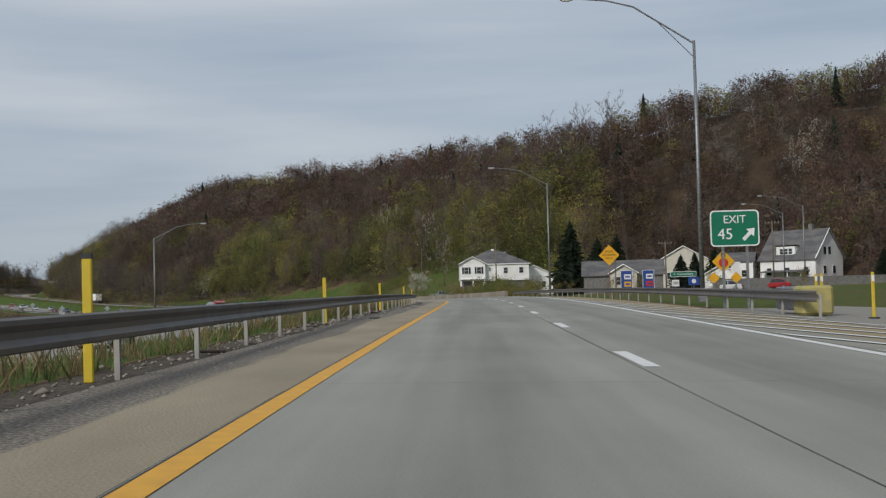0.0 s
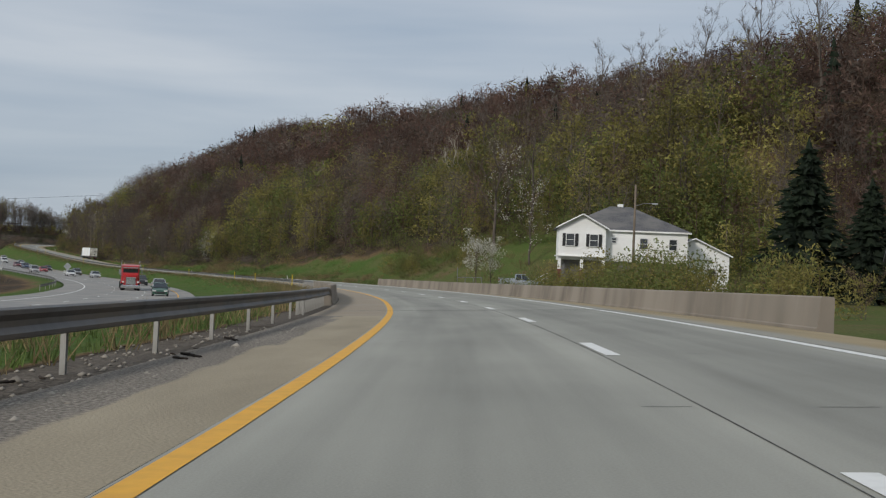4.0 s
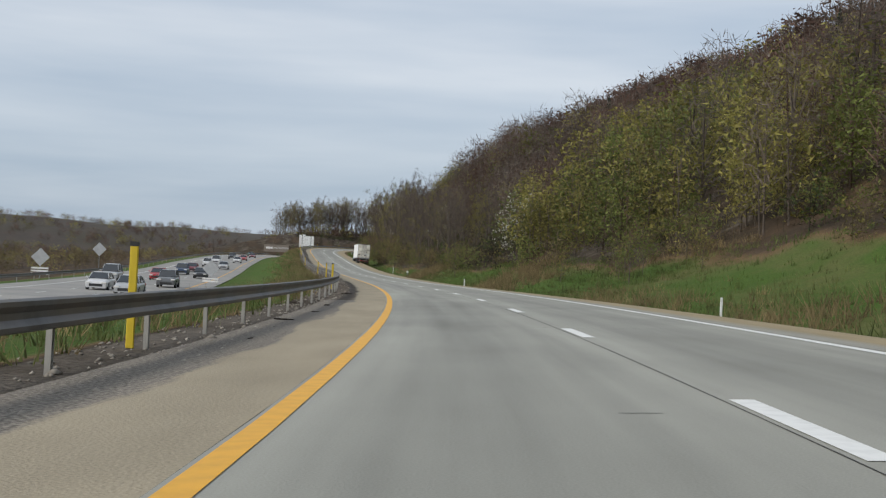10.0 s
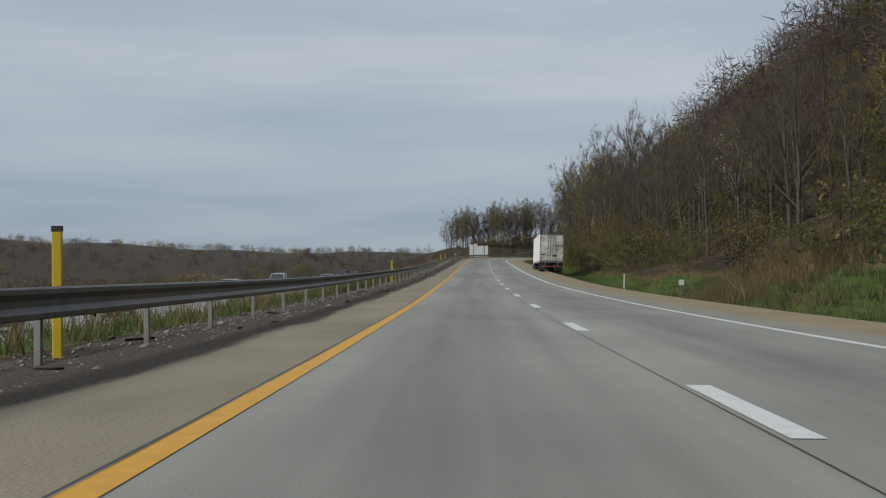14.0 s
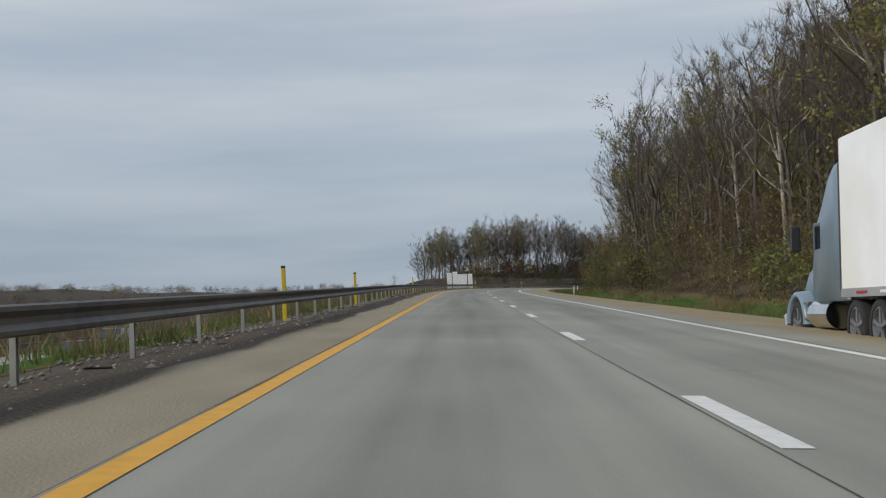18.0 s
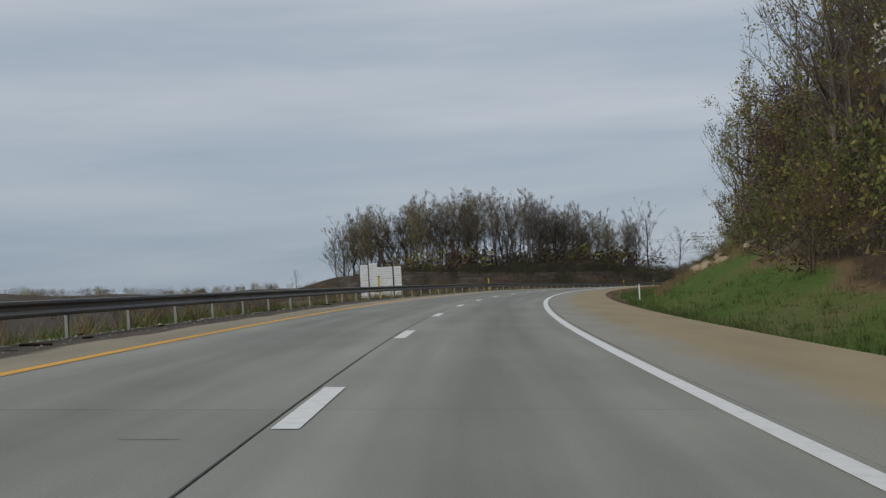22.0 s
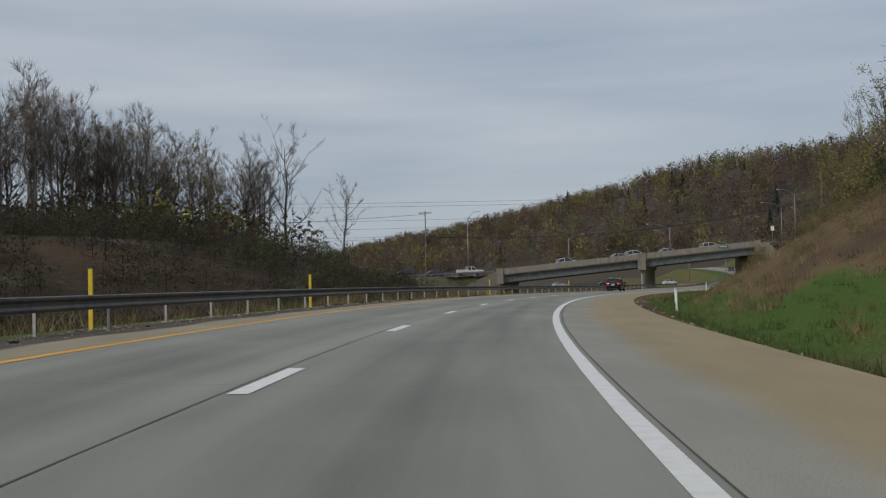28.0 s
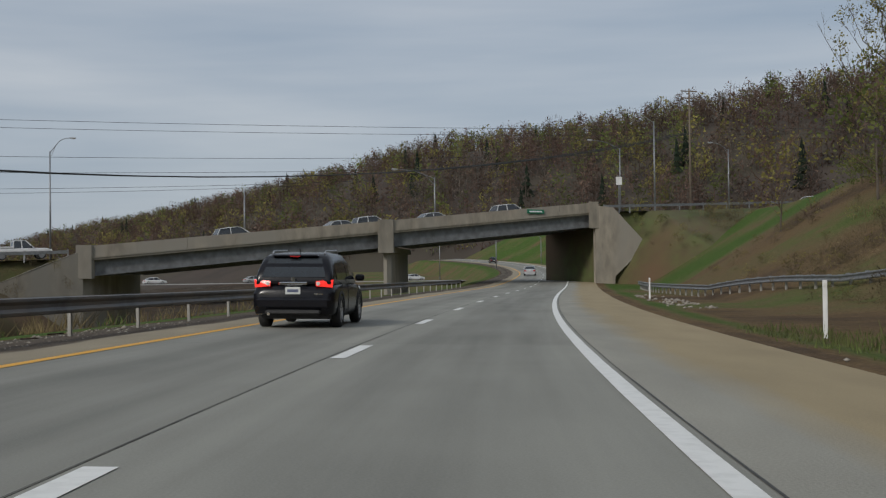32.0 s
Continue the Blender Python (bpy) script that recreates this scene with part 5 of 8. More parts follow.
# compact black sport-utility car ahead in the inner lane, with more detail
def lead_suv(m):
    c = thing("sport_utility_car", m, "black compact sport-utility car driving in the inner lane, brake lights on", "car")
    black = paint("black", (0.008, 0.008, 0.011), 0.22)
    black.node_tree.nodes["Principled BSDF"].inputs["Specular IOR Level"].default_value = 0.3
    low = Mesh()
    rings = []
    prof = [(-2.33, 0.46, 0.80, 0.78), (-2.28, 0.34, 0.90, 0.87), (-2.10, 0.30, 1.02, 0.895), (-1.7, 0.28, 1.06, 0.90), (-1.0, 0.26, 1.05, 0.90), (0.2, 0.25, 1.02, 0.90), (1.0, 0.26, 1.00, 0.90), (1.6, 0.27, 0.96, 0.89), (2.05, 0.30, 0.86, 0.84), (2.25, 0.36, 0.72, 0.74), (2.32, 0.42, 0.58, 0.62)]
    for y, z0, z1, hw in prof:
        rings.append(ring_section(hw * 0.95, hw, hw * 0.93, z0, z0 + (z1 - z0) * 0.72, z1, y))
    low.loft(rings)
    part("body", low, black, c, smooth_faces=True)
    def half(y, z, wb):
        """One side of the cabin's section, leaning in and rounding over to the roof."""
        h = z - 0.97
        lean = h / 0.7
        return [(wb, y, 0.97), (wb - 0.03 * lean, y, 0.97 + 0.35 * h), (wb - 0.09 * lean, y, 0.97 + 0.66 * h), (wb - 0.155 * lean, y, 0.97 + 0.86 * h), (wb - 0.23 * lean, y, 0.97 + 0.96 * h), (wb - 0.38 * lean, y, z - 0.004)]

    secs = [half(*q) for q in ((-2.27, 1.05, 0.80), (-2.22, 1.20, 0.85), (-2.11, 1.42, 0.865), (-1.95, 1.59, 0.87), (-1.62, 1.655, 0.875), (-0.8, 1.685, 0.875), (0.05, 1.66, 0.87), (0.48, 1.53, 0.865), (0.88, 1.28, 0.855), (1.25, 1.0, 0.82))]
    up = Mesh().loft([[(-x, y, z) for x, y, z in q] + list(reversed(q)) for q in secs])
    part("upper_body", up, black, c, smooth_faces=True)
    part("windscreen", Mesh().loft([[(x * k, y + 0.008, z + 0.008) for x, y, z in (q[4], q[2])] + [(-x * k, y + 0.008, z + 0.008) for x, y, z in (q[2], q[4])] for q, k in ((secs[7], 0.9), (secs[8], 0.93), (secs[9], 0.95))], closed=False, caps=False), CARGLASS, c, "dark tinted glass")
    for sx in (-1, 1):
        for ys in (((-1.78, 1.63), (-1.2, 1.675), (-0.45, 1.68)), ((-0.37, 1.68), (0.05, 1.66), (0.42, 1.555), (0.72, 1.385))):
            rows_ = [half(y, z, 0.872) for y, z in ys]
            part("side_window", Mesh().loft([[(sx * (q[0][0] + 0.004), q[0][1], 1.06), (sx * (q[1][0] + 0.007), q[1][1], max(1.08, q[1][2])), (sx * (q[2][0] + 0.009), q[2][1], max(1.10, q[2][2]))] for q in rows_], closed=False, caps=False), CARGLASS, c, "dark tinted glass")
        rail = Mesh().pipe([(sx * 0.58, -1.72, 1.63), (sx * 0.58, -1.58, 1.70), (sx * 0.58, -0.2, 1.735), (sx * 0.58, -0.05, 1.66)], [0.018] * 4, 6)
        part("roof_rail", rail, ALLOY, c, "silver roof rail")
        tl = Mesh().loft([[(sx * 0.50, -2.300, 0.93), (sx * 0.83, -2.22, 0.90), (sx * 0.85, -2.20, 1.07), (sx * 0.50, -2.265, 1.04)],
                          [(sx * 0.50, -2.335, 0.93), (sx * 0.85, -2.25, 0.90), (sx * 0.87, -2.23, 1.07), (sx * 0.50, -2.30, 1.04)]])
        part("tail_light", tl, mat("brake_lamp", (0.85, 0.03, 0.02), (0.7, 0.02, 0.015), rough=0.25, emit=0.7), c, "red tail light")
        part("reverse_light", Mesh().tube((sx * 0.55, -2.33, 0.985), (sx * 0.55, -2.345, 0.985), 0.045, 0.04, 10), CLEARLENS, c, "clear reverse lamp")
        mr = Mesh().box((sx * 1.0, 0.75, 1.10), (0.22, 0.13, 0.16), bevel=0.04)
        part("mirror", mr, black, c)
        hl = Mesh().box((sx * 0.62, 2.12, 0.80), (0.34, 0.3, 0.18), bevel=0.04)
        part("headlight", hl, CLEARLENS, c)
        for k, y in enumerate((0.45, -0.9)):
            part("door_handle", Mesh().box((sx * 0.905, y - 0.25, 0.94), (0.03, 0.20, 0.04), bevel=0.01), black, c)
        part("door_seam", Mesh().box((sx * 0.902, -0.36, 0.66), (0.006, 0.012, 0.66)), PLASTIC, c)
        for y in (-1.36, 1.36):
            wheel(c, sx * 0.80, y, 0.36)
            arch = Mesh()
            n = 14
            rings = [[(sx * xx, y + rr * math.cos(math.pi * k / n), 0.36 + rr * math.sin(math.pi * k / n)) for k in range(n + 1)] for xx, rr in ((0.90, 0.40), (0.915, 0.40), (0.915, 0.46), (0.90, 0.46))]
            arch.loft(rings, closed=False, caps=False)
            part("wheel_arch", arch, PLASTIC, c)
    part("rear_window", Mesh().loft([[(-0.70, -2.22, 1.13), (0.70, -2.22, 1.13), (0.58, -2.0, 1.53), (-0.58, -2.0, 1.53)], [(-0.70, -2.262, 1.125), (0.70, -2.262, 1.125), (0.58, -2.045, 1.535), (-0.58, -2.045, 1.535)]]), CARGLASS, c, "dark rear window")
    part("spoiler", Mesh().box((0, -2.0, 1.588), (1.0, 0.22, 0.04), bevel=0.018), black, c)
    part("high_brake_light", Mesh().box((0, -2.115, 1.575), (0.22, 0.02, 0.025)), REDLENS, c)
    part("chrome_trim", Mesh().box((0.0, -2.335, 0.985), (0.62, 0.03, 0.07), bevel=0.015), CHROME, c, "bright chrome tailgate strip")
    part("emblem", Mesh().tube((0, -2.30, 1.075), (0, -2.32, 1.075), 0.055, 0.05, 14), CHROME, c)
    pl = part("number_plate", Mesh().box((0.0, -2.33, 0.83), (0.33, 0.025, 0.16), bevel=0.008), PLATE, c, "pale number plate")
    part("plate_mark", Mesh().box((0.0, -2.346, 0.83), (0.24, 0.004, 0.06)), PLATETXT, pl)
    part("rear_bumper", Mesh().box((0, -2.28, 0.56), (1.66, 0.22, 0.30), bevel=0.08), black, c)
    part("skid_plate", Mesh().box((0, -2.30, 0.37), (1.2, 0.16, 0.10), bevel=0.03), PLASTIC, c)
    part("exhaust", Mesh().tube((-0.52, -2.15, 0.33), (-0.52, -2.40, 0.33), 0.035, 0.035, 10), CHROME, c)
    part("underbody", Mesh().box((0, 0, 0.28), (1.5, 4.0, 0.14)), PLASTIC, c)
    part("antenna", Mesh().tube((0, -1.5, 1.655), (0, -1.56, 1.75), 0.012, 0.008, 5), PLASTIC, c)
    for sx, n in ((-0.62, 3), (0.55, 4)):
        part("badge", Mesh().box((sx, -2.335, 0.76), (0.18, 0.008, 0.025)), CHROME, c)
    return c


sv = spot(1008.2, -2.3)
lead_suv(sv @ Matrix.Rotation(BANK[int((1008 - S0) / DS)] * -1, 4, "Y"))


# ---- parked semi-trailer truck on the outer shoulder ----
TRWHITE = mat("trailer_skin", (0.86, 0.87, 0.88), (0.78, 0.79, 0.80), rough=0.45, metal=0.0, scale=0.7, c3=(0.76, 0.75, 0.70), scale3=0.4, bump=0.005)
TRDOOR = mat("trailer_door", (0.80, 0.78, 0.70), (0.70, 0.68, 0.60), rough=0.5, scale=1.2, c3=(0.46, 0.43, 0.36), scale3=0.9)
TRDARK = mat("chassis", (0.03, 0.03, 0.03), (0.05, 0.045, 0.04), rough=0.8, scale=4)
CABBLUE = mat("cab_paint", (0.20, 0.27, 0.33), (0.16, 0.22, 0.27), rough=0.3, scale=1)
INK = mat("dark_ink", (0.04, 0.04, 0.045), None, rough=0.7)


def letters(text, size, parent, m, material, name="lettering", depth=0.004):
    cu = bpy.data.curves.new(name, "FONT")
    cu.body, cu.size, cu.extrude, cu.align_x, cu.align_y = text, size, depth, "CENTER", "CENTER"
    tmp = bpy.data.objects.new("tmp", cu)
    scene.collection.objects.link(tmp)
    bpy.context.view_layer.update()
    me = bpy.data.meshes.new_from_object(tmp.evaluated_get(bpy.context.evaluated_depsgraph_get()))
    me.name = name
    bpy.data.objects.remove(tmp)
    me.materials.clear()
    me.materials.append(material)
    return part(name, me, material, parent, m=m)


UPRIGHT = Matrix.Rotation(radians(90), 4, "X")     # text that faces -y


def dual(parent, y, r=0.50, both=True):
    for sx in (-1, 1):
        wheel(parent, sx * 1.08, y, r, 0.28, STEEL)
        if both:
            wheel(parent, sx * 0.76, y, r, 0.28, STEEL)


def semi(m, label, skin=TRWHITE, cab=CABBLUE, length=16.15, trailer=True):
    t = thing("semi_trailer_truck", m, label, "truck")
    L = length
    body = Mesh().box((0, L / 2, 2.62), (2.59, L, 2.92), bevel=0.03)
    part("trailer_box", body, skin, t)
    part("bottom_rail", Mesh().box((0, L / 2, 1.12), (2.61, L, 0.16)), mat("rail_grey", (0.42, 0.42, 0.42), None, rough=0.5, metal=0.4), t)
    for k in range(int(L / 1.2)):
        for sx in (-1, 1):
            part("marker_stripe", Mesh().box((sx * 1.31, 0.6 + k * 1.2, 1.12), (0.008, 0.55, 0.05)), WHITEP if k % 2 else REDLENS, t)
    for sx in (-1, 1):
        d = part("rear_door", Mesh().box((sx * 0.635, -0.03, 2.62), (1.25, 0.06, 2.78), bevel=0.012), TRDOOR, t)
        for dx in (0.15, 0.42):
            part("lock_rod", Mesh().tube((sx * dx * 1.0, -0.085, 1.25), (sx * dx * 1.0, -0.085, 4.0), 0.022, 0.022, 6), STEEL, d)
        for z in (1.5, 2.1, 2.9, 3.8):
            part("hinge", Mesh().box((sx * 1.20, -0.08, z), (0.18, 0.05, 0.09)), STEEL, d)
        part("lock_handle", Mesh().box((sx * 0.32, -0.10, 1.75), (0.40, 0.04, 0.05)), TRDARK, d)
        part("tail_light", Mesh().box((sx * 1.0, -0.05, 1.02), (0.36, 0.08, 0.14), bevel=0.02), REDLENS, t)
        part("mud_flap", Mesh().box((sx * 0.95, 0.35, 0.55), (0.62, 0.03, 0.75)), TRDARK, t)
    part("door_frame", Mesh().box((0, -0.02, 4.04), (2.59, 0.10, 0.10)).box((-1.27, -0.02, 2.6), (0.06, 0.10, 2.9)).box((1.27, -0.02, 2.6), (0.06, 0.10, 2.9)), STEEL, t)
    for k in range(5):
        part("clearance_lamp", Mesh().box((-0.5 + k * 0.25, -0.085, 4.05), (0.07, 0.03, 0.04)), REDLENS, t)
    part("sill", Mesh().box((0, -0.04, 1.12), (2.55, 0.12, 0.20)), STEEL, t)
    part("underride_bar", Mesh().box((0, -0.05, 0.56), (2.3, 0.10, 0.12)).box((-0.7, -0.03, 0.82), (0.10, 0.10, 0.5)).box((0.7, -0.03, 0.82), (0.10, 0.10, 0.5)), STEEL, t)
    part("warning_tape", Mesh().box((0, -0.105, 0.56), (2.2, 0.006, 0.05)), REDLENS, t)
    letters("STORAGE", 0.28, t, Matrix.Translation((0.66, -0.075, 2.85)) @ UPRIGHT, INK)
    for x in (-0.85, -0.36):
        part("placard_holder", Mesh().box((0, 0, 0), (0.36, 0.012, 0.36), Matrix.Rotation(radians(45), 4, "Y") ).box((0, -0.008, 0), (0.28, 0.012, 0.28), Matrix.Rotation(radians(45), 4, "Y")), TRDOOR, t, m=Matrix.Translation((x, -0.072, 2.2)))
    for x, z, w, h in ((-0.95, 1.85, 0.5, 0.12), (0.35, 1.75, 0.5, 0.22), (0.55, 2.0, 0.34, 0.3), (0.95, 1.9, 0.4, 0.3), (0.6, 2.4, 0.12, 0.14)):
        part("sticker", Mesh().box((x, -0.068, z), (w, 0.008, h)), INK if w == 0.5 or h == 0.14 else PLATE, t)
    part("chassis_frame", Mesh().box((-0.45, L / 2 + 1.5, 0.98), (0.14, L + 3, 0.22)).box((0.45, L / 2 + 1.5, 0.98), (0.14, L + 3, 0.22)), TRDARK, t)
    for y in (1.25, 2.5):
        dual(t, y)
    part("landing_gear", Mesh().box((-0.8, L - 3.4, 0.6), (0.14, 0.14, 0.9)).box((0.8, L - 3.4, 0.6), (0.14, 0.14, 0.9)), TRDARK, t)
    for y in (L - 1.7, L - 0.5):
        dual(t, y)
    y0 = L + 0.35
    def cab_ring(dy, w, zb, zt, r=0.22):
        side = [(w, zb), (w, zt - r * 1.4), (w - r * 0.25, zt - r * 0.5), (w - r, zt)]
        return [(-x, y0 + dy, z) for x, z in side] + [(x, y0 + dy, z) for x, z in reversed(side)]

    part("cab", Mesh().loft([cab_ring(*q) for q in ((0.0, 1.20, 0.98, 3.78), (0.35, 1.21, 0.98, 3.76), (0.75, 1.20, 0.98, 3.55), (1.15, 1.19, 0.98, 3.12), (1.50, 1.17, 0.98, 2.86), (1.72, 1.13, 0.98, 2.74), (2.12, 1.08, 1.0, 2.0))]), cab, t, smooth_faces=True)
    part("hood", Mesh().loft([cab_ring(*q) for q in ((2.10, 0.98, 1.02, 1.96, 0.3), (2.7, 0.94, 1.02, 1.88, 0.3), (3.3, 0.88, 1.02, 1.76, 0.3), (3.72, 0.80, 1.0, 1.58, 0.3), (3.9, 0.70, 0.95, 1.35, 0.3))]), cab, t, smooth_faces=True)
    part("windshield", Mesh().loft([[(-0.92, y0 + 1.76, 2.66), (0.92, y0 + 1.76, 2.66)], [(-0.96, y0 + 2.15, 2.02), (0.96, y0 + 2.15, 2.02)]], closed=False, caps=False), CARGLASS, t)
    part("grille", Mesh().box((0, y0 + 3.9, 1.15), (1.2, 0.08, 0.85), bevel=0.03), CHROME, t)
    part("front_bumper", Mesh().box((0, y0 + 3.95, 0.55), (2.4, 0.2, 0.35), bevel=0.05), CHROME, t)
    for sx in (-1, 1):
        wheel(t, sx * 1.05, y0 + 3.0, 0.50, 0.3, STEEL)
        arch_ = [[(sx * xx, y0 + 3.0 + rr_ * math.cos(math.pi * k / 10), 0.5 + rr_ * math.sin(math.pi * k / 10)) for k in range(11)] for xx, rr_ in ((0.80, 0.58), (1.20, 0.58), (1.24, 0.64), (1.18, 0.70), (0.80, 0.74))]
        part("fender", Mesh().loft(arch_, closed=False, caps=False), cab, t, smooth_faces=True)
        part("step", Mesh().box((sx * 1.08, y0 + 2.25, 0.62), (0.28, 0.30, 0.06), bevel=0.015).box((sx * 1.08, y0 + 2.25, 0.95), (0.28, 0.30, 0.06), bevel=0.015), STEEL, t)
        part("side_extender", Mesh().box((sx * 1.18, y0 - 0.12, 2.4), (0.05, 0.26, 2.5), bevel=0.01), TRDARK, t)
        part("fuel_tank", Mesh().tube((sx * 0.96, y0 + 0.75, 0.72), (sx * 0.96, y0 + 2.0, 0.72), 0.30, 0.30, 18), CHROME, t, "polished fuel tank")
        part("side_window", Mesh().box((sx * 1.165, y0 + 1.42, 2.32), (0.04, 0.62, 0.55), bevel=0.015), CARGLASS, t)
        part("mirror", Mesh().box((sx * 1.45, y0 + 2.1, 2.3), (0.22, 0.10, 0.55), bevel=0.03), PLASTIC, t)
        part("headlight", Mesh().box((sx * 0.85, y0 + 3.88, 1.1), (0.3, 0.1, 0.2), bevel=0.03), CLEARLENS, t)
        part("exhaust_stack", Mesh().tube((sx * 1.05, y0 - 0.05, 1.0), (sx * 1.05, y0 - 0.05, 3.9), 0.08, 0.08, 8), CHROME, t)
    return t


semi(spot(559.0, 6.75, 0.06) @ Matrix.Rotation(radians(2.2), 4, "Y"), "white box semi-trailer truck with blue-grey cab parked on the shoulder")

# oncoming trucks and cars
RED = mat("cab_red", (0.42, 0.02, 0.02), (0.34, 0.015, 0.015), rough=0.3)
GREY = mat("cab_grey", (0.16, 0.17, 0.19), (0.12, 0.13, 0.14), rough=0.35)


def tanker(m, label):
    t = thing("tanker_truck", m, label, "truck")
    part("cab", Mesh().loft([[(-1.2, 6.2, 0.9), (1.2, 6.2, 0.9), (1.15, 6.2, 3.5), (-1.15, 6.2, 3.5)], [(-1.2, 8.0, 0.9), (1.2, 8.0, 0.9), (1.1, 7.6, 3.3), (-1.1, 7.6, 3.3)], [(-1.15, 8.3, 0.9), (1.15, 8.3, 0.9), (1.0, 8.2, 2.1), (-1.0, 8.2, 2.1)]]), RED, t, "bright red cab")
    part("hood", Mesh().loft([[(-1.0, 8.2, 0.8), (1.0, 8.2, 0.8), (0.95, 8.2, 2.05), (-0.95, 8.2, 2.05)], [(-0.95, 9.9, 0.8), (0.95, 9.9, 0.8), (0.75, 9.85, 1.85), (-0.75, 9.85, 1.85)]]), RED, t)
    part("windshield", Mesh().box((0, 8.02, 2.55), (1.9, 0.06, 0.75)), CARGLASS, t)
    part("visor", Mesh().box((0, 8.0, 3.05), (2.1, 0.3, 0.16), bevel=0.03), CHROME, t)
    gr = part("grille", Mesh().box((0, 9.95, 1.35), (1.25, 0.08, 1.0), bevel=0.03), CHROME, t)
    for k in range(6):
        part("grille_bar", Mesh().box((-0.5 + k * 0.2, 10.0, 1.35), (0.03, 0.02, 0.9)), TRDARK, gr)
    part("front_bumper", Mesh().box((0, 10.0, 0.6), (2.5, 0.25, 0.40), bevel=0.06), CHROME, t)
    n = 20
    tank = Mesh().loft([[(r * 1.15 * math.cos(2 * math.pi * k / n), y, 2.15 + r * 1.0 * math.sin(2 * math.pi * k / n)) for k in range(n)] for y, r in ((-6.2, 0.5), (-6.0, 0.9), (-5.7, 1.05), (5.4, 1.05), (5.7, 0.9), (5.85, 0.5))])
    part("tank", tank, ALLOY, t, "polished steel tank", smooth_faces=True)
    for y in (-5.0, -2.5, 0, 2.5, 4.6):
        part("tank_band", Mesh().loft([[(1.22 * math.cos(2 * math.pi * k / n), yy, 2.15 + 1.07 * math.sin(2 * math.pi * k / n)) for k in range(n)] for yy in (y, y + 0.08)]), STEEL, t)
    part("chassis_frame", Mesh().box((0, 1.5, 0.95), (1.0, 15.0, 0.22)), TRDARK, t)
    for y in (-5.0, -3.7, 4.4, 5.6):
        dual(t, y)
    for sx in (-1, 1):
        wheel(t, sx * 1.05, 9.0, 0.5, 0.3, STEEL)
        part("fender", Mesh().box((sx * 1.1, 9.0, 1.1), (0.36, 1.4, 0.18), bevel=0.06), RED, t)
        part("headlight", Mesh().box((sx * 0.95, 9.9, 1.2), (0.3, 0.12, 0.22), bevel=0.03), CLEARLENS, t)
        part("exhaust_stack", Mesh().tube((sx * 1.15, 6.0, 1.2), (sx * 1.15, 6.0, 4.0), 0.09, 0.09, 8), CHROME, t)
        part("mirror", Mesh().box((sx * 1.45, 8.0, 2.5), (0.2, 0.1, 0.6), bevel=0.03), CHROME, t)
    return t


tanker(oncoming(296, 1), "red tanker truck with polished steel tank on the oncoming road")
COLS = {"white": (0.62, 0.62, 0.62), "silver": (0.40, 0.41, 0.42), "red": (0.36, 0.02, 0.025), "darkred": (0.16, 0.02, 0.03), "grey": (0.13, 0.135, 0.14), "nearblack": (0.02, 0.02, 0.023), "darkblue": (0.03, 0.05, 0.10), "green": (0.03, 0.09, 0.06)}
for s, lane, kind, col in ((62, 0, "sedan", "silver"), (120, 1, "suv", "white"), (166, 0, "van", "darkblue"), (262, 0, "sedan", "green"), (286, 0, "suv", "silver"), (330, 0, "suv", "nearblack"), (398, 0, "sedan", "silver"), (408, 1, "sedan", "white"),
                           (424, 0, "suv", "grey"), (440, 2, "van", "silver"), (452, 1, "sedan", "red"), (470, 0, "sedan", "nearblack"), (486, 1, "suv", "darkblue"), (505, 1, "sedan", "darkred"), (528, 0, "sedan", "silver"), (540, 1, "suv", "white"),
                           (566, 1, "van", "white"), (580, 0, "sedan", "white"), (610, 0, "sedan", "red"), (628, 1, "suv", "nearblack"), (662, 0, "sedan", "darkred"), (700, 1, "sedan", "green")):
    car(kind, col, COLS[col], oncoming(s, lane), {"sedan": "%s four-door saloon", "suv": "%s sport-utility car", "van": "%s minivan"}[kind] % {"nearblack": "black", "darkred": "dark red", "darkblue": "dark blue"}.get(col, col) + " on the oncoming concrete lanes")
# traffic far ahead on this carriageway, and beyond the overpass
for s, u, kind, col in ((1160, -1.9, "sedan", "silver"), (1290, -1.9, "suv", "nearblack")):
    car(kind, col, COLS[col], spot(s, u), "%s car far ahead on the same carriageway" % ("silver" if col == "silver" else "black"), "cars ahead")


# ---- signs ----
SIGNGREEN = mat("sign_green", (0.0, 0.16, 0.085), (0.0, 0.13, 0.07), rough=0.45, scale=2)
SIGNYEL = mat("sign_yellow", (0.78, 0.40, 0.01), (0.70, 0.35, 0.01), rough=0.45, scale=2)
SIGNWHITE = mat("sign_white", (0.78, 0.78, 0.77), (0.68, 0.68, 0.67), rough=0.45, scale=2)
SIGNBLUE = mat("sign_blue", (0.02, 0.07, 0.30), (0.02, 0.06, 0.24), rough=0.45, scale=2)
SIGNRED = mat("sign_red", (0.60, 0.03, 0.02), None, rough=0.5)
SIGNBACK = mat("sign_back", (0.50, 0.51, 0.52), (0.42, 0.43, 0.44), rough=0.45, metal=0.4, scale=2)
WOODPOST = mat("weathered_wood", (0.20, 0.16, 0.12), (0.12, 0.095, 0.07), rough=0.9, scale=4, stretch=(1, 1, 0.2), bump=0.02)
FACE = Matrix.Rotation(radians(90), 4, "X")


def face_frame(x, y, z0, turn):
    return Matrix.Translation((x, y, z0)) @ Matrix.Rotation(radians(turn), 4, "Z")


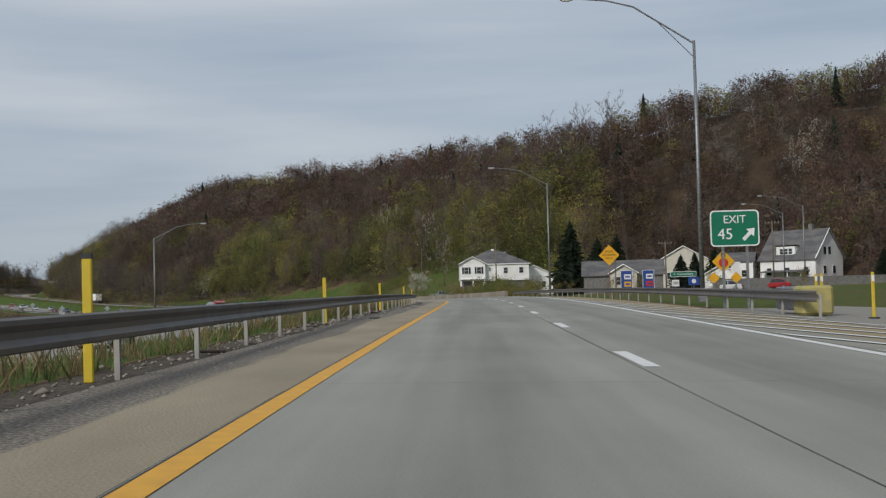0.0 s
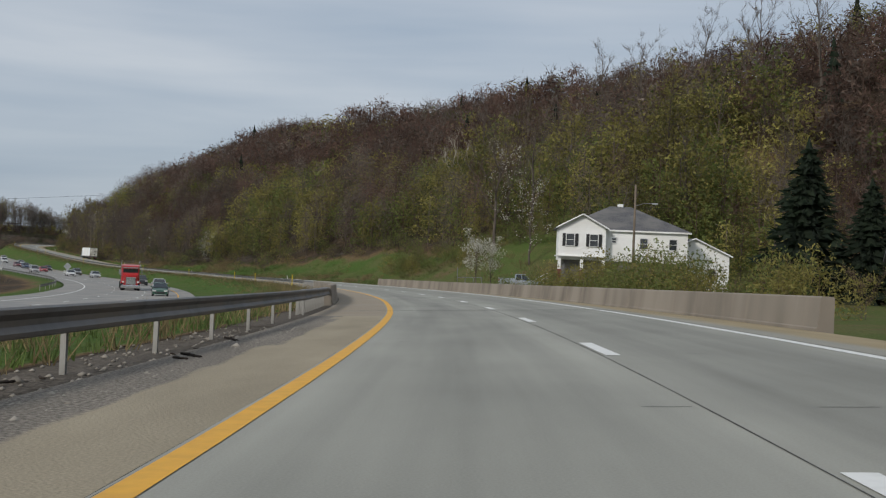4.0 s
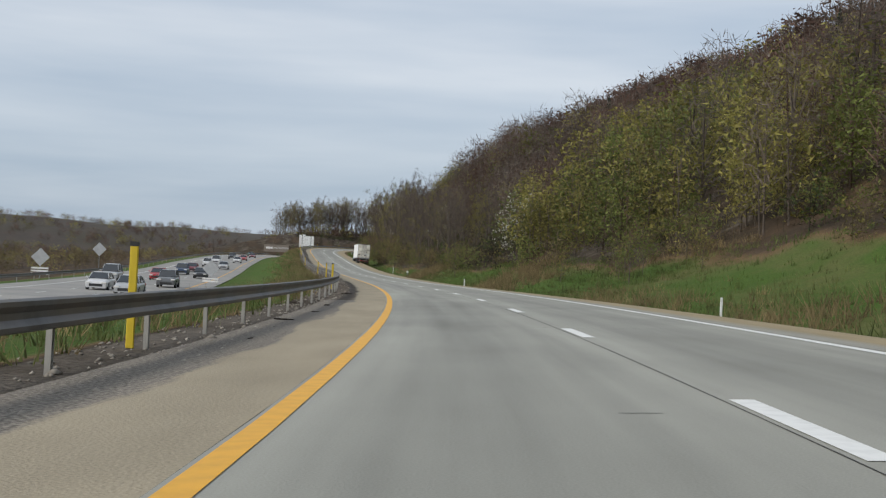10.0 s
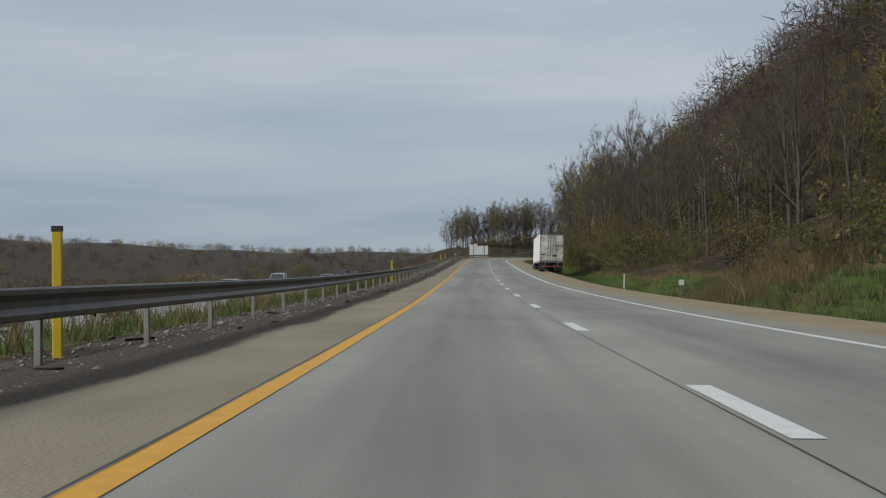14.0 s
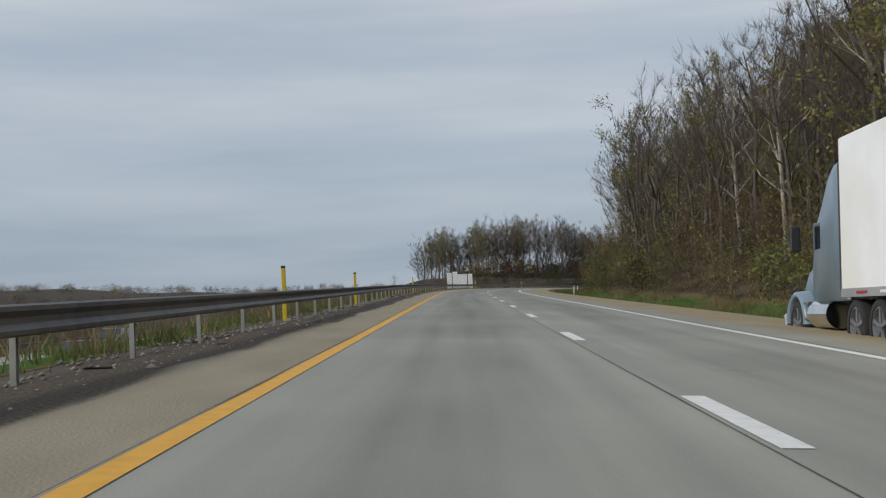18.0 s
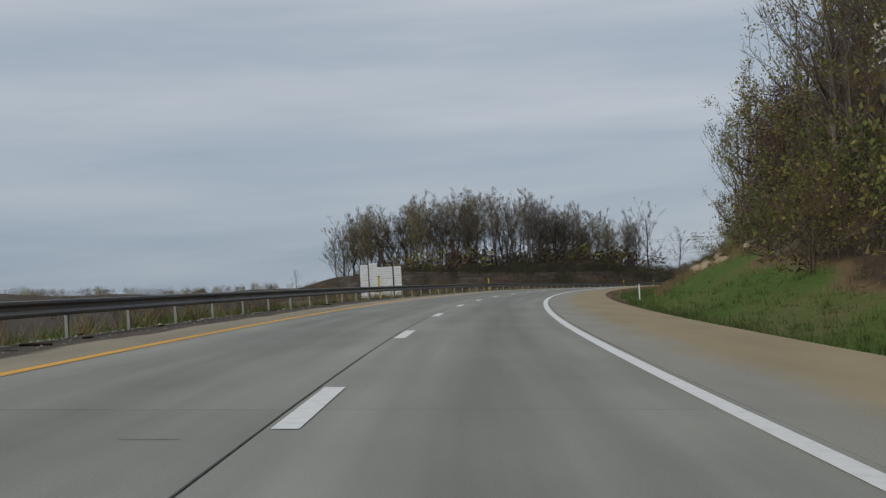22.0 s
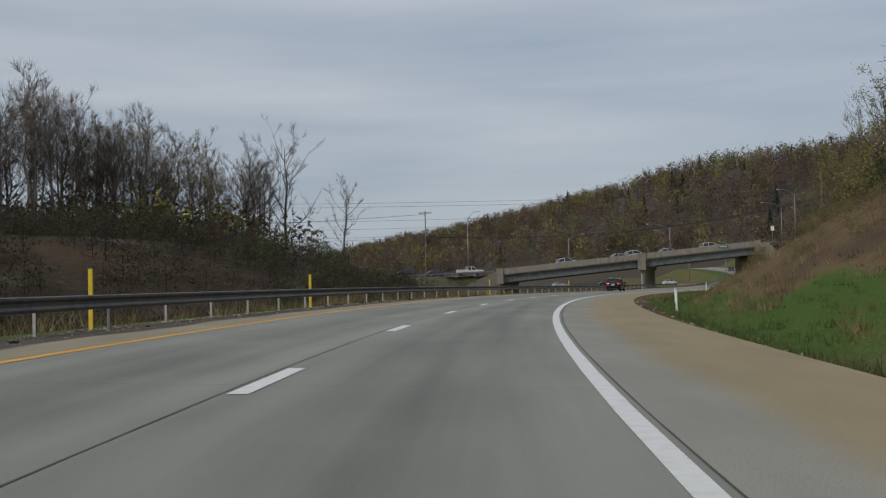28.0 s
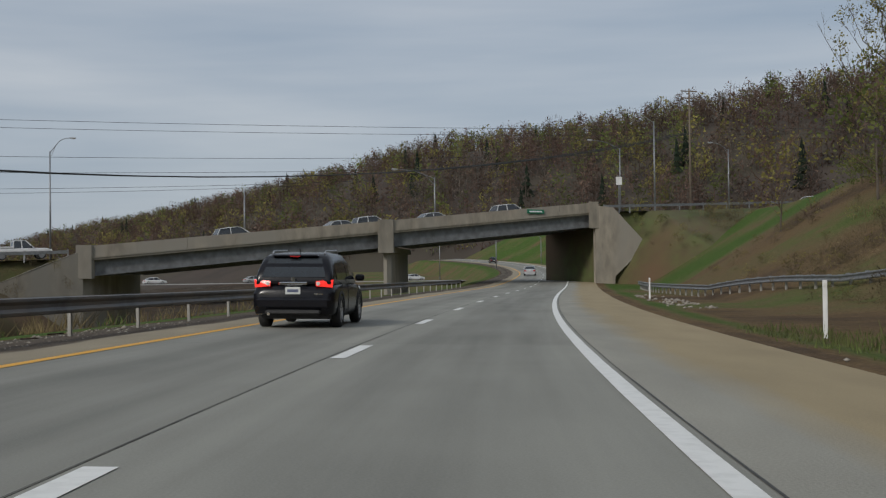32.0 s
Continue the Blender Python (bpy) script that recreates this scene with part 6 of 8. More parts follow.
def ground_z(x, y):
    """Height of the ground under a world point near the road."""
    i = int(np.argmin((LX - x) ** 2 + (LY - y) ** 2))
    u = (x - LX[i]) * math.cos(HEAD[i]) + (y - LY[i]) * math.sin(HEAD[i])
    return float(land(SS[i], u))


def rounded_panel(w, h, t=0.02, r=0.08, y=0.0, z=0.0, x=0.0):
    pts = []
    for cx, cz, a0 in ((w / 2 - r, h / 2 - r, 0), (-w / 2 + r, h / 2 - r, 90), (-w / 2 + r, -h / 2 + r, 180), (w / 2 - r, -h / 2 + r, 270)):
        for k in range(5):
            a = radians(a0 + k * 22.5)
            pts.append((cx + r * math.cos(a), cz + r * math.sin(a)))
    return Mesh().loft([[(x + px, y, z + pz) for px, pz in pts], [(x + px, y + t, z + pz) for px, pz in pts]])


def board(name, m, w, h, zc, material, label, posts, border=None, radius=0.1, post_mat=STEEL):
    """A sign that faces -y of m, its centre zc above the base."""
    g = thing(name, m, label, "road sign")
    pn = part("panel", rounded_panel(w, h, 0.03, radius, 0, zc), material, g)
    if border:
        part("border", rounded_panel(w, h, 0.004, radius, -0.004, zc), border, pn)
        part("field", rounded_panel(w - 0.10, h - 0.10, 0.004, radius * 0.8, -0.008, zc), material, pn)
    for x in posts:
        part("post", Mesh().box((x, 0.09, (zc + h / 2 - 0.1) / 2 - 0.3), (0.09, 0.09, zc + h / 2 + 0.5)), post_mat, g)
    return g


def diamond(name, m, side, zc, material, label, post_mat=WOODPOST, back=False, lift=0.0, category="road sign"):
    g = thing(name, m, label, category)
    d = Matrix.Rotation(radians(45), 4, "Y")
    pn = part("panel", rounded_panel(side, side, 0.02, 0.07), material, g, m=Matrix.Translation((0, 0, zc)) @ d)
    part("post", Mesh().box((0, 0.08, (zc + 0.3) / 2 - 0.3), (0.10, 0.10, zc + 0.9)), post_mat, g)
    return g


# exit sign in the gore
m = spot(46.5, 7.95, 0.06, 0)
ex = board("exit_sign", m, 1.83, 1.36, 2.95, SIGNGREEN, "green exit sign with white border, text and arrow on two posts", (-0.45, 0.45), SIGNWHITE, 0.16)
letters("EXIT", 0.42, ex, Matrix.Translation((0.0, -0.016, 3.27)) @ FACE, SIGNWHITE)
letters("45", 0.58, ex, Matrix.Translation((-0.36, -0.016, 2.72)) @ FACE, SIGNWHITE)
arrow = Mesh()
am = Matrix.Rotation(radians(45), 4, "Y")
arrow.add([am @ Vector(p) for p in ((-0.07, 0, -0.30), (0.07, 0, -0.30), (0.07, 0, 0.06), (0.20, 0, 0.06), (0, 0, 0.32), (-0.20, 0, 0.06), (-0.07, 0, 0.06))], [(0, 1, 2, 3, 4, 5, 6)])
part("arrow", arrow, SIGNWHITE, ex, m=Matrix.Translation((0.52, -0.014, 2.72)))

# bridge warning
x, y = 10.9, 96.6
m = face_frame(x, y, ground_z(x, y), 3)
zc = 3.45 - ground_z(x, y)
br = diamond("bridge_warning_sign", m, 1.22, zc, SIGNYEL, "yellow diamond bridge warning sign on two wooden posts")
part("post", Mesh().box((0.5, 0.08, zc / 2 - 0.3), (0.10, 0.10, zc + 0.3)), WOODPOST, br)
for text, z in (("BRIDGE", 0.30), ("ICES BEFORE", 0.02), ("ROAD", -0.26)):
    letters(text, 0.20, br, Matrix.Translation((0, -0.012, zc + z)) @ FACE, INK)
# signal ahead
m = spot(91.5, 17.6)
sg = diamond("signal_ahead_sign", m, 1.22, 2.6, SIGNYEL, "yellow diamond traffic-signal-ahead sign with red disc")
part("red_disc", Mesh().tube((0, -0.02, 2.5), (0, -0.03, 2.5), 0.36, 0.36, 24), SIGNRED, sg)
part("black_field", Mesh().box((0, -0.015, 3.1), (0.34, 0.012, 0.34), bevel=0.003), INK, sg)
for dx in (-0.75, 0.95):
    diamond("small_warning_sign", m @ Matrix.Translation((dx, 0, 0)), 0.62, 1.35, SIGNYEL, "small orange-yellow diamond warning plate", STEEL)
board("ramp_speed_sign", m @ Matrix.Translation((0.95, 0.1, 0)), 0.75, 0.9, 2.1, SIGNWHITE, "white rectangular ramp sign with worn markings", (0,), None, 0.05)
# service boards and guide signs by the ramp
for s_, u_ in ((128, 17.0), (130, 19.9)):
    b = board("service_sign", spot(s_, u_), 1.3, 2.1, 1.75, SIGNBLUE, "tall blue service sign with coloured plates", (-0.4, 0.4), SIGNWHITE, 0.06)
    for k, mt in enumerate((SIGNWHITE, SIGNRED if u_ > 18 else SIGNYEL)):
        part("plate", Mesh().box((0.12, -0.02, 2.1 - k * 0.8), (0.75, 0.012, 0.55)), mt, b)
        part("plate_mark", Mesh().box((0.12, -0.03, 2.1 - k * 0.8), (0.5, 0.006, 0.18)), SIGNBLUE, b)
gs = board("guide_sign", spot(127, 23.0), 2.85, 0.58, 2.15, SIGNGREEN, "green place-name guide sign with white letters", (-0.9, 0.9), SIGNWHITE, 0.06)
letters("← Canonsburg", 0.36, gs, Matrix.Translation((0, -0.014, 2.15)) @ FACE, SIGNWHITE)
rs = board("route_sign", spot(126.5, 22.0), 0.8, 0.7, 1.2, SIGNWHITE, "white route-number sign with black digits", (0,), None, 0.05)
letters("980", 0.42, rs, Matrix.Translation((0, -0.01, 1.2)) @ FACE, INK)
bs = board("blue_service_sign", spot(126.5, 24.0), 1.2, 0.9, 1.35, SIGNBLUE, "blue rectangular sign with a round white symbol", (0,), None, 0.05)
part("symbol", Mesh().tube((0, -0.01, 1.35), (0, -0.02, 1.35), 0.24, 0.24, 16), SIGNWHITE, bs)

# crash cushion and marker posts at the gore nose
cc = thing("crash_cushion", spot(36.5, 7.9), "dull yellow sand-filled crash cushion at the rail end", "barrier")
CUSH = mat("faded_yellow", (0.42, 0.36, 0.12), (0.30, 0.27, 0.12), rough=0.8, scale=3)
part("nose", Mesh().box((0, 0, 0.45), (0.9, 1.0, 0.85), bevel=0.08), CUSH, cc)
part("fender_panel", Mesh().box((0, 1.6, 0.5), (0.8, 2.2, 0.7), bevel=0.05), STEEL, cc)
POSTY = mat("marker_yellow", (0.62, 0.45, 0.02), (0.52, 0.38, 0.02), rough=0.6, scale=4)
for s_, u_ in ((33.5, 8.6), (32.2, 9.4), (39, 8.9), (42, 9.6)):
    mp_ = thing("marker_post", spot(s_, u_), "yellow flexible marker post at the exit gore", "marker post", "gore marker posts")
    part("post", Mesh().box((0, 0, 0.62), (0.09, 0.05, 1.24), bevel=0.015), POSTY, mp_)
    part("reflector", Mesh().box((0, -0.03, 1.08), (0.07, 0.01, 0.16)), WHITEP, mp_)
    part("foot", Mesh().box((0, 0, 0.03), (0.24, 0.24, 0.06), bevel=0.02), PLASTIC, mp_)
# gore stripes
for k in range(12):
    s0 = 74 - k * 5.6
    wide = 1.1 + 0.62 * k
    ms = Mesh()
    for (sa, ua), (sb, ub) in (((s0, 3.75), (s0 - wide * 5.2, 3.75 + wide)),):
        q = [P3(sa, ua, 0.012), P3(sa + 1.3, ua, 0.012), P3(sb + 1.3, ub, 0.012), P3(sb, ub, 0.012)]
        n_ = 6
        top = [tuple(q[0] + (q[3] - q[0]) * j / n_) for j in range(n_ + 1)]
        bot = [tuple(q[1] + (q[2] - q[1]) * j / n_) for j in range(n_ + 1)]
        for j in range(n_ + 1):
            f = j / n_
            z_ = float(land(sa + (sb - sa) * f, ua + (ub - ua) * f)) + 0.015
            top[j], bot[j] = (top[j][0], top[j][1], z_), (bot[j][0], bot[j][1], z_)
        ms.loft([top, bot], closed=False, caps=False)
    me = ms.data("gore_stripe", WHITEP)
    if me.polygons[0].normal.z < 0:
        me.flip_normals()
    part("gore_stripe", me, WHITEP, marks)
st = np.linspace(-58, 46, 30)
pav = Mesh().loft([[tuple(P3(s, 6.78, 0.006)), tuple(P3(s, 9.5, 0.006)), tuple(P3(s, min(20, 11.5 + (46 - s) * 0.16), 0.006))] for s in st], closed=False, caps=False).data("ramp_pavement", GREYSH)
if pav.polygons[0].normal.z < 0:
    pav.flip_normals()
part("ramp_pavement", pav, GREYSH, road, "grey exit ramp pavement")

# signs of the oncoming road, seen from behind
for x, y, top, plates in ((-143.6, 395.1, -1.5, 3), (-133.7, 412.9, -2.0, 3), (-168.0, 431.5, -0.3, 0)):
    i = int(np.argmin((LX - x) ** 2 + (LY - y) ** 2))
    gz = ground_z(x, y)
    side = 1.45
    h_ = max(3.4, top - gz)
    m = Matrix.Translation((x, y, top - h_)) @ Matrix.Rotation(float(HEAD[i]) + radians(-4), 4, "Z")
    d = diamond("diamond_sign_back", m, side, h_ - 1.03, SIGNBACK, "unpainted grey back of a diamond road sign", STEEL)
    for k in range(plates):
        part("plate", Mesh().box((0, 0, h_ - 2.25 - k * 0.32), (1.9, 0.02, 0.19)), SIGNWHITE, d)
ss_ = board("small_marker_sign", spot(496, 10.1), 0.30, 0.30, 1.0, SIGNWHITE, "small white square marker on a short post", (0,), None, 0.03)

# delineators
for s_ in (283, 354.5, 435.8, 520, 676, 757.5, 829, 923.5, 955, 1006.5, 1052):
    dl = thing("delineator", spot(s_, 9.9 if s_ < 600 else 9.1) @ Matrix.Rotation(radians(random.uniform(-3, 3)), 4, "Y"), "thin white roadside delineator post in the grass", "delineator", "white delineators")
    part("post", Mesh().box((0, 0, 0.58), (0.10, 0.03, 1.3), bevel=0.01), SIGNWHITE, dl)
    part("reflector", Mesh().box((0, -0.018, 1.12), (0.07, 0.006, 0.10)), CLEARLENS, dl)
for s_ in (15.2, 37, 59.5, 85.2, 108, 262, 303, 324, 372, 421.2, 443.2, 500, 582.5, 603.5, 660, 744, 793, 883.5, 904.8, 955, 996, 1030):
    dl = thing("rail_marker", spot(s_, float(inner_rail(s_)) - 0.32), "yellow marker post fixed behind the guardrail", "marker post", "yellow rail markers")
    part("post", Mesh().box((0, 0, 0.66), (0.11, 0.04, 1.36), bevel=0.012), POSTY, dl)
    part("cap", Mesh().box((0, 0, 1.36), (0.115, 0.045, 0.06)), PLASTIC, dl)


# ---- lamps and poles ----
def street_lamp(m, height, arm, label, drop=1.2, group="highway lamps"):
    """Tapered pole with a rising arm towards -x."""
    g = thing("street_lamp", m, label, "street lamp", group)
    part("pole", Mesh().tube((0, 0, -0.3), (0, 0, height), 0.13, 0.075, 10), STEEL, g, smooth_faces=True)
    part("base", Mesh().box((0, 0, 0.12), (0.4, 0.4, 0.34), bevel=0.04), STEEL, g)
    pts = [(0, 0, height - 0.15), (-arm * 0.5, 0, height + drop * 0.78), (-arm * 0.72, 0, height + drop * 0.93), (-arm, 0, height + drop)]
    part("arm", Mesh().pipe(pts, [0.05, 0.045, 0.04, 0.035], 7), STEEL, g)
    part("brace", Mesh().tube((0, 0, height - 0.9), (-arm * 0.3, 0, height + drop * 0.43), 0.025, 0.025, 5), STEEL, g)
    hd = part("lamp_head", Mesh().box((-arm - 0.35, 0, height + drop), (0.75, 0.30, 0.16), bevel=0.06), SIGNBACK, g)
    part("lens", Mesh().box((-arm - 0.38, 0, height + drop - 0.10), (0.45, 0.22, 0.06), bevel=0.025), CLEARLENS, hd)
    return g


street_lamp(spot(63, 9.9), 13.6, 6.2, "tall galvanised lamp post with a long arm by the exit", 2.4)
street_lamp(spot(138, 10.2), 13.6, 6.2, "tall galvanised lamp post behind the guardrail", 1.9)
street_lamp(spot(162, -38.8) @ Matrix.Rotation(math.pi, 4, "Z"), 11.6, 6.2, "galvanised lamp post beyond the oncoming road", 1.8)
street_lamp(spot(172, 57), 12.5, 6.5, "galvanised lamp post on the side street", 1.6)
street_lamp(spot(186, 61), 12.5, 6.5, "galvanised lamp post on the side street", 1.6)


def utility_pole(m, height, label, arms=1, lamp=False, lean=0.0):
    g = thing("utility_pole", m @ Matrix.Rotation(radians(lean), 4, "Y"), label, "utility pole")
    part("pole", Mesh().tube((0, 0, -0.4), (0, 0, height), 0.16, 0.10, 9), WOODPOST, g, smooth_faces=True)
    for k in range(arms):
        c = part("crossarm", Mesh().box((0, 0, height - 0.35 - k * 0.9), (2.4, 0.12, 0.14)), WOODPOST, g)
        for x in (-1.05, -0.5, 0.5, 1.05):
            part("insulator", Mesh().tube((x, 0, height - 0.28 - k * 0.9), (x, 0, height - 0.10 - k * 0.9), 0.05, 0.03, 7), SIGNBACK, c)
    if lamp:
        part("lamp_arm", Mesh().pipe([(0, 0, height - 2.2), (0.8, 0, height - 1.9), (1.8, 0, height - 1.85)], [0.03, 0.03, 0.03], 5), STEEL, g)
        part("lamp_head", Mesh().box((2.0, 0, height - 1.9), (0.6, 0.25, 0.14), bevel=0.04), SIGNBACK, g)
    return g


def stand(x, y, turn=0.0, z=None):
    return Matrix.Translation((x, y, ground_z(x, y) if z is None else z)) @ Matrix.Rotation(radians(turn), 4, "Z")


utility_pole(stand(3.7, 241.1), 10.0 - ground_z(3.7, 241.1), "weathered wooden utility pole with a street light beside the white house", 0, True)
utility_pole(stand(33, 205), 9.0, "wooden utility pole behind the small houses", 1)
utility_pole(stand(48, 190), 11.0, "wooden utility pole by the street", 1)


def wire(points, sag, name="overhead_wire", radius=0.02, label="thin black overhead cable"):
    """A hanging cable between two world points."""
    a, b = Vector(points[0]), Vector(points[1])
    n = 14
    pts = [a.lerp(b, k / n) - Vector((0, 0, sag * 4 * (k / n) * (1 - k / n))) for k in range(n + 1)]
    side = (b - a).cross(Vector((0, 0, 1))).normalized() * radius
    up = Vector((0, 0, radius))
    ob = part(name, Mesh().loft([[tuple(p - side), tuple(p - up), tuple(p + side), tuple(p + up)] for p in pts]), PLASTIC)
    return tagged(ob, label, "cable", "overhead cables")


for s_, za, zb in ((283, 12.2, -2.6), (325, 20.5, -1.0)):
    pa, pb = P3(s_ - 6, 70, 0).tolist(), P3(s_ + 8, -150, 0).tolist()
    wire(((pa[0], pa[1], za), (pb[0], pb[1], zb)), 0.8, radius=0.017)

# pipe fence at the edge of the field
pf = thing("pipe_fence", Matrix.Translation((0, 0, 0)), "low galvanised pipe fence with a tall end post", "fence")
fa, fb = Vector((-18.4, 284.3, 0)), Vector((-14.5, 278.6, 0))
for k in range(4):
    p = fa.lerp(fb, k / 3)
    z_ = ground_z(p.x, p.y)
    part("post", Mesh().tube((p.x, p.y, z_ - 0.2), (p.x, p.y, z_ + (2.4 if k == 0 else 1.1)), 0.045, 0.045, 8), STEEL, pf)
for h_ in (0.25, 1.05):
    part("rail", Mesh().tube((fa.x, fa.y, ground_z(fa.x, fa.y) + h_), (fb.x, fb.y, ground_z(fb.x, fb.y) + h_), 0.04, 0.04, 8), STEEL, pf)

# ---- houses ----
SIDING = mat("white_siding", (0.88, 0.88, 0.87), (0.83, 0.83, 0.82), rough=0.6, scale=0.8, c3=(0.78, 0.77, 0.74), scale3=0.3)
CREAM = mat("cream_siding", (0.60, 0.57, 0.49), (0.52, 0.49, 0.42), rough=0.7, scale=0.8)
SHINGLE = mat("grey_shingles", (0.12, 0.12, 0.125), (0.07, 0.07, 0.075), rough=0.9, scale=6, stretch=(1, 1, 3), bump=0.03, c3=(0.15, 0.145, 0.14), scale3=0.4)
GREYSTONE = mat("grey_block", (0.20, 0.195, 0.185), (0.14, 0.135, 0.13), rough=0.9, scale=2.5, bump=0.03)
BRICKM = mat("red_brick", (0.20, 0.07, 0.05), (0.14, 0.05, 0.04), rough=0.9, scale=8, bump=0.03)
PANE = glass("window_pane", (0.05, 0.055, 0.06))
SHUT = mat("black_shutter", (0.02, 0.02, 0.022), None, rough=0.6)


def lap_wall(x0, x1, y, z0, z1, board_h=0.16, face=-1):
    """Lap siding: overlapping boards with a shadow edge, facing -y (or +y)."""
    n = max(1, int(round((z1 - z0) / board_h)))
    ms = Mesh()
    rows_ = []
    for k in range(n):
        a, b = z0 + (z1 - z0) * k / n, z0 + (z1 - z0) * (k + 1) / n
        rows_ += [[(x0, y + face * 0.03, a), (x1, y + face * 0.03, a)], [(x0, y + face * 0.008, b), (x1, y + face * 0.008, b)]]
    return ms.loft(rows_, closed=False, caps=False)


def window(parent, x, z, w, h, y, shutters=True, frame_mat=SIGNWHITE):
    wd = part("window", Mesh().box((x - w / 2 - 0.04, y - 0.05, z), (0.08, 0.08, h + 0.16)).box((x + w / 2 + 0.04, y - 0.05, z), (0.08, 0.08, h + 0.16)).box((x, y - 0.05, z + h / 2 + 0.04), (w, 0.08, 0.08)).box((x, y - 0.06, z - h / 2 - 0.04), (w + 0.2, 0.12, 0.08)).box((x, y - 0.045, z), (w, 0.06, 0.05)), frame_mat, parent)
    for dz in (-h / 4, h / 4):
        part("pane", Mesh().box((x, y - 0.025, z + dz), (w - 0.02, 0.02, h / 2 - 0.04)), PANE, wd)
    if shutters:
        for sx in (-1, 1):
            part("shutter", Mesh().box((x + sx * (w / 2 + 0.30), y - 0.05, z), (0.38, 0.05, h + 0.1)), SHUT, wd)
    return wd


def gable_roof(x0, x1, y0, y1, z_eave, rise, over=0.35, axis="y"):
    """A gabled roof slab; axis: the way the ridge runs."""
    t = 0.16
    ms = Mesh()
    if axis == "y":
        xm = (x0 + x1) / 2
        k = rise / ((x1 - x0) / 2)
        a, b = x0 - over, x1 + over
        ze = z_eave - over * k
        prof = [(a, ze), (xm, z_eave + rise), (b, ze), (b, ze + t), (xm, z_eave + rise + t * 1.1), (a, ze + t)]
        ms.loft([[(x, y, z) for x, z in prof] for y in (y0 - over, y1 + over)])
    else:
        ym = (y0 + y1) / 2
        k = rise / ((y1 - y0) / 2)
        a, b = y0 - over, y1 + over
        ze = z_eave - over * k
        prof = [(a, ze), (ym, z_eave + rise), (b, ze), (b, ze + t), (ym, z_eave + rise + t * 1.1), (a, ze + t)]
        ms.loft([[(x, y, z) for y, z in prof] for x in (x0 - over, x1 + over)])
    return ms


def gable_end(x0, x1, y, z0, rise):
    return Mesh().loft([[(x0, y, z0), (x1, y, z0), ((x0 + x1) / 2, y, z0 + rise)], [(x0, y + 0.12, z0), (x1, y + 0.12, z0), ((x0 + x1) / 2, y + 0.12, z0 + rise)]])


def rake_trim(x0, x1, y, z, rise, over=0.35):
    xm, k = (x0 + x1) / 2, rise / ((x1 - x0) / 2)
    return Mesh().tube((x0 - over, y, z - over * k + 0.06), (xm, y, z + rise + 0.08), 0.10, 0.10, 4).tube((x1 + over, y, z - over * k + 0.06), (xm, y, z + rise + 0.08), 0.10, 0.10, 4)


# white house raised on posts
gz = ground_z(2, 262)
H1 = thing("white_house", Matrix.Translation((-4.2, 265.3, 0)) @ Matrix.Rotation(radians(4), 4, "Z"), "white-sided house raised on porch posts, grey shingle roof, black shutters", "house")
part("porch_slab", Mesh().box((3.2, 2.4, (-0.35 + gz - 0.6) / 2), (7.2, 6.4, -0.35 - gz + 0.6), bevel=0.04), GREYSTONE, H1, "grey concrete porch slab")
part("wing_wall", lap_wall(0, 5.8, 0, 2.9, 6.35).box((2.9, 2.4, 4.62), (5.78, 4.8, 3.44)), SIDING, H1)
part("wing_gable", gable_end(0, 5.8, -0.02, 6.35, 1.55), SIDING, H1)
part("wing_roof", gable_roof(0, 5.8, -0.1, 5.2, 6.35, 1.55), SHINGLE, H1)
part("rake_trim", rake_trim(0, 5.8, -0.48, 6.38, 1.55), SIDING, H1)
part("main_wall", lap_wall(5.82, 16.0, 1.2, 2.4, 6.3).box((8.2, 6.3, 4.3), (15.6, 10.0, 3.8)), SIDING, H1)
part("lower_wall", Mesh().box((8.4, 6.4, (2.4 + gz - 0.5) / 2), (15.0, 9.4, 2.4 - gz + 0.5)), GREYSTONE, H1)
hip = Mesh()
hip.add([(-0.2, 1.0, 6.25), (16.5, 0.8, 6.25), (16.5, 11.8, 6.25), (-0.2, 11.8, 6.25), (6.8, 6.2, 9.5), (9.4, 6.2, 9.5)], [(0, 1, 5, 4), (1, 2, 5), (2, 3, 4, 5), (3, 0, 4), (0, 3, 2, 1)])
part("main_roof", hip, SHINGLE, H1)
part("roof_cap", Mesh().box((8.1, 6.2, 9.6), (0.7, 0.7, 0.4), bevel=0.05), SIDING, H1)
part("eave_trim", Mesh().box((11.1, 0.9, 6.2), (10.6, 0.14, 0.2)), SIDING, H1)
for x in (1.45, 4.35):
    window(H1, x, 4.85, 0.95, 1.45, -0.03)
window(H1, 6.9, 5.0, 0.5, 0.6, 1.17, False)
window(H1, 10.6, 4.7, 0.9, 1.3, 1.17, False)
window(H1, 14.2, 4.7, 0.9, 1.3, 1.17, False)
for x in (0.2, 2.95, 5.6):
    part("porch_post", Mesh().box((x, 0.25, 2.05), (0.36, 0.36, 1.7)), SIDING, H1, "white porch post")
    part("pier", Mesh().box((x, 0.25, 0.42), (0.46, 0.46, 1.56), bevel=0.02), BRICKM, H1, "red brick pier")
part("porch_ceiling", Mesh().box((2.9, 2.2, 2.86), (6.2, 5.0, 0.12)), SIDING, H1)
part("door", Mesh().box((3.9, 4.5, 0.75), (1.0, 0.1, 2.1)), SIDING, H1)
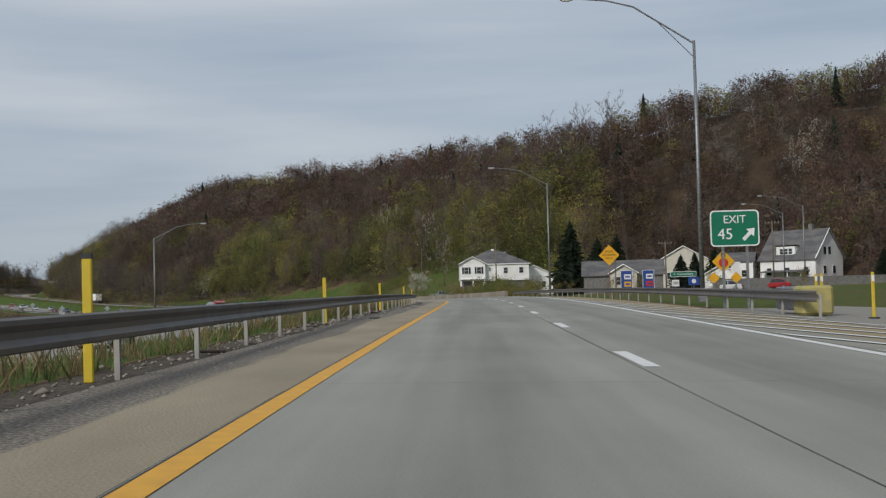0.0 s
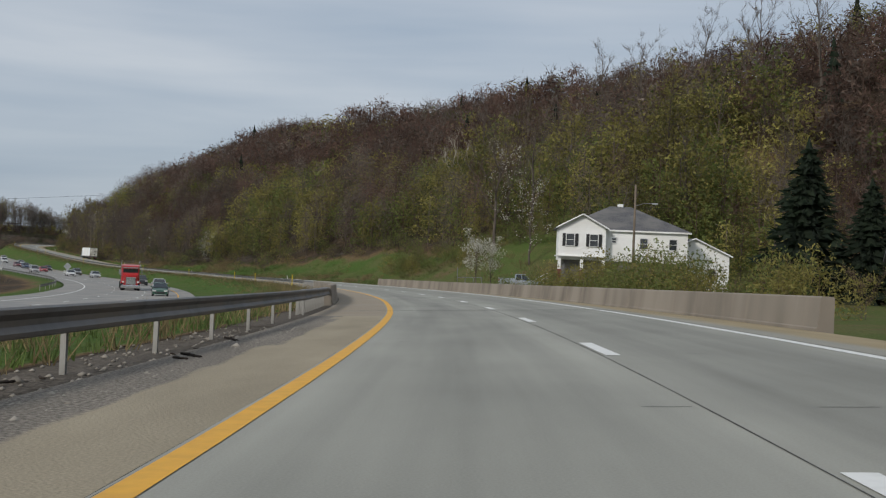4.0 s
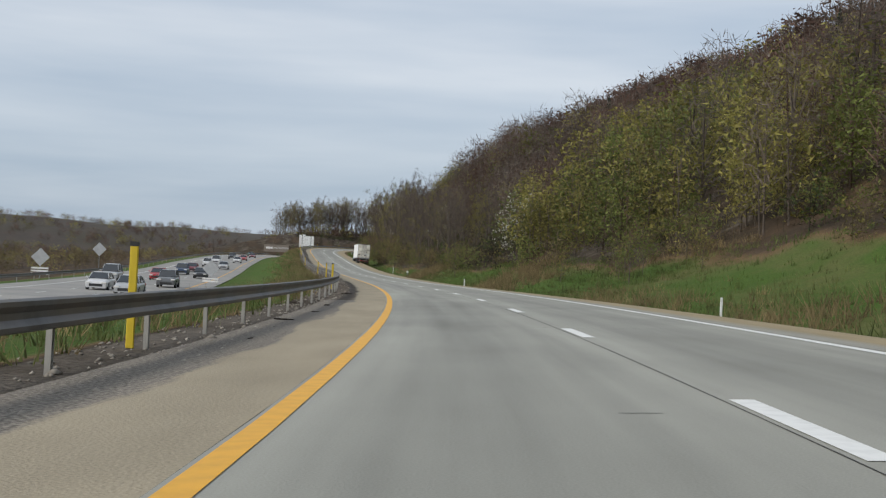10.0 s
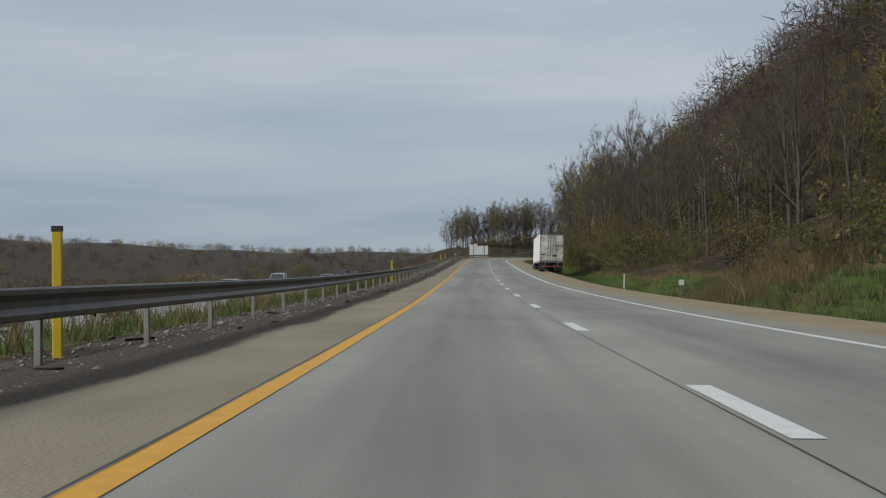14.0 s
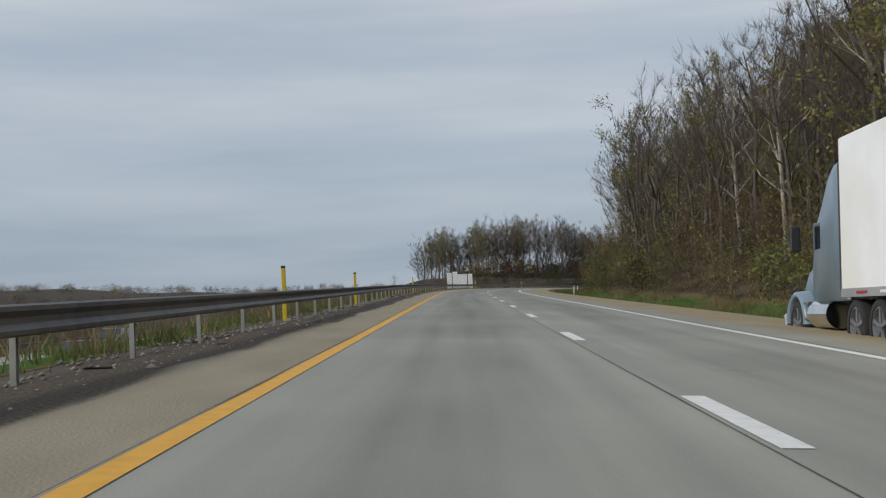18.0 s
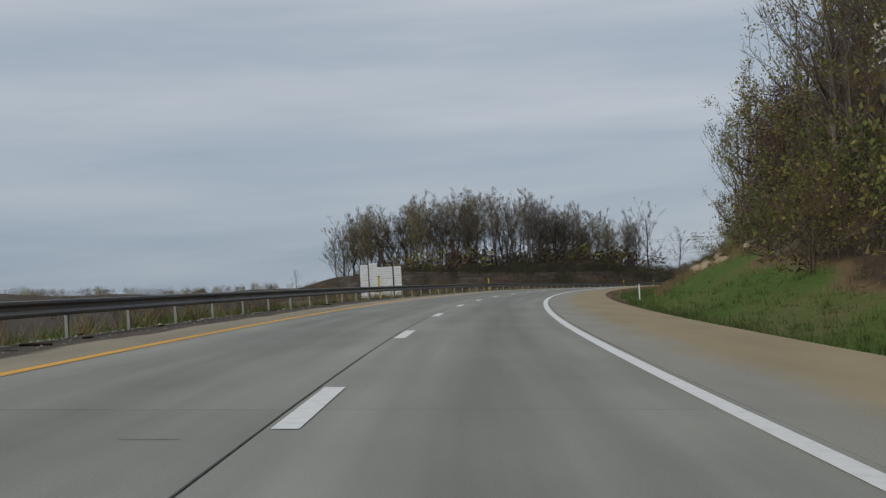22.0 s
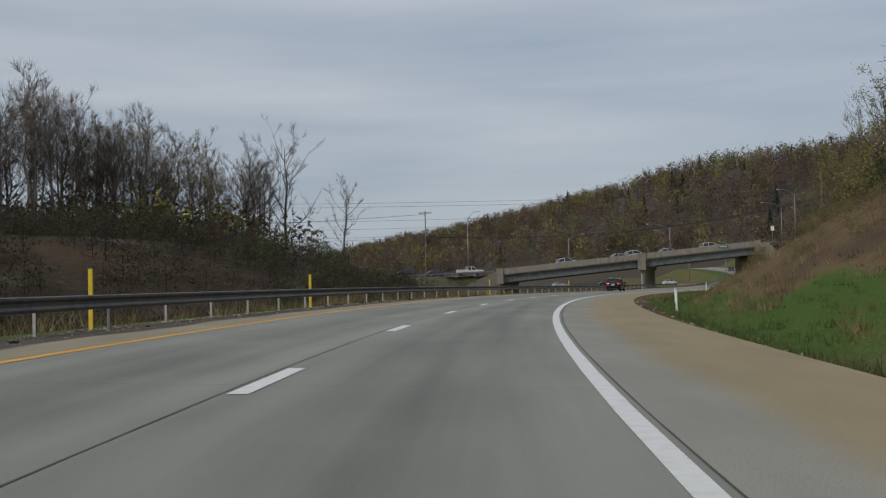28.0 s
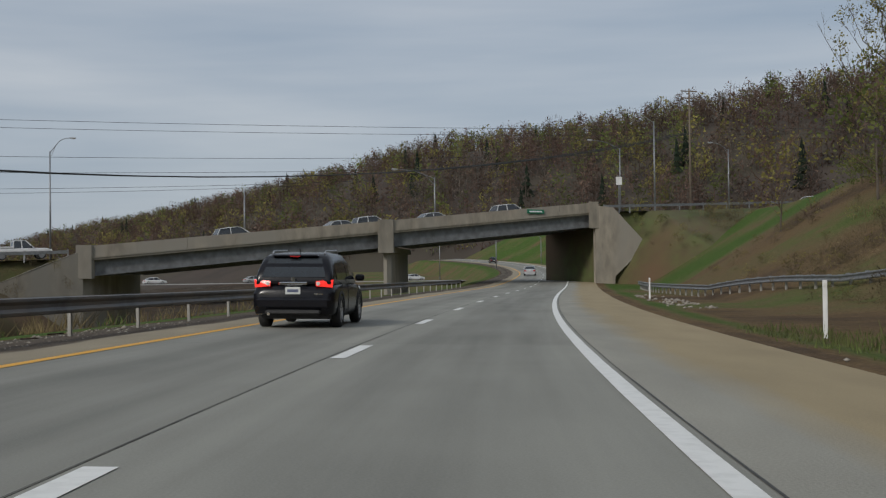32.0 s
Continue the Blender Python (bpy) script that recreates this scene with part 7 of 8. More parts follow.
for x, y in ((1.6, 1.5), (3.1, 1.2)):
    ch = thing("porch_chair", Matrix.Translation((-4.2 + x, 265.3 + y, -0.35)), "dark porch chair on the concrete slab", "chair", "porch chairs")
    part("seat", Mesh().box((0, 0, 0.42), (0.55, 0.55, 0.08), bevel=0.02), PLASTIC, ch)
    part("backrest", Mesh().box((0, 0.27, 0.8), (0.55, 0.06, 0.7), bevel=0.02), PLASTIC, ch)
    for lx in (-0.24, 0.24):
        for ly in (-0.24, 0.24):
            part("leg", Mesh().box((lx, ly, 0.2), (0.05, 0.05, 0.42)), PLASTIC, ch)
stp = thing("porch_stairs", Matrix.Translation((-6.4, 265.6, 0)), "concrete steps with white metal handrails", "stairs")
for k in range(5):
    part("step", Mesh().box((0.9 - k * 0.42, 0, (gz - 0.6 + 0.2 * (4 - k) + 0.9) / 2 - 0.45), (0.42, 1.4, abs(0.2 * (5 - k)) + 0.7)), GREYSTONE, stp)
for y in (-0.7, 0.7):
    part("handrail", Mesh().pipe([(-1.2, y, gz + 0.1), (-1.2, y, gz + 1.0), (1.0, y, 0.65), (1.0, y, -0.5)], [0.035] * 4, 6).tube((-1.2, y, gz + 0.55), (1.0, y, 0.15), 0.03, 0.03, 6).tube((-0.1, y, gz + 0.4), (-0.1, y, 0.1), 0.03, 0.03, 6), SIGNWHITE, stp, "white tubular handrail")


def pickup(m, col, label, group=""):
    t = thing("pickup_truck", m, label, "pickup", group)
    pt = paint(*col)
    part("body", Mesh().loft([ring_section(0.88 * w, 0.95 * w, 0.92 * w, 0.45, 0.85, z, y) for y, z, w in ((-2.7, 1.02, 0.97), (-0.75, 1.06, 1), (0.9, 1.05, 1), (2.3, 1.0, 0.97), (2.65, 0.85, 0.9), (2.7, 0.6, 0.85))]), pt, t)
    part("bed", Mesh().box((0, -1.72, 1.08), (1.5, 1.8, 0.06)), PLASTIC, t)
    for sx in (-1, 1):
        part("bed_side", Mesh().box((sx * 0.86, -1.72, 1.14), (0.12, 1.92, 0.18), bevel=0.03), pt, t)
    part("tailgate", Mesh().box((0, -2.68, 0.98), (1.6, 0.08, 0.50), bevel=0.02), pt, t)
    part("cab", Mesh().loft([[(-0.85, y, 1.0), (-w, y, z), (w, y, z), (0.85, y, 1.0)] for y, z, w in ((-0.78, 1.05, 0.84), (-0.66, 1.70, 0.66), (0.45, 1.74, 0.66), (1.15, 1.05, 0.82))]), CARGLASS, t, "dark cab glass")
    part("roof", Mesh().box((0, -0.1, 1.74), (1.34, 1.12, 0.07), bevel=0.03), pt, t)
    for sx in (-1, 1):
        for y in (-0.72, 0.05, 1.08):
            part("pillar", Mesh().tube((sx * 0.85, y if y < 1 else 1.12, 1.02), (sx * 0.68, y + (0.06 if y < 0 else -0.02 if y < 1 else -0.66), 1.72), 0.05, 0.05, 5), pt, t)
        for y in (-1.75, 1.75):
            wheel(t, sx * 0.84, y, 0.37, 0.24)
        part("tail_light", Mesh().box((sx * 0.85, -2.70, 0.95), (0.14, 0.06, 0.36)), REDLENS, t)
        part("headlight", Mesh().box((sx * 0.72, 2.66, 0.80), (0.34, 0.10, 0.20), bevel=0.03), CLEARLENS, t)
        part("mirror", Mesh().box((sx * 1.02, 0.85, 1.18), (0.2, 0.1, 0.16), bevel=0.03), PLASTIC, t)
    part("bumper", Mesh().box((0, -2.75, 0.60), (1.8, 0.14, 0.18), bevel=0.03).box((0, 2.75, 0.55), (1.8, 0.14, 0.2), bevel=0.03), CHROME, t)
    return t


tg = ground_z(-10.2, 262.5)
terrace = Mesh().loft([[(-x_, -y_, z_), (x_, -y_, z_), (x_, y_, z_), (-x_, y_, z_)] for x_, y_, z_ in ((6.5, 4.6, tg - 0.6), (5.0, 3.2, tg + 0.5))]).data("parking_terrace", GRAVEL)
tagged(new("parking_terrace", terrace), "raised gravel parking place below the white house", "terrace", kind="structure").matrix_basis = Matrix.Translation((-8.5, 262.8, 0)) @ Matrix.Rotation(radians(6), 4, "Z")
pickup(stand(-8.5, 262.8, -84, tg + 0.5), ("paleblue", (0.36, 0.40, 0.44)), "pale silver-blue pickup truck parked below the white house")


def small_house(x, y, turn, w, d, h, rise, wall, label, axis="x", windows=2, porch=False, dormer=False, roof=SHINGLE, chimney=False):
    g = thing("house", stand(x, y, turn), label, "house")
    part("wall", lap_wall(-w / 2, w / 2, 0, 0.4, h).box((0, d / 2, h / 2), (w - 0.05, d - 0.04, h)), wall, g)
    part("foundation", Mesh().box((0, d / 2, 0.0), (w + 0.1, d + 0.1, 0.9)), GREYSTONE, g)
    if axis == "y":
        part("gable", gable_end(-w / 2, w / 2, -0.02, h, rise), wall, g)
        part("trim", rake_trim(-w / 2, w / 2, -0.4, h, rise), SIDING, g)
    else:
        for sx in (-1, 1):
            part("gable", Mesh().loft([[(sx * w / 2, 0, h), (sx * w / 2, d, h), (sx * w / 2, d / 2, h + rise)], [(sx * (w / 2 - 0.1), 0, h), (sx * (w / 2 - 0.1), d, h), (sx * (w / 2 - 0.1), d / 2, h + rise)]]), wall, g)
    part("roof", gable_roof(-w / 2, w / 2, 0, d, h, rise, 0.4, axis), roof, g)
    for k in range(windows):
        window(g, -w / 2 + w * (k + 0.5) / windows, h * 0.55, 0.9, 1.3, -0.03, False)
    if dormer:
        part("dormer", lap_wall(-w * 0.22, w * 0.12, 0.5, h + 0.1, h + 2.1).box((-w * 0.05, 1.7, h + 1.1), (w * 0.34, 2.4, 2.0)), wall, g)
        part("dormer_roof", Mesh().box((-w * 0.05, 1.6, h + 2.2), (w * 0.38, 3.0, 0.18), Matrix.Rotation(radians(-8), 4, "X")), roof, g)
        for x_ in (-0.12, -0.04, 0.04):
            window(g, w * x_, h + 1.2, 0.7, 1.0, 0.46, False)
    if porch:
        part("porch_roof", Mesh().box((0, -1.2, h * 0.56), (w * 0.8, 2.6, 0.16), Matrix.Rotation(radians(6), 4, "X")), roof, g)
        for k in range(4):
            part("porch_post", Mesh().box((-w * 0.36 + k * w * 0.24, -2.3, h * 0.27), (0.16, 0.16, h * 0.54)), SIDING, g)
        part("porch_rail", Mesh().box((0, -2.3, 0.95), (w * 0.74, 0.06, 0.08)).box((0, -2.3, 0.45), (w * 0.74, 0.06, 0.08)), SIDING, g)
    if chimney:
        part("chimney", Mesh().box((w * 0.2, d * 0.5, h + rise + 0.3), (0.8, 0.8, 1.6), bevel=0.03), GREYSTONE, g)
    return g


small_house(13, 272, 8, 9, 8, 5.2, 2.0, SIDING, "white bungalow with a low gable behind the shrubs", "y", 2)
gh = small_house(24, 193, -6, 13, 7, 3.4, 2.2, GREYSTONE, "grey garage building with a white gabled front", "x", 0)
part("front_bay", lap_wall(-2.2, 2.2, -1.5, 0.2, 3.6).box((0, -0.6, 1.9), (4.38, 1.7, 3.4)), CREAM, gh)
part("bay_gable", gable_end(-2.2, 2.2, -1.52, 3.6, 1.3), CREAM, gh)
part("bay_roof", gable_roof(-2.2, 2.2, -1.5, 3.0, 3.6, 1.3, 0.3, "y"), SHINGLE, gh)
part("bay_trim", rake_trim(-2.2, 2.2, -1.9, 3.6, 1.3, 0.3), SIDING, gh)
for x in (-0.9, 0.9):
    window(gh, x, 2.3, 0.9, 1.3, -1.53, False)
small_house(43, 244, -10, 12, 9, 6.0, 3.4, CREAM, "grey-roofed house with white trimmed gables", "y", 2, dormer=False)
small_house(40, 192, -12, 5.5, 5, 2.7, 1.5, SIDING, "small white gabled garage", "y", 1)
bh = small_house(55.0, 208, -46, 11, 9.5, 5.2, 5.0, SIDING, "large white house with grey roof, dormer and porch", "x", 3, porch=True, dormer=True, chimney=True)
for y_, z_ in ((3.2, 6.4), (4.8, 6.4), (3.0, 3.0), (6.2, 3.0)):
    wd_ = part("window", Mesh().box((5.53, y_, z_), (0.06, 1.0, 1.5)), SIGNWHITE, bh)
    part("pane", Mesh().box((5.57, y_, z_), (0.03, 0.8, 1.3)), PANE, wd_)
part("rake_trim", Mesh().tube((5.75, -0.45, 5.0), (5.75, 4.75, 10.3), 0.12, 0.12, 4).tube((5.75, 9.95, 5.0), (5.75, 4.75, 10.3), 0.12, 0.12, 4), SIDING, bh)
small_house(51, 232, -20, 7, 6, 5.6, 1.6, SIDING, "small white house with a low dark roof", "x", 2)
gz2 = thing("porch_house", stand(68, 176, -15), "low white house with a pyramid shingle roof", "house")
part("wall", Mesh().box((0, 4, 1.8), (9, 8, 3.8)), SIDING, gz2)
pyr = Mesh()
pyr.add([(-5, -0.6, 3.7), (5, -0.6, 3.7), (5, 8.6, 3.7), (-5, 8.6, 3.7), (0, 4, 6.2)], [(0, 1, 4), (1, 2, 4), (2, 3, 4), (3, 0, 4), (0, 3, 2, 1)])
part("roof", pyr, SHINGLE, gz2)
for k in range(3):
    window(gz2, -3 + 3 * k, 2.2, 1.0, 1.4, -0.03, False)
# street behind the rail with a low wall and parked cars
lw = tagged(part("retaining_wall", Mesh().box((0, 0, 0.5), (38, 0.4, 2.0)), GREYSTONE, m=stand(52, 168, 8)), "long low grey block wall along the street", "wall")
for x, y, col, kind in ((35, 166, "white", "sedan"), (42, 167, "red", "sedan")):
    car(kind, col, COLS[col], stand(x, y, 78), "parked %s car on the side street" % {"nearblack": "black"}.get(col, col), "parked street cars")

# ---- billboard, yard sign, valley buildings ----
BILLW = mat("billboard_white", (0.88, 0.88, 0.88), (0.82, 0.82, 0.82), rough=0.6, scale=1.5)
a_, b_ = Vector((-351.4, 772.6, 0)), Vector((-345.0, 776.9, 0))
dirv = (b_ - a_).normalized()
bz = 4.5
bb = thing("billboard", Matrix.Translation((a_.x, a_.y, bz)) @ Matrix.Rotation(math.atan2(dirv.y, dirv.x), 4, "Z"), "white slatted back of a roadside billboard on dark posts", "billboard")
for x0, x1, top in ((0, 1.35, 6.05), (1.55, 2.9, 6.3), (2.9, 5.5, 5.55), (5.75, 7.0, 5.55)):
    n = 13
    for k in range(n):
        za, zb = 0.3 + (top - 0.3) * k / n, 0.3 + (top - 0.3) * (k + 1) / n
        part("slat", Mesh().box(((x0 + x1) / 2, 0, (za + zb) / 2), (x1 - x0, 0.06, zb - za - 0.03)), BILLW, bb)
for x in (1.45, 5.62):
    part("post", Mesh().box((x, 0.12, 2.2), (0.22, 0.25, 8.5)), TRDARK, bb)
ds_ = thing("yard_sign_wall", Matrix.Translation((-383.0, 790.0, 1.9)) @ Matrix.Rotation(radians(26), 4, "Z"), "long grey-brown sign wall with white block lettering", "sign")
part("panel", Mesh().box((6, 0, 1.8), (12.6, 0.25, 3.6), bevel=0.03), mat("sign_wall", (0.23, 0.20, 0.165), (0.18, 0.155, 0.13), rough=0.9, scale=0.6), ds_)
for x, w, h in ((2.4, 3.4, 1.2), (7.9, 6.6, 0.75)):
    if w > 5:
        letters("CONSTRUCTION", 1.05, ds_, Matrix.Translation((x, -0.14, 2.0)) @ Matrix.Rotation(radians(90), 4, "X"), SIGNWHITE, depth=0.03)
        continue
    part("bar", Mesh().box((x, -0.16, 2.0), (w, 0.06, h * 0.8), bevel=0.02), SIGNWHITE, ds_)


def shed(x, y, z, turn, w, d, h, rise, label, material=SIDING):
    g = thing("industrial_building", Matrix.Translation((x, y, z)) @ Matrix.Rotation(radians(turn), 4, "Z"), label, "building")
    part("wall", Mesh().box((0, d / 2, h / 2), (w, d, h)), material, g)
    part("gable", gable_end(-w / 2, w / 2, -0.05, h, rise), material, g)
    part("roof", gable_roof(-w / 2, w / 2, 0, d, h, rise, 0.3, "y"), SIGNBACK, g)
    for k in range(3):
        part("wall_seam", Mesh().box((-w / 2 + w * (k + 1) / 4, -0.08, h / 2), (0.12, 0.06, h)), SIGNBACK, g)
    return g


shed(-330, 520, -13, 120, 60, 30, 7, 3, "long pale warehouse in the valley", CREAM)
shed(-520, 1010, -2, 70, 46, 20, 7, 2, "long low pale building beyond the oncoming road", CREAM)
for k in range(10):
    x, y = -300 - random.uniform(0, 600), 300 + random.uniform(0, 900)
    shed(x, y, -14, random.uniform(0, 90), random.uniform(10, 24), random.uniform(10, 20), random.uniform(3, 6), 2, "small distant building in the valley", random.choice((SIDING, CREAM, GREYSTONE)))


# ---- overpass ----
BA = Vector((-294.3, 1037.3, 0))
BD = Vector((-0.877, -0.481, 0)).normalized()
BN = Vector((-BD.y, BD.x, 0)) * -1.0
if BN.y < 0:
    BN = -BN
B_TURN = math.atan2(-BD.y, -BD.x)


def deck_top(L):
    """Top of the overpass parapet, L metres from its eastern end."""
    return float(np.interp(L, [-160, -60, 0, 27, 58, 120, 220], [15.5, 14.6, 12.5, 10.1, 7.4, 5.6, 4.8]))


def bp3(L, n, z):
    p = BA + BD * L + BN * n
    return (p.x, p.y, z)


def sk3(L, n, z):
    """The overpass is skewed: its ends and pier run along the road below."""
    return bp3(L - 0.70 * n, n, z)


ov = thing("overpass", Matrix.Identity(4), "two-span concrete and steel highway overpass with stained parapets", "bridge")
for n0 in (0.0, 11.6):
    for k in range(12):
        La, Lb = 58 * k / 12 + 0.01, 58 * (k + 1) / 12 - 0.01
        part("parapet", Mesh().loft([[sk3(L, n0, deck_top(L) - 1.15), sk3(L, n0 + 0.35, deck_top(L) - 1.15), sk3(L, n0 + 0.28, deck_top(L)), sk3(L, n0 + 0.05, deck_top(L))] for L in (La, Lb)]), BRCON, ov)
part("deck_slab", Mesh().loft([[sk3(L, 0.1, deck_top(L) - 1.35), sk3(L, 11.85, deck_top(L) - 1.35), sk3(L, 11.85, deck_top(L) - 1.0), sk3(L, 0.1, deck_top(L) - 1.0)] for L in (0, 27, 58)]), BRCON, ov)
for n0 in (0.7, 3.3, 5.9, 8.5, 11.1):
    for La, Lb in ((0.6, 26.2), (27.8, 57.4)):
        part("girder", Mesh().loft([[sk3(L, n0 - 0.04, deck_top(L) - 2.75), sk3(L, n0 + 0.04, deck_top(L) - 2.75), sk3(L, n0 + 0.04, deck_top(L) - 1.3), sk3(L, n0 - 0.04, deck_top(L) - 1.3)] for L in (La, (La + Lb) / 2, Lb)])
             .loft([[sk3(L, n0 - 0.22, deck_top(L) - 2.80), sk3(L, n0 + 0.22, deck_top(L) - 2.80), sk3(L, n0 + 0.22, deck_top(L) - 2.74), sk3(L, n0 - 0.22, deck_top(L) - 2.74)] for L in (La, (La + Lb) / 2, Lb)]), GIRDER, ov)
pz = ground_z(*sk3(27, 3, 0)[:2]) - 0.6
part("pilaster", Mesh().loft([[sk3(26.1, -0.25, z), sk3(27.9, -0.25, z), sk3(27.9, 0.1, z), sk3(26.1, 0.1, z)] for z in (deck_top(27) - 3.4, deck_top(27) + 0.12)]), BRCON, ov)
part("pier_cap", Mesh().loft([[sk3(26.2, 0.12, z), sk3(27.8, 0.12, z), sk3(27.8, 11.8, z), sk3(26.2, 11.8, z)] for z in (deck_top(27) - 3.4, deck_top(27) - 2.82)]), BRCON, ov)
part("pier_wall", Mesh().loft([[sk3(26.55, 0.5, z), sk3(27.0, 0.3, z), sk3(27.45, 0.5, z), sk3(27.45, 11.4, z), sk3(26.55, 11.4, z)] for z in (pz, deck_top(27) - 3.4)]), BRCON, ov)
for L, sgn in ((0, 1), (58, -1)):
    zt = deck_top(L)
    bz_ = -1.0
    part("abutment", Mesh().loft([[sk3(L + sgn * -0.2, -0.1, z), sk3(L - sgn * 1.6, -0.1, z), sk3(L - sgn * 1.6, 12.0, z), sk3(L + sgn * -0.2, 12.0, z)] for z in (bz_, zt - 1.3)]), BRCON, ov)
    part("end_post", Mesh().loft([[sk3(L - 0.7, -0.2, z), sk3(L + 0.7, -0.2, z), sk3(L + 0.7, 0.4, z), sk3(L - 0.7, 0.4, z)] for z in (zt - 3.0, zt + 0.1)]), BRCON, ov)
    w0 = Mesh()
    if L == 0:
        outline = [(0.2, -0.1, bz_), (0.2, -0.1, zt - 0.35), (2.4, -0.6, zt - 0.55), (6.3, -1.5, zt - 4.6), (6.1, -1.5, zt - 5.4), (2.6, -0.6, zt - 8.6), (2.2, -0.6, bz_)]
    else:
        outline = [(0.2, -0.1, bz_), (0.2, -0.1, zt - 0.45), (3.0, -0.8, zt - 1.4), (11.0, -2.6, zt - 4.6), (11.0, -2.6, bz_)]
    a = [bp3(L - sgn * da, d0, z) for da, d0, z in outline]
    w0.loft([a, [(p[0] + BN.x * 0.5, p[1] + BN.y * 0.5, p[2]) for p in a]])
    part("wing_wall", w0, BRCON, ov)
# embankments that carry the crossing road
BANKM = mat("bank_grass", (0.085, 0.105, 0.034), (0.075, 0.07, 0.032), rough=1.0, scale=0.7, detail=9, bump=0.08, bump_scale=6, c3=(0.12, 0.075, 0.042), scale3=0.06)
for name, La, Lb in (("embankment_east", -1.5, -150.0), ("embankment_west", 59.5, 210.0)):
    rings = []
    for L in np.concatenate([np.linspace(La, La + (Lb - La) * 0.08, 8), np.linspace(La + (Lb - La) * 0.14, Lb, 13)]):
        zt = deck_top(L) - 1.15
        base = -1.5
        run = (zt - base) * 1.7
        # the slope folds round the wing wall at the bridge's end
        f_ = min(1.0, 0.12 + abs(L - La) / (7.0 if La < 0 else 11.0))
        rise_ = (zt - base) * f_
        rings.append([bp3(L, -2.0 - run * f_, base), bp3(L, -2.0 - run * 0.45 * f_, base + rise_ * 0.58), bp3(L, -2.0 + 1.4 * f_, base + rise_), bp3(L, 0.75, base + rise_ + 0.01), bp3(L, 0.8, zt), bp3(L, 12.2, zt), bp3(L, 12.3, base)])
    me = Mesh().loft(rings, closed=True, caps=True).data(name, BANKM, True)
    tagged(new(name, me), "grassy embankment carrying the crossing road", "embankment", kind="structure")
    me = Mesh().loft([[bp3(L, 0.3, deck_top(L) - 1.11), bp3(L, 11.7, deck_top(L) - 1.11)] for L in np.linspace(La, Lb, 16)], closed=False, caps=False).data("crossing_road", OPPC)
    if me.polygons[0].normal.z < 0:
        me.flip_normals()
    tagged(new("crossing_road", me), "pale concrete approach of the overpass", "road", kind="structure")
    gr = thing("guardrail", Matrix.Identity(4), "steel guardrail along the overpass approach", "guardrail")
    for k, L in enumerate(np.arange(La, Lb, 3.81 * (1 if Lb > La else -1))[:24]):
        part("post", Mesh().box((0, 0, 0), (0.12, 0.12, 1.1)), STEEL, gr, m=Matrix.Translation(bp3(L, 0.0, deck_top(L) - 0.8)))
        L2 = L + 3.81 * (1 if Lb > La else -1)
        part("beam", Mesh().loft([[bp3(q, -0.08, deck_top(q) - 0.62), bp3(q, 0.0, deck_top(q) - 0.62), bp3(q, 0.0, deck_top(q) - 0.32), bp3(q, -0.08, deck_top(q) - 0.32)] for q in (L, L2)]), STEEL, gr)


def on_bridge(L, n=5.0, flip=0):
    slope = math.atan2(deck_top(L - 2) - deck_top(L + 2), 4)
    return Matrix.Translation(bp3(L, n, deck_top(L) - 1.0)) @ Matrix.Rotation(B_TURN - math.pi / 2 + flip, 4, "Z") @ Matrix.Rotation(slope * (1 if not flip else -1), 4, "X")


for L, n, kind, col, flip in ((42, 4.0, "suv", "white", 0), (31, 4.0, "sedan", "silver", math.pi), (25, 7.5, "suv", "white", 0), (19, 4.0, "sedan", "silver", 0), (9, 4.0, "suv", "white", 0), (70, 4.0, "sedan", "nearblack", 0), (76, 7.5, "van", "nearblack", math.pi), (-40, 4.0, "sedan", "white", 0)):
    car(kind, col, COLS[col], on_bridge(L, n, flip), "%s car crossing the overpass" % {"nearblack": "black"}.get(col, col), "cars on the overpass")
pickup(on_bridge(63, 4.0, 0), ("white", COLS["white"]), "white pickup truck on the overpass approach")
gb = thing("bridge_name_sign", Matrix.Translation(bp3(8.2, -0.14, deck_top(8.2) - 0.45)) @ Matrix.Rotation(B_TURN, 4, "Z"), "small green sign fixed to the overpass parapet", "road sign")
part("panel", Mesh().box((0, 0, 0), (2.3, 0.05, 0.46), bevel=0.01), SIGNGREEN, gb)
part("bar", Mesh().box((0, -0.04, 0), (1.7, 0.01, 0.16)), SIGNWHITE, gb)
mb = stand(-291.1, 1038.5, 15, 11.2)
board("white_road_sign", mb, 0.75, 0.95, 3.9, SIGNWHITE, "white rectangular road sign at the overpass end", (0,), None, 0.04)
utility_pole(stand(-355.7, 990.6, 10), 18.3 - ground_z(-355.7, 990.6), "tall wooden utility pole with a crossarm beside the bank", 1)
utility_pole(stand(-279.7, 1052.0, 20, 11.0), 17.0, "tall wooden utility pole by the overpass ramp", 2)
street_lamp(stand(-286.1, 1042.7, 20, 11.0), 11.6, 3.4, "curved lamp post at the overpass ramp", 1.0)
street_lamp(stand(-357.5, 1037.0, 195, 5.0), 14.2, 2.2, "curved lamp post beyond the overpass approach", 1.6)
for L, n, h, a in ((14, 13.0, 6.0, 5.0), (38, 13.0, 6.0, 3.0), (-14, 13.0, 9.0, 4.5), (-34, 14, 9.0, 3.0)):
    street_lamp(Matrix.Translation(bp3(L, n, deck_top(L) - 1.2)) @ Matrix.Rotation(B_TURN + math.pi * (L > 30), 4, "Z"), h, a, "slender lamp post along the overpass", 0.8)
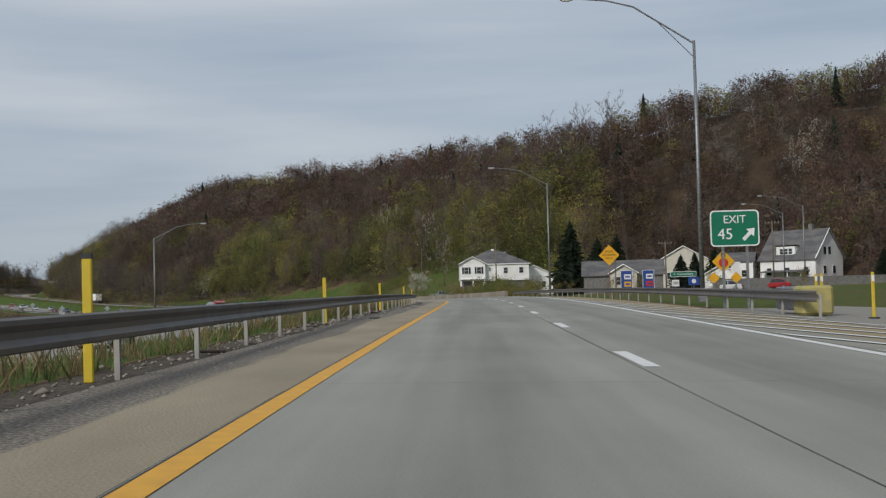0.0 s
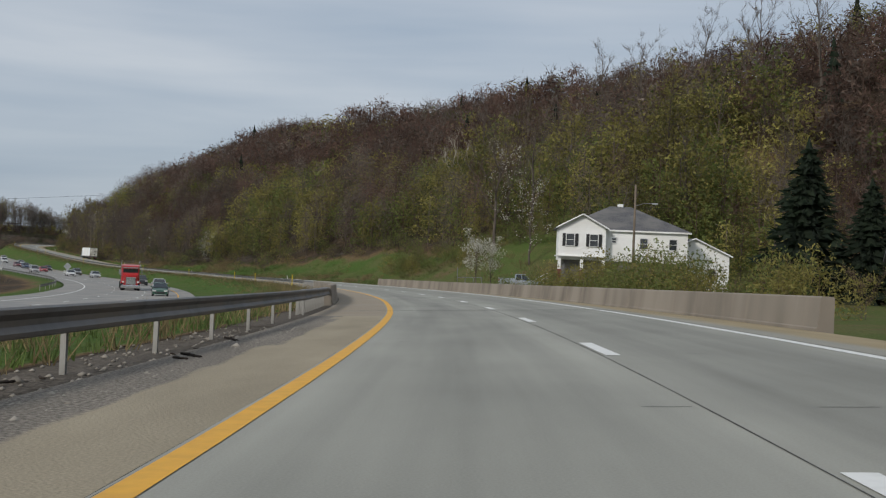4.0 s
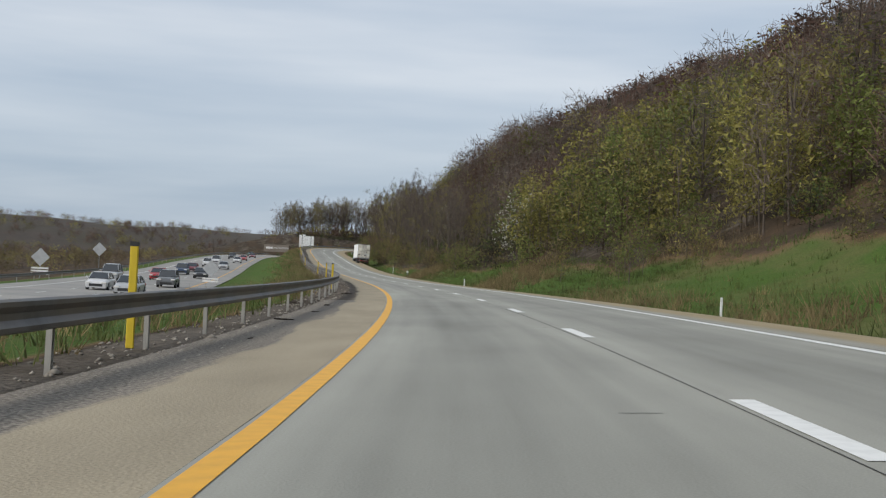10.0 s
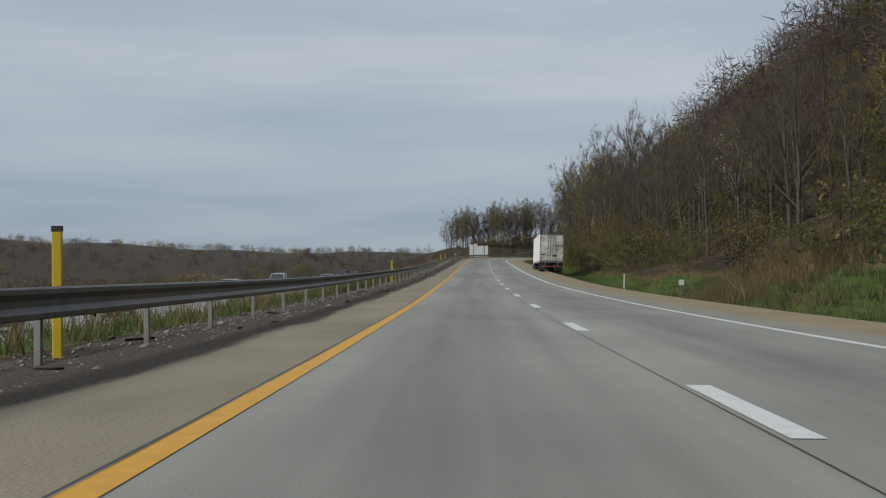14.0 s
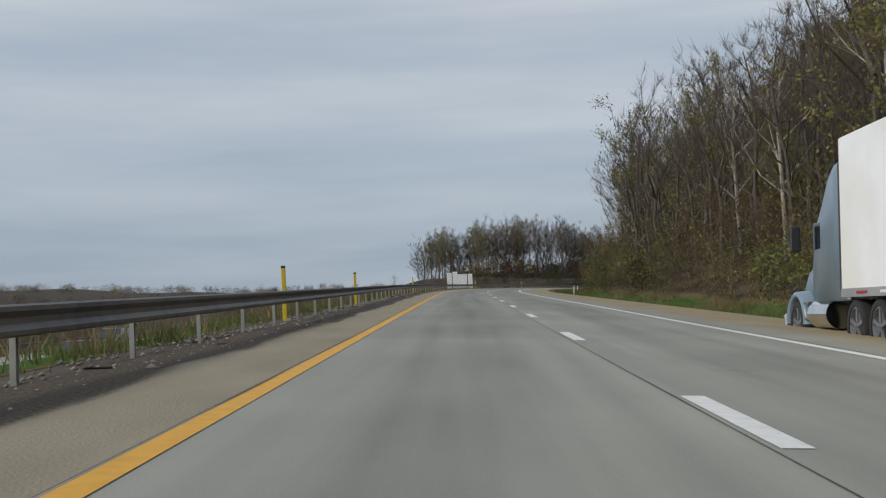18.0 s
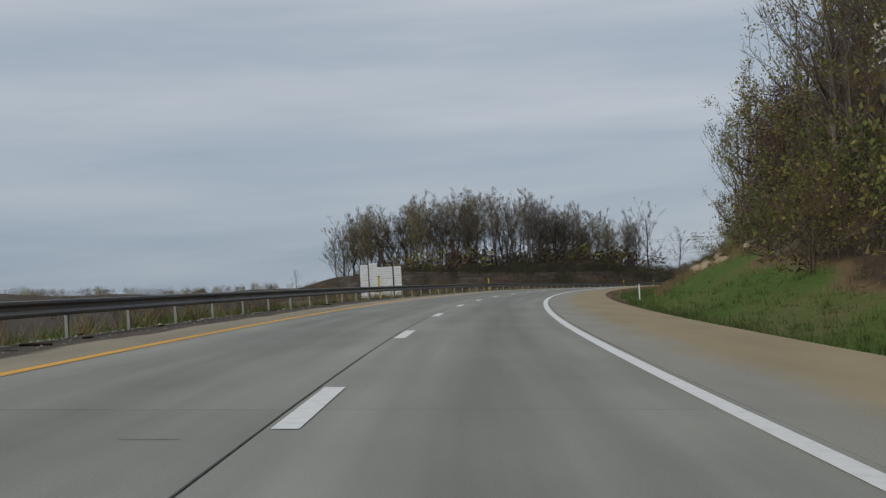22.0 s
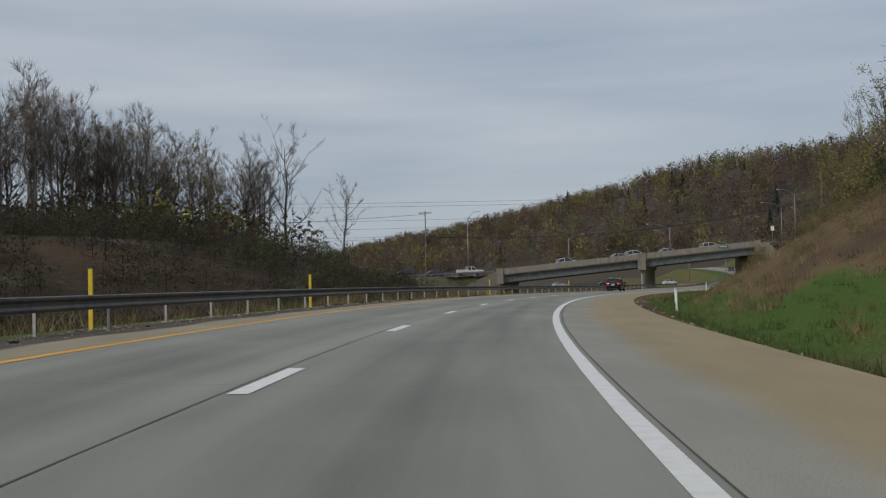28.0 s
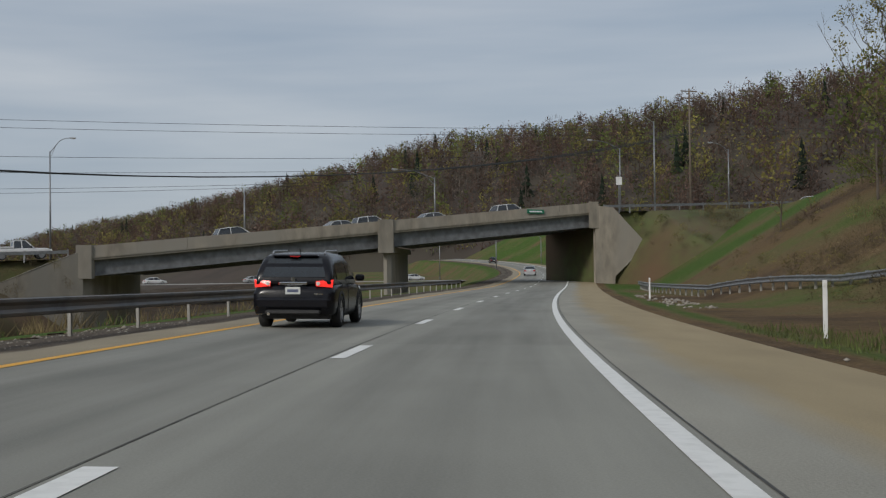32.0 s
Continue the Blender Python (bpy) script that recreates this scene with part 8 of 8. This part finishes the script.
for x, y in ((-300, 1150), (-312, 1190), (-322, 1120), (-285, 1210), (-268, 1250), (-335, 1165)):
    street_lamp(stand(x, y, 20, 3.0), 10.5, 2.4, "distant lamp post at the interchange", 1.0)
pt, pb_ = (-355.7, 990.6, 18.0), (-279.7, 1052.0, 27.3)
for off in (-0.9, 0.0, 0.9):
    wire(((pt[0] + off, pt[1], pt[2] - 4.5), (pb_[0] + off, pb_[1], pb_[2] - 5.0)), 3.0, radius=0.03 if off else 0.06)
for dz in (0.0, 0.6, 2.6, 4.4, 7.4, 8.2):
    wire(((-470, 1000, 16 + dz), (-330 + dz * 12, 1090, 19 + dz)), 2.2, radius=0.025)
wire(((pt[0], pt[1], 17.7), (-470, 930, 15)), 1.5, radius=0.03)
# interchange lanes beyond the overpass
ir = Mesh().loft([[(-430 + k * 22, 1110 + k * 9 + 10 * math.sin(k * 0.5), 2.6), (-430 + k * 22, 1122 + k * 9 + 10 * math.sin(k * 0.5), 2.7)] for k in range(12)], closed=False, caps=False).data("interchange_road", OPPC)
if ir.polygons[0].normal.z < 0:
    ir.flip_normals()
tagged(new("interchange_road", ir), "curving concrete lanes beyond the overpass", "road", kind="structure")
for x, y, col in ((-372, 1146, "white"), (-352, 1152, "silver"), (-338, 1158, "nearblack"), (-318, 1172, "white"), (-388, 1139, "silver")):
    car("sedan", col, COLS[col], stand(x, y, -62, 2.75), "%s car on the interchange lanes" % {"nearblack": "black"}.get(col, col), "interchange cars")
x, y = -268.0, 1190.0
diamond("curve_warning_sign", stand(x, y, 0, 4.0), 0.9, 2.2, SIGNYEL, "yellow diamond warning sign beyond the overpass", STEEL)

# ---- single trees ----
SYC = make_tree("sycamore_tree", "tall sycamore with pale peeling limbs and no leaves", grow(290, 18, 4.2, 11, 260, 0, low=0.3, twig_len=1.1, twig_w=0.02, subs=3), BUD, bark=PALEBARK)
BIG = [make_tree("bare_tree", "tall leafless tree with grey-brown limbs and fine twigs", grow(200 + k, 17 + k, 5.2, 14, 1350, 0, low=0.22, twig_len=1.2, twig_w=0.014, subs=4), BUD, twigs=GREYTWIG) for k in range(4)]
GREENT = [make_tree("budding_tree", "tall tree in pale yellow-green spring leaf", grow(220 + k, 16 + k, 4.8, 12, 450, 1900, leaf=0.10, low=0.18, twig_len=1.1, twig_w=0.015, subs=3), BUD, twigs=GREYTWIG) for k in range(3)]
BLOOMT = [make_tree("blossom_tree", "small tree covered in white spring blossom", grow(240 + k, 9 + 4 * k, 3.4, 12, 240, 1700 - 1100 * k, leaf=0.10, low=0.16, twig_len=0.9, twig_w=0.018, subs=4), BLOOM) for k in range(2)]
SHRUB = [make_tree("shrub", "dense roadside shrub with small spring leaves", grow(260 + k, 2.6 + 0.5 * k, 1.9, 8, 420 - 120 * k, (120, 420, 560)[k], leaf=0.075, low=0.04, twig_len=0.8, twig_w=0.012, subs=2), (BUD, BUD, SPRING)[k], group="roadside shrubs") for k in range(3)]
HEDGE = []
for k in range(2):
    c_, f_ = canopy(500 + k, 3.4, 2.4, 200, 0.010, 620, 0.04, 10, 0.05, (0.4, 0.9), (0.10, 0.24), 0.06, (42, 0.05, 0.14, 0.32))
    HEDGE.append(make_tree("hedge_bush", "dense yellow-green hedge bush in young leaf", (Tri(), c_, f_), (SPRING, BUD)[k], group="roadside shrubs", bark=BRUSH))
FIR = [make_tree("conifer", "dark green conifer tree", conifer(280 + k, 13 + 2 * k, 4.4, 15, 60), CONIF) for k in range(2)]


USED = set()


def plant(proto, x, y, size=1.0, z=None):
    m = Matrix.Translation((x, y, (ground_z(x, y) if z is None else z) - 0.1)) @ Matrix.Rotation(random.uniform(0, 6.28), 4, "Z") @ Matrix.Rotation(radians(random.uniform(-3, 3)), 4, "X")
    if proto.name not in USED:
        USED.add(proto.name)
        proto.matrix_basis = m @ Matrix.Scale(size, 4)
        return proto
    c = copy_thing(proto, m)
    c.scale = (size, size, size)
    return c


def plant_su(proto, s, u, size=1.0):
    p = P3(s, u)
    return plant(proto, float(p[0]), float(p[1]), size, float(p[2]))


random.seed(31)
rows = []
for k in range(620):
    L = -random.uniform(3, 62)
    f_ = random.random()
    zt = deck_top(L) - 1.15
    x, y, z = bp3(L, -1.5 - (zt + 1.5) * 1.7 * f_, zt - (zt + 1.5) * (f_ * 0.93 if f_ < 0.45 else 0.42 + (f_ - 0.45) / 0.55 * 0.58))
    green = L > -16 + 6 * noise.noise(Vector((L * 0.2, f_ * 4, 1)))
    if green and random.random() < 0.6:
        continue
    rows.append((x, y, z - 0.2, random.uniform(0.15, 0.4) if green else random.uniform(0.25, 0.6), random.uniform(0, 6.28), random.choice((12, 13)) if green else random.choice((11, 11, 12))))
for k in range(160):
    L = 60 + random.uniform(0, 70)
    f_ = random.random()
    zt = deck_top(L) - 1.15
    x, y, z = bp3(L, -1.5 - (zt + 1.5) * 1.7 * f_, zt - (zt + 1.5) * f_ * 0.95)
    rows.append((x, y, z - 0.2, random.uniform(0.2, 0.4), random.uniform(0, 6.28), random.choice((11, 11, 12))))
scatter("embankment_brush", FAR, rows, "dead brown vines and brush on the overpass embankments", "brush")
# along the outer verge
plant(GREENT[0], -226.0, 620.5, 1.18)
for s_ in np.arange(486, 760, 4.4):
    tl_ = float(tree_line(s_))
    for row in range(2):
        u_ = tl_ + (2.4 if s_ > 600 else 0.8) + row * 5.5 + random.uniform(0, 4)
        r_ = random.random()
        proto = random.choice(GREENT) if r_ < 0.28 else (BLOOMT[1] if r_ < 0.33 else random.choice(BIG))
        plant_su(proto, s_ + random.uniform(-1.5, 1.5), u_, random.uniform(0.72, 1.08) * (0.66 if s_ < 575 else 0.82 if s_ < 600 else 1))
    if random.random() < 0.8:
        plant_su(random.choice(SHRUB), s_ + random.uniform(-2, 2), tl_ - random.uniform(0.2, 2.0), random.uniform(0.5, 1.1))
plant(BLOOMT[0], -242.0, 651.7, 0.9)
for x, y, sz in ((-31.0, 377.2, 0.85), (-28.0, 368.8, 1.0), (-34.6, 386.0, 0.75), (-24.5, 366, 0.9)):
    plant(SYC, x, y, sz)
for s_, u_ in ((622, 17.5), (640, 19), (604, 18), (702, 20)):
    plant_su(SYC, s_, u_, random.uniform(0.8, 0.95))
for k in range(26):
    s_ = random.uniform(300, 345) if k < 16 else random.uniform(355, 470)
    plant_su(random.choice((SHRUB[1], SHRUB[2], SHRUB[2])), s_, float(tree_line(s_)) - random.uniform(0.5, 7), random.uniform(0.5, 1.1))
for s_ in np.arange(560, 745, 5.0):
    plant_su(random.choice(SHRUB), s_ + random.uniform(-2, 2), float(tree_line(s_)) + random.uniform(-0.8, 2.5), random.uniform(0.8, 1.6))
for x, y, sz in ((-269.6, 720.5, 0.85), (-271.1, 728.1, 0.95), (-266.5, 716, 0.9)):
    plant(GREENT[0] if sz < 0.9 else GREENT[1], x, y, sz)
plant(GREENT[2], -276.0, 739.5, 0.72)
plant(BIG[1], -272.5, 742.0, 0.8)
for x, y, p_, sz in ((-283.0, 748.0, SHRUB[2], 1.0), (-281, 752, SHRUB[1], 0.9), (-276, 760, GREENT[2], 0.7), (-272, 745, BIG[2], 0.8), (-268, 757, BIG[3], 0.8)):
    plant(p_, x, y, sz)
for k in range(26):
    s_ = random.uniform(835, 1010)
    plant_su(random.choice(SHRUB + GREENT[:1] + BIG[:1]), s_, float(tree_line(s_)) + random.uniform(-3, 10), random.uniform(0.45, 0.95))
for s_, u_, p_, z_ in ((1062, 25.5, GREENT[0], 0.92), (1066, 28, GREENT[1], 0.95), (1058, 24, SHRUB[2], 2.2), (1070, 20, SHRUB[1], 2.0), (1060, 31, BIG[1], 1.0), (1006, 24, GREENT[0], 0.8), (1012, 28, BIG[0], 0.95), (1018, 33, GREENT[1], 0.9), (1026, 31, BIG[2], 0.9), (1034, 38, BIG[3], 1.0), (1008, 36, GREENT[2], 1.0), (1040, 46, BIG[1], 1.0), (1000, 30, SHRUB[2], 1.5), (1022, 26, SHRUB[1], 1.4)):
    plant_su(p_, s_, u_, z_)
# tree group on the mound
TALL = [make_tree("tall_bare_tree", "tall straight leafless tree on the mound", grow(210 + k, 20 + k, 3.9, 18, 1150 - 450 * (k == 2), 620 * (k == 2), leaf=0.13, low=0.40, twig_len=1.3, twig_w=0.016, subs=4, trunk_r=0.20), BUD, twigs=PALETWIG, bark=GREYBARK) for k in range(3)]
FRONT = np.array([(-426, 887, 33), (-411, 900, 39.0), (-399, 922, 40.0), (-388, 940, 35.0), (-380, 962, 30.0), (-374, 976, 28.0)])
for k in range(160):
    f_ = (k + random.random()) / 160 * 4.6
    i_ = min(int(f_), 4)
    q = FRONT[i_] + (FRONT[i_ + 1] - FRONT[i_]) * (f_ - i_)
    d_ = 30 * random.random() ** 1.2
    x, y = q[0] - 0.86 * d_ + random.uniform(-2, 2), q[1] + 0.35 * d_
    gz = ground_z(x, y)
    kind = random.randrange(3)
    if i_ <= 1 and random.random() < 0.45:
        kind = 2
    plant(TALL[kind] if random.random() < 0.6 else BIG[kind], x, y, (q[2] - gz) / (20.0 + kind) * random.uniform(0.86, 1.04))
rows = []
for k in range(250):
    f_ = random.uniform(0, 4.9)
    i_ = int(f_)
    q = FRONT[i_] + (FRONT[i_ + 1] - FRONT[i_]) * (f_ - i_)
    d_ = random.uniform(-6, 45)
    x, y = q[0] - 0.86 * d_, q[1] + 0.35 * d_
    rows.append((x, y, ground_z(x, y) - 0.3, random.uniform(0.6, 1.5), random.uniform(0, 6.28), random.choice((0, 1, 2, 3))))
scatter("mound_thicket", THICKET, rows, "tangled bare undergrowth beneath the trees on the mound", "brush")
plant(BIG[0], -376.3, 972.0, 1.38)
plant(BIG[2], -380.5, 966.0, 1.1)
plant(BIG[1], -366.5, 975.0, 0.9)
plant(GREENT[1], -279.0, 769.3, 0.98)
plant(SHRUB[2], -281.5, 769.0, 1.5)
plant(BIG[0], -278.0, 771.0, 0.98)
plant(BIG[3], -382.1, 745.9, 0.6)
for x, y in ((-374, 770), (-392, 790), (-402, 826), (-420, 842), (-470, 905), (-490, 930), (-440, 880)):
    plant(random.choice(BIG), x, y, random.uniform(0.22, 0.36))
# village trees
for x, y, sz in ((18, 228, 1.05), (23, 226, 0.8), (26.5, 224, 0.82), (36, 207, 0.55), (38.5, 206, 0.5), (42, 207, 0.62), (44, 208, 0.55), (66, 190, 0.5)):
    plant(random.choice(FIR), x, y, sz)
plant(BLOOMT[0], -14.6, 270.5, 0.82)
plant(BLOOMT[0], -13.0, 274.0, 0.7)
plant(BLOOMT[1], -8.5, 288, 0.95)
plant(BLOOMT[1], 85.1, 293.2, 1.45, 22.5)
plant(BLOOMT[1], 80.0, 291.0, 1.2, 21.0)
for x, y, sz, p_ in ((-22, 372, 1.25, BIG[0]), (-13, 366, 1.1, BIG[1]), (2, 352, 1.3, BIG[2]), (10, 345, 1.2, BIG[3]), (20, 340, 1.35, BIG[0]), (30, 338, 1.25, BIG[1]), (14, 326, 1.1, GREENT[1]), (-4, 318, 1.15, GREENT[0]), (26, 322, 1.1, BIG[2]), (38, 322, 1.2, BIG[3])):
    plant(p_, x, y, sz)
plant(BLOOMT[1], -13, 312, 1.2)
for k in range(26):
    x, y = random.uniform(-34, -6), random.uniform(296, 322)
    plant(HEDGE[k % 2], x, y, random.uniform(0.5, 1.1))
for s_, u_, sz in ((452, 84, 0.95), (446, 76, 0.9), (430, 78, 1.0), (418, 72, 0.9), (470, 70, 0.8)):
    plant_su(random.choice(BIG), s_, u_, sz)
plant(BIG[2], -14.6, 302.0, 1.15)
plant(BIG[0], -9, 306, 1.2)
# dense hedge row between the parapet and the houses
for k in range(46):
    s_ = random.uniform(178, 246)
    u_ = random.uniform(13.5, 23) if s_ > 200 else random.uniform(13, 18)
    plant_su(HEDGE[k % 2], s_, u_, random.uniform(0.6, 1.25) * (1.0 if s_ < 232 else 0.7))
for k in range(16):
    s_, u_ = random.uniform(120, 200), random.uniform(14, 40)
    plant_su(random.choice(SHRUB), s_, u_, random.uniform(0.4, 0.8))
for k in range(10):
    plant(random.choice(BIG), random.uniform(-4, 60), random.uniform(272, 300), random.uniform(0.7, 1.0))


spare = [p_ for p_ in [SYC] + BIG + GREENT + BLOOMT + SHRUB + FIR + TALL + HEDGE if p_.name not in USED]
for k, p_ in enumerate(spare):
    plant(p_, 38 + 6 * k, 222, 0.7)


# ---- verge growth and litter ----
def tuft(seed, n, h, w):
    random.seed(seed)
    t = Tri()
    for _ in range(n):
        p = Vector((random.gauss(0, 0.12), random.gauss(0, 0.12), 0))
        t.sliver(p, Vector((random.gauss(0, 0.35), random.gauss(0, 0.35), 1)).normalized() * h * random.uniform(0.5, 1.2), w)
    return t


TUFTS = [[(tuft(1, 12, 0.22, 0.012), GRASSB)], [(tuft(2, 14, 0.30, 0.012), GRASSB)], [(tuft(3, 16, 0.5, 0.012), STRAW)], [(tuft(4, 10, 0.14, 0.014), GRASSB)]]
random.seed(77)
rows = []
for _ in range(9500):
    s_ = random.uniform(250, 1010)
    u_ = 7.7 + abs(random.gauss(0, 3.4))
    x, y, z = P3(s_, u_)
    dry = noise.noise(Vector((x * 0.08, y * 0.08, 3))) > (0.18 if s_ < 740 else -0.05) and u_ > 10.5
    rows.append((x, y, z, random.uniform(0.6, 1.4), random.uniform(0, 6.28), 2 if dry else random.choice((0, 1, 3, 3))))
for _ in range(3800):
    s_ = random.uniform(275, 500)
    u_ = random.uniform(9, float(tree_line(s_)) + 1)
    x, y, z = P3(s_, u_)
    dry = noise.noise(Vector((x * 0.06, y * 0.06, 3))) > 0.12
    rows.append((x, y, z - 0.03, random.uniform(1.0, 2.4), random.uniform(0, 6.28), 2 if dry else random.choice((0, 1, 3))))
for _ in range(8500):
    s_ = random.uniform(-40, 840)
    u_ = -6.75 - abs(random.gauss(0, 2.3))
    x, y, z = P3(s_, u_)
    rows.append((x, y, z, random.uniform(0.6, 1.5), random.uniform(0, 6.28), random.choice((0, 1, 3, 2))))
for _ in range(1600):
    s_ = random.uniform(830, 1030)
    u_ = -8.2 - abs(random.gauss(0, 3.5))
    x, y, z = P3(s_, u_)
    rows.append((x, y, z, random.uniform(0.6, 1.5), random.uniform(0, 6.28), random.choice((0, 2, 2))))
scatter("verge_grass", TUFTS, rows, "tufts of green and dry grass along the road verges", "grass")


def pebble(seed, r):
    random.seed(seed)
    t = Tri()
    pts = [Vector((random.gauss(0, 1), random.gauss(0, 1), random.gauss(0, 0.7))).normalized() * r * random.uniform(0.7, 1.2) for _ in range(6)]
    top, bot = Vector((0, 0, r * 0.6)), Vector((0, 0, -r * 0.4))
    ring = [Vector((math.cos(k * 1.05) * r, math.sin(k * 1.05) * r * 0.8, random.uniform(-0.15, 0.2) * r)) for k in range(6)]
    b = len(t.v)
    t.v += [tuple(top), tuple(bot)] + [tuple(p) for p in ring]
    for k in range(6):
        t.f += [(b, b + 2 + k, b + 2 + (k + 1) % 6), (b + 1, b + 2 + (k + 1) % 6, b + 2 + k)]
    return t


STONE = mat("loose_stone", (0.36, 0.33, 0.28), (0.17, 0.15, 0.125), rough=1.0, scale=3, vary=0.0)
DEBRIS = mat("bark_debris", (0.06, 0.045, 0.035), (0.035, 0.028, 0.022), rough=1.0, scale=3, island=0.3)


def stick(seed):
    random.seed(seed)
    t = Tri()
    a = Vector((-0.18, 0, 0.02))
    for k in range(3):
        b = a + Vector((0.13, random.gauss(0, 0.05), random.gauss(0, 0.01)))
        t.cone(a, b, 0.02, 0.014, 4)
        a = b
    return t


PEB = [[(pebble(1, 0.035), STONE)], [(pebble(2, 0.05), STONE)], [(pebble(3, 0.09), STONE)], [(stick(4), DEBRIS)]]
random.seed(78)
rows = []
for _ in range(16000):
    s_ = random.uniform(-30, 1010)
    if 150 < s_ < 240:
        continue
    u_ = -5.05 - 2.0 * random.random() ** 1.3
    x, y, z = P3(s_, u_, 0.0)
    r_ = random.random()
    rows.append((x, y, z - 0.01, random.uniform(0.5, 1.3), random.uniform(0, 6.28), 0 if r_ < 0.72 else 1 if r_ < 0.96 else 2 if r_ < 0.985 else 3))
for _ in range(500):
    s_ = random.uniform(740, 1000)
    x, y, z = P3(s_, random.uniform(6.9, 9.5))
    rows.append((x, y, z, random.uniform(0.5, 1.3), random.uniform(0, 6.28), random.choice((0, 1, 2))))
for _ in range(60):
    s_ = random.uniform(1030, 1062)
    x, y, z = P3(s_, random.uniform(8.6, 10.4))
    rows.append((x, y, z, random.uniform(0.8, 2.2), random.uniform(0, 6.28), 2))
scatter("verge_stones", PEB, rows, "loose stones and bark scraps on the gravel verge", "gravel")
# rocky outcrops in the cut slope
ROCK = mat("sandstone", (0.30, 0.23, 0.14), (0.18, 0.135, 0.085), rough=1.0, scale=1.5, bump=0.08, c3=(0.36, 0.29, 0.19), scale3=0.5)
for k in range(18):
    s_ = random.uniform(748, 800) if k < 14 else random.uniform(985, 1010)
    u_ = 13.6 + random.uniform(0, 4.2)
    p = P3(s_, u_)
    ms = Mesh()
    w_, d_, h_ = random.uniform(1.2, 2.8), random.uniform(0.4, 0.8), random.uniform(0.15, 0.38)
    rings = []
    for z_, f_ in ((-h_, 0.9), (-h_ * 0.2, 1.05), (h_ * 0.5, 0.9), (h_, 0.55)):
        rings.append([(f_ * w_ * math.cos(a) * random.uniform(0.8, 1.1), f_ * d_ * math.sin(a) * random.uniform(0.8, 1.1), z_) for a in np.linspace(0, 2 * math.pi, 9)[:-1]])
    ms.loft(rings)
    ob = part("rock", ms, ROCK, m=Matrix.Translation(p.tolist()) @ Matrix.Rotation(float(at(s_)[3]) + math.pi / 2 + random.uniform(-0.3, 0.3), 4, "Z"))
    tagged(ob, "tan sandstone outcrop in the brown cut slope", "rock", "slope outcrops")
# transverse cracks and patches in the slabs
random.seed(80)
for k in range(70):
    s_ = random.uniform(-20, 1050)
    lane = random.choice((-1, 1))
    u_ = lane * random.uniform(0.4, 3.0)
    w_ = random.uniform(0.15, 0.55)
    strip("crack", u_, u_ + w_, s_, s_ + random.uniform(0.012, 0.03), 0.004, SEAL, road, ds=0.1)
# crumpled teal sheet caught under the rail
TEAL = mat("teal_plastic", (0.03, 0.17, 0.16), (0.02, 0.10, 0.10), rough=0.6, scale=6, bump=0.04)
sheet = Tri()
random.seed(91)
sheet.mass(Vector((0, 0, 0.08)), 0.20, 16, 0.5, 0.7, 1.2)
sheet.mass(Vector((0.22, 0.3, 0.05)), 0.14, 12, 0.5, 0.7, 1.2)
ob = part("plastic_sheet", tri_data("plastic_sheet", sheet, TEAL), TEAL, m=spot(292.4, -6.35, 0.03))
tagged(ob, "crumpled teal plastic sheet lying under the guardrail", "litter")
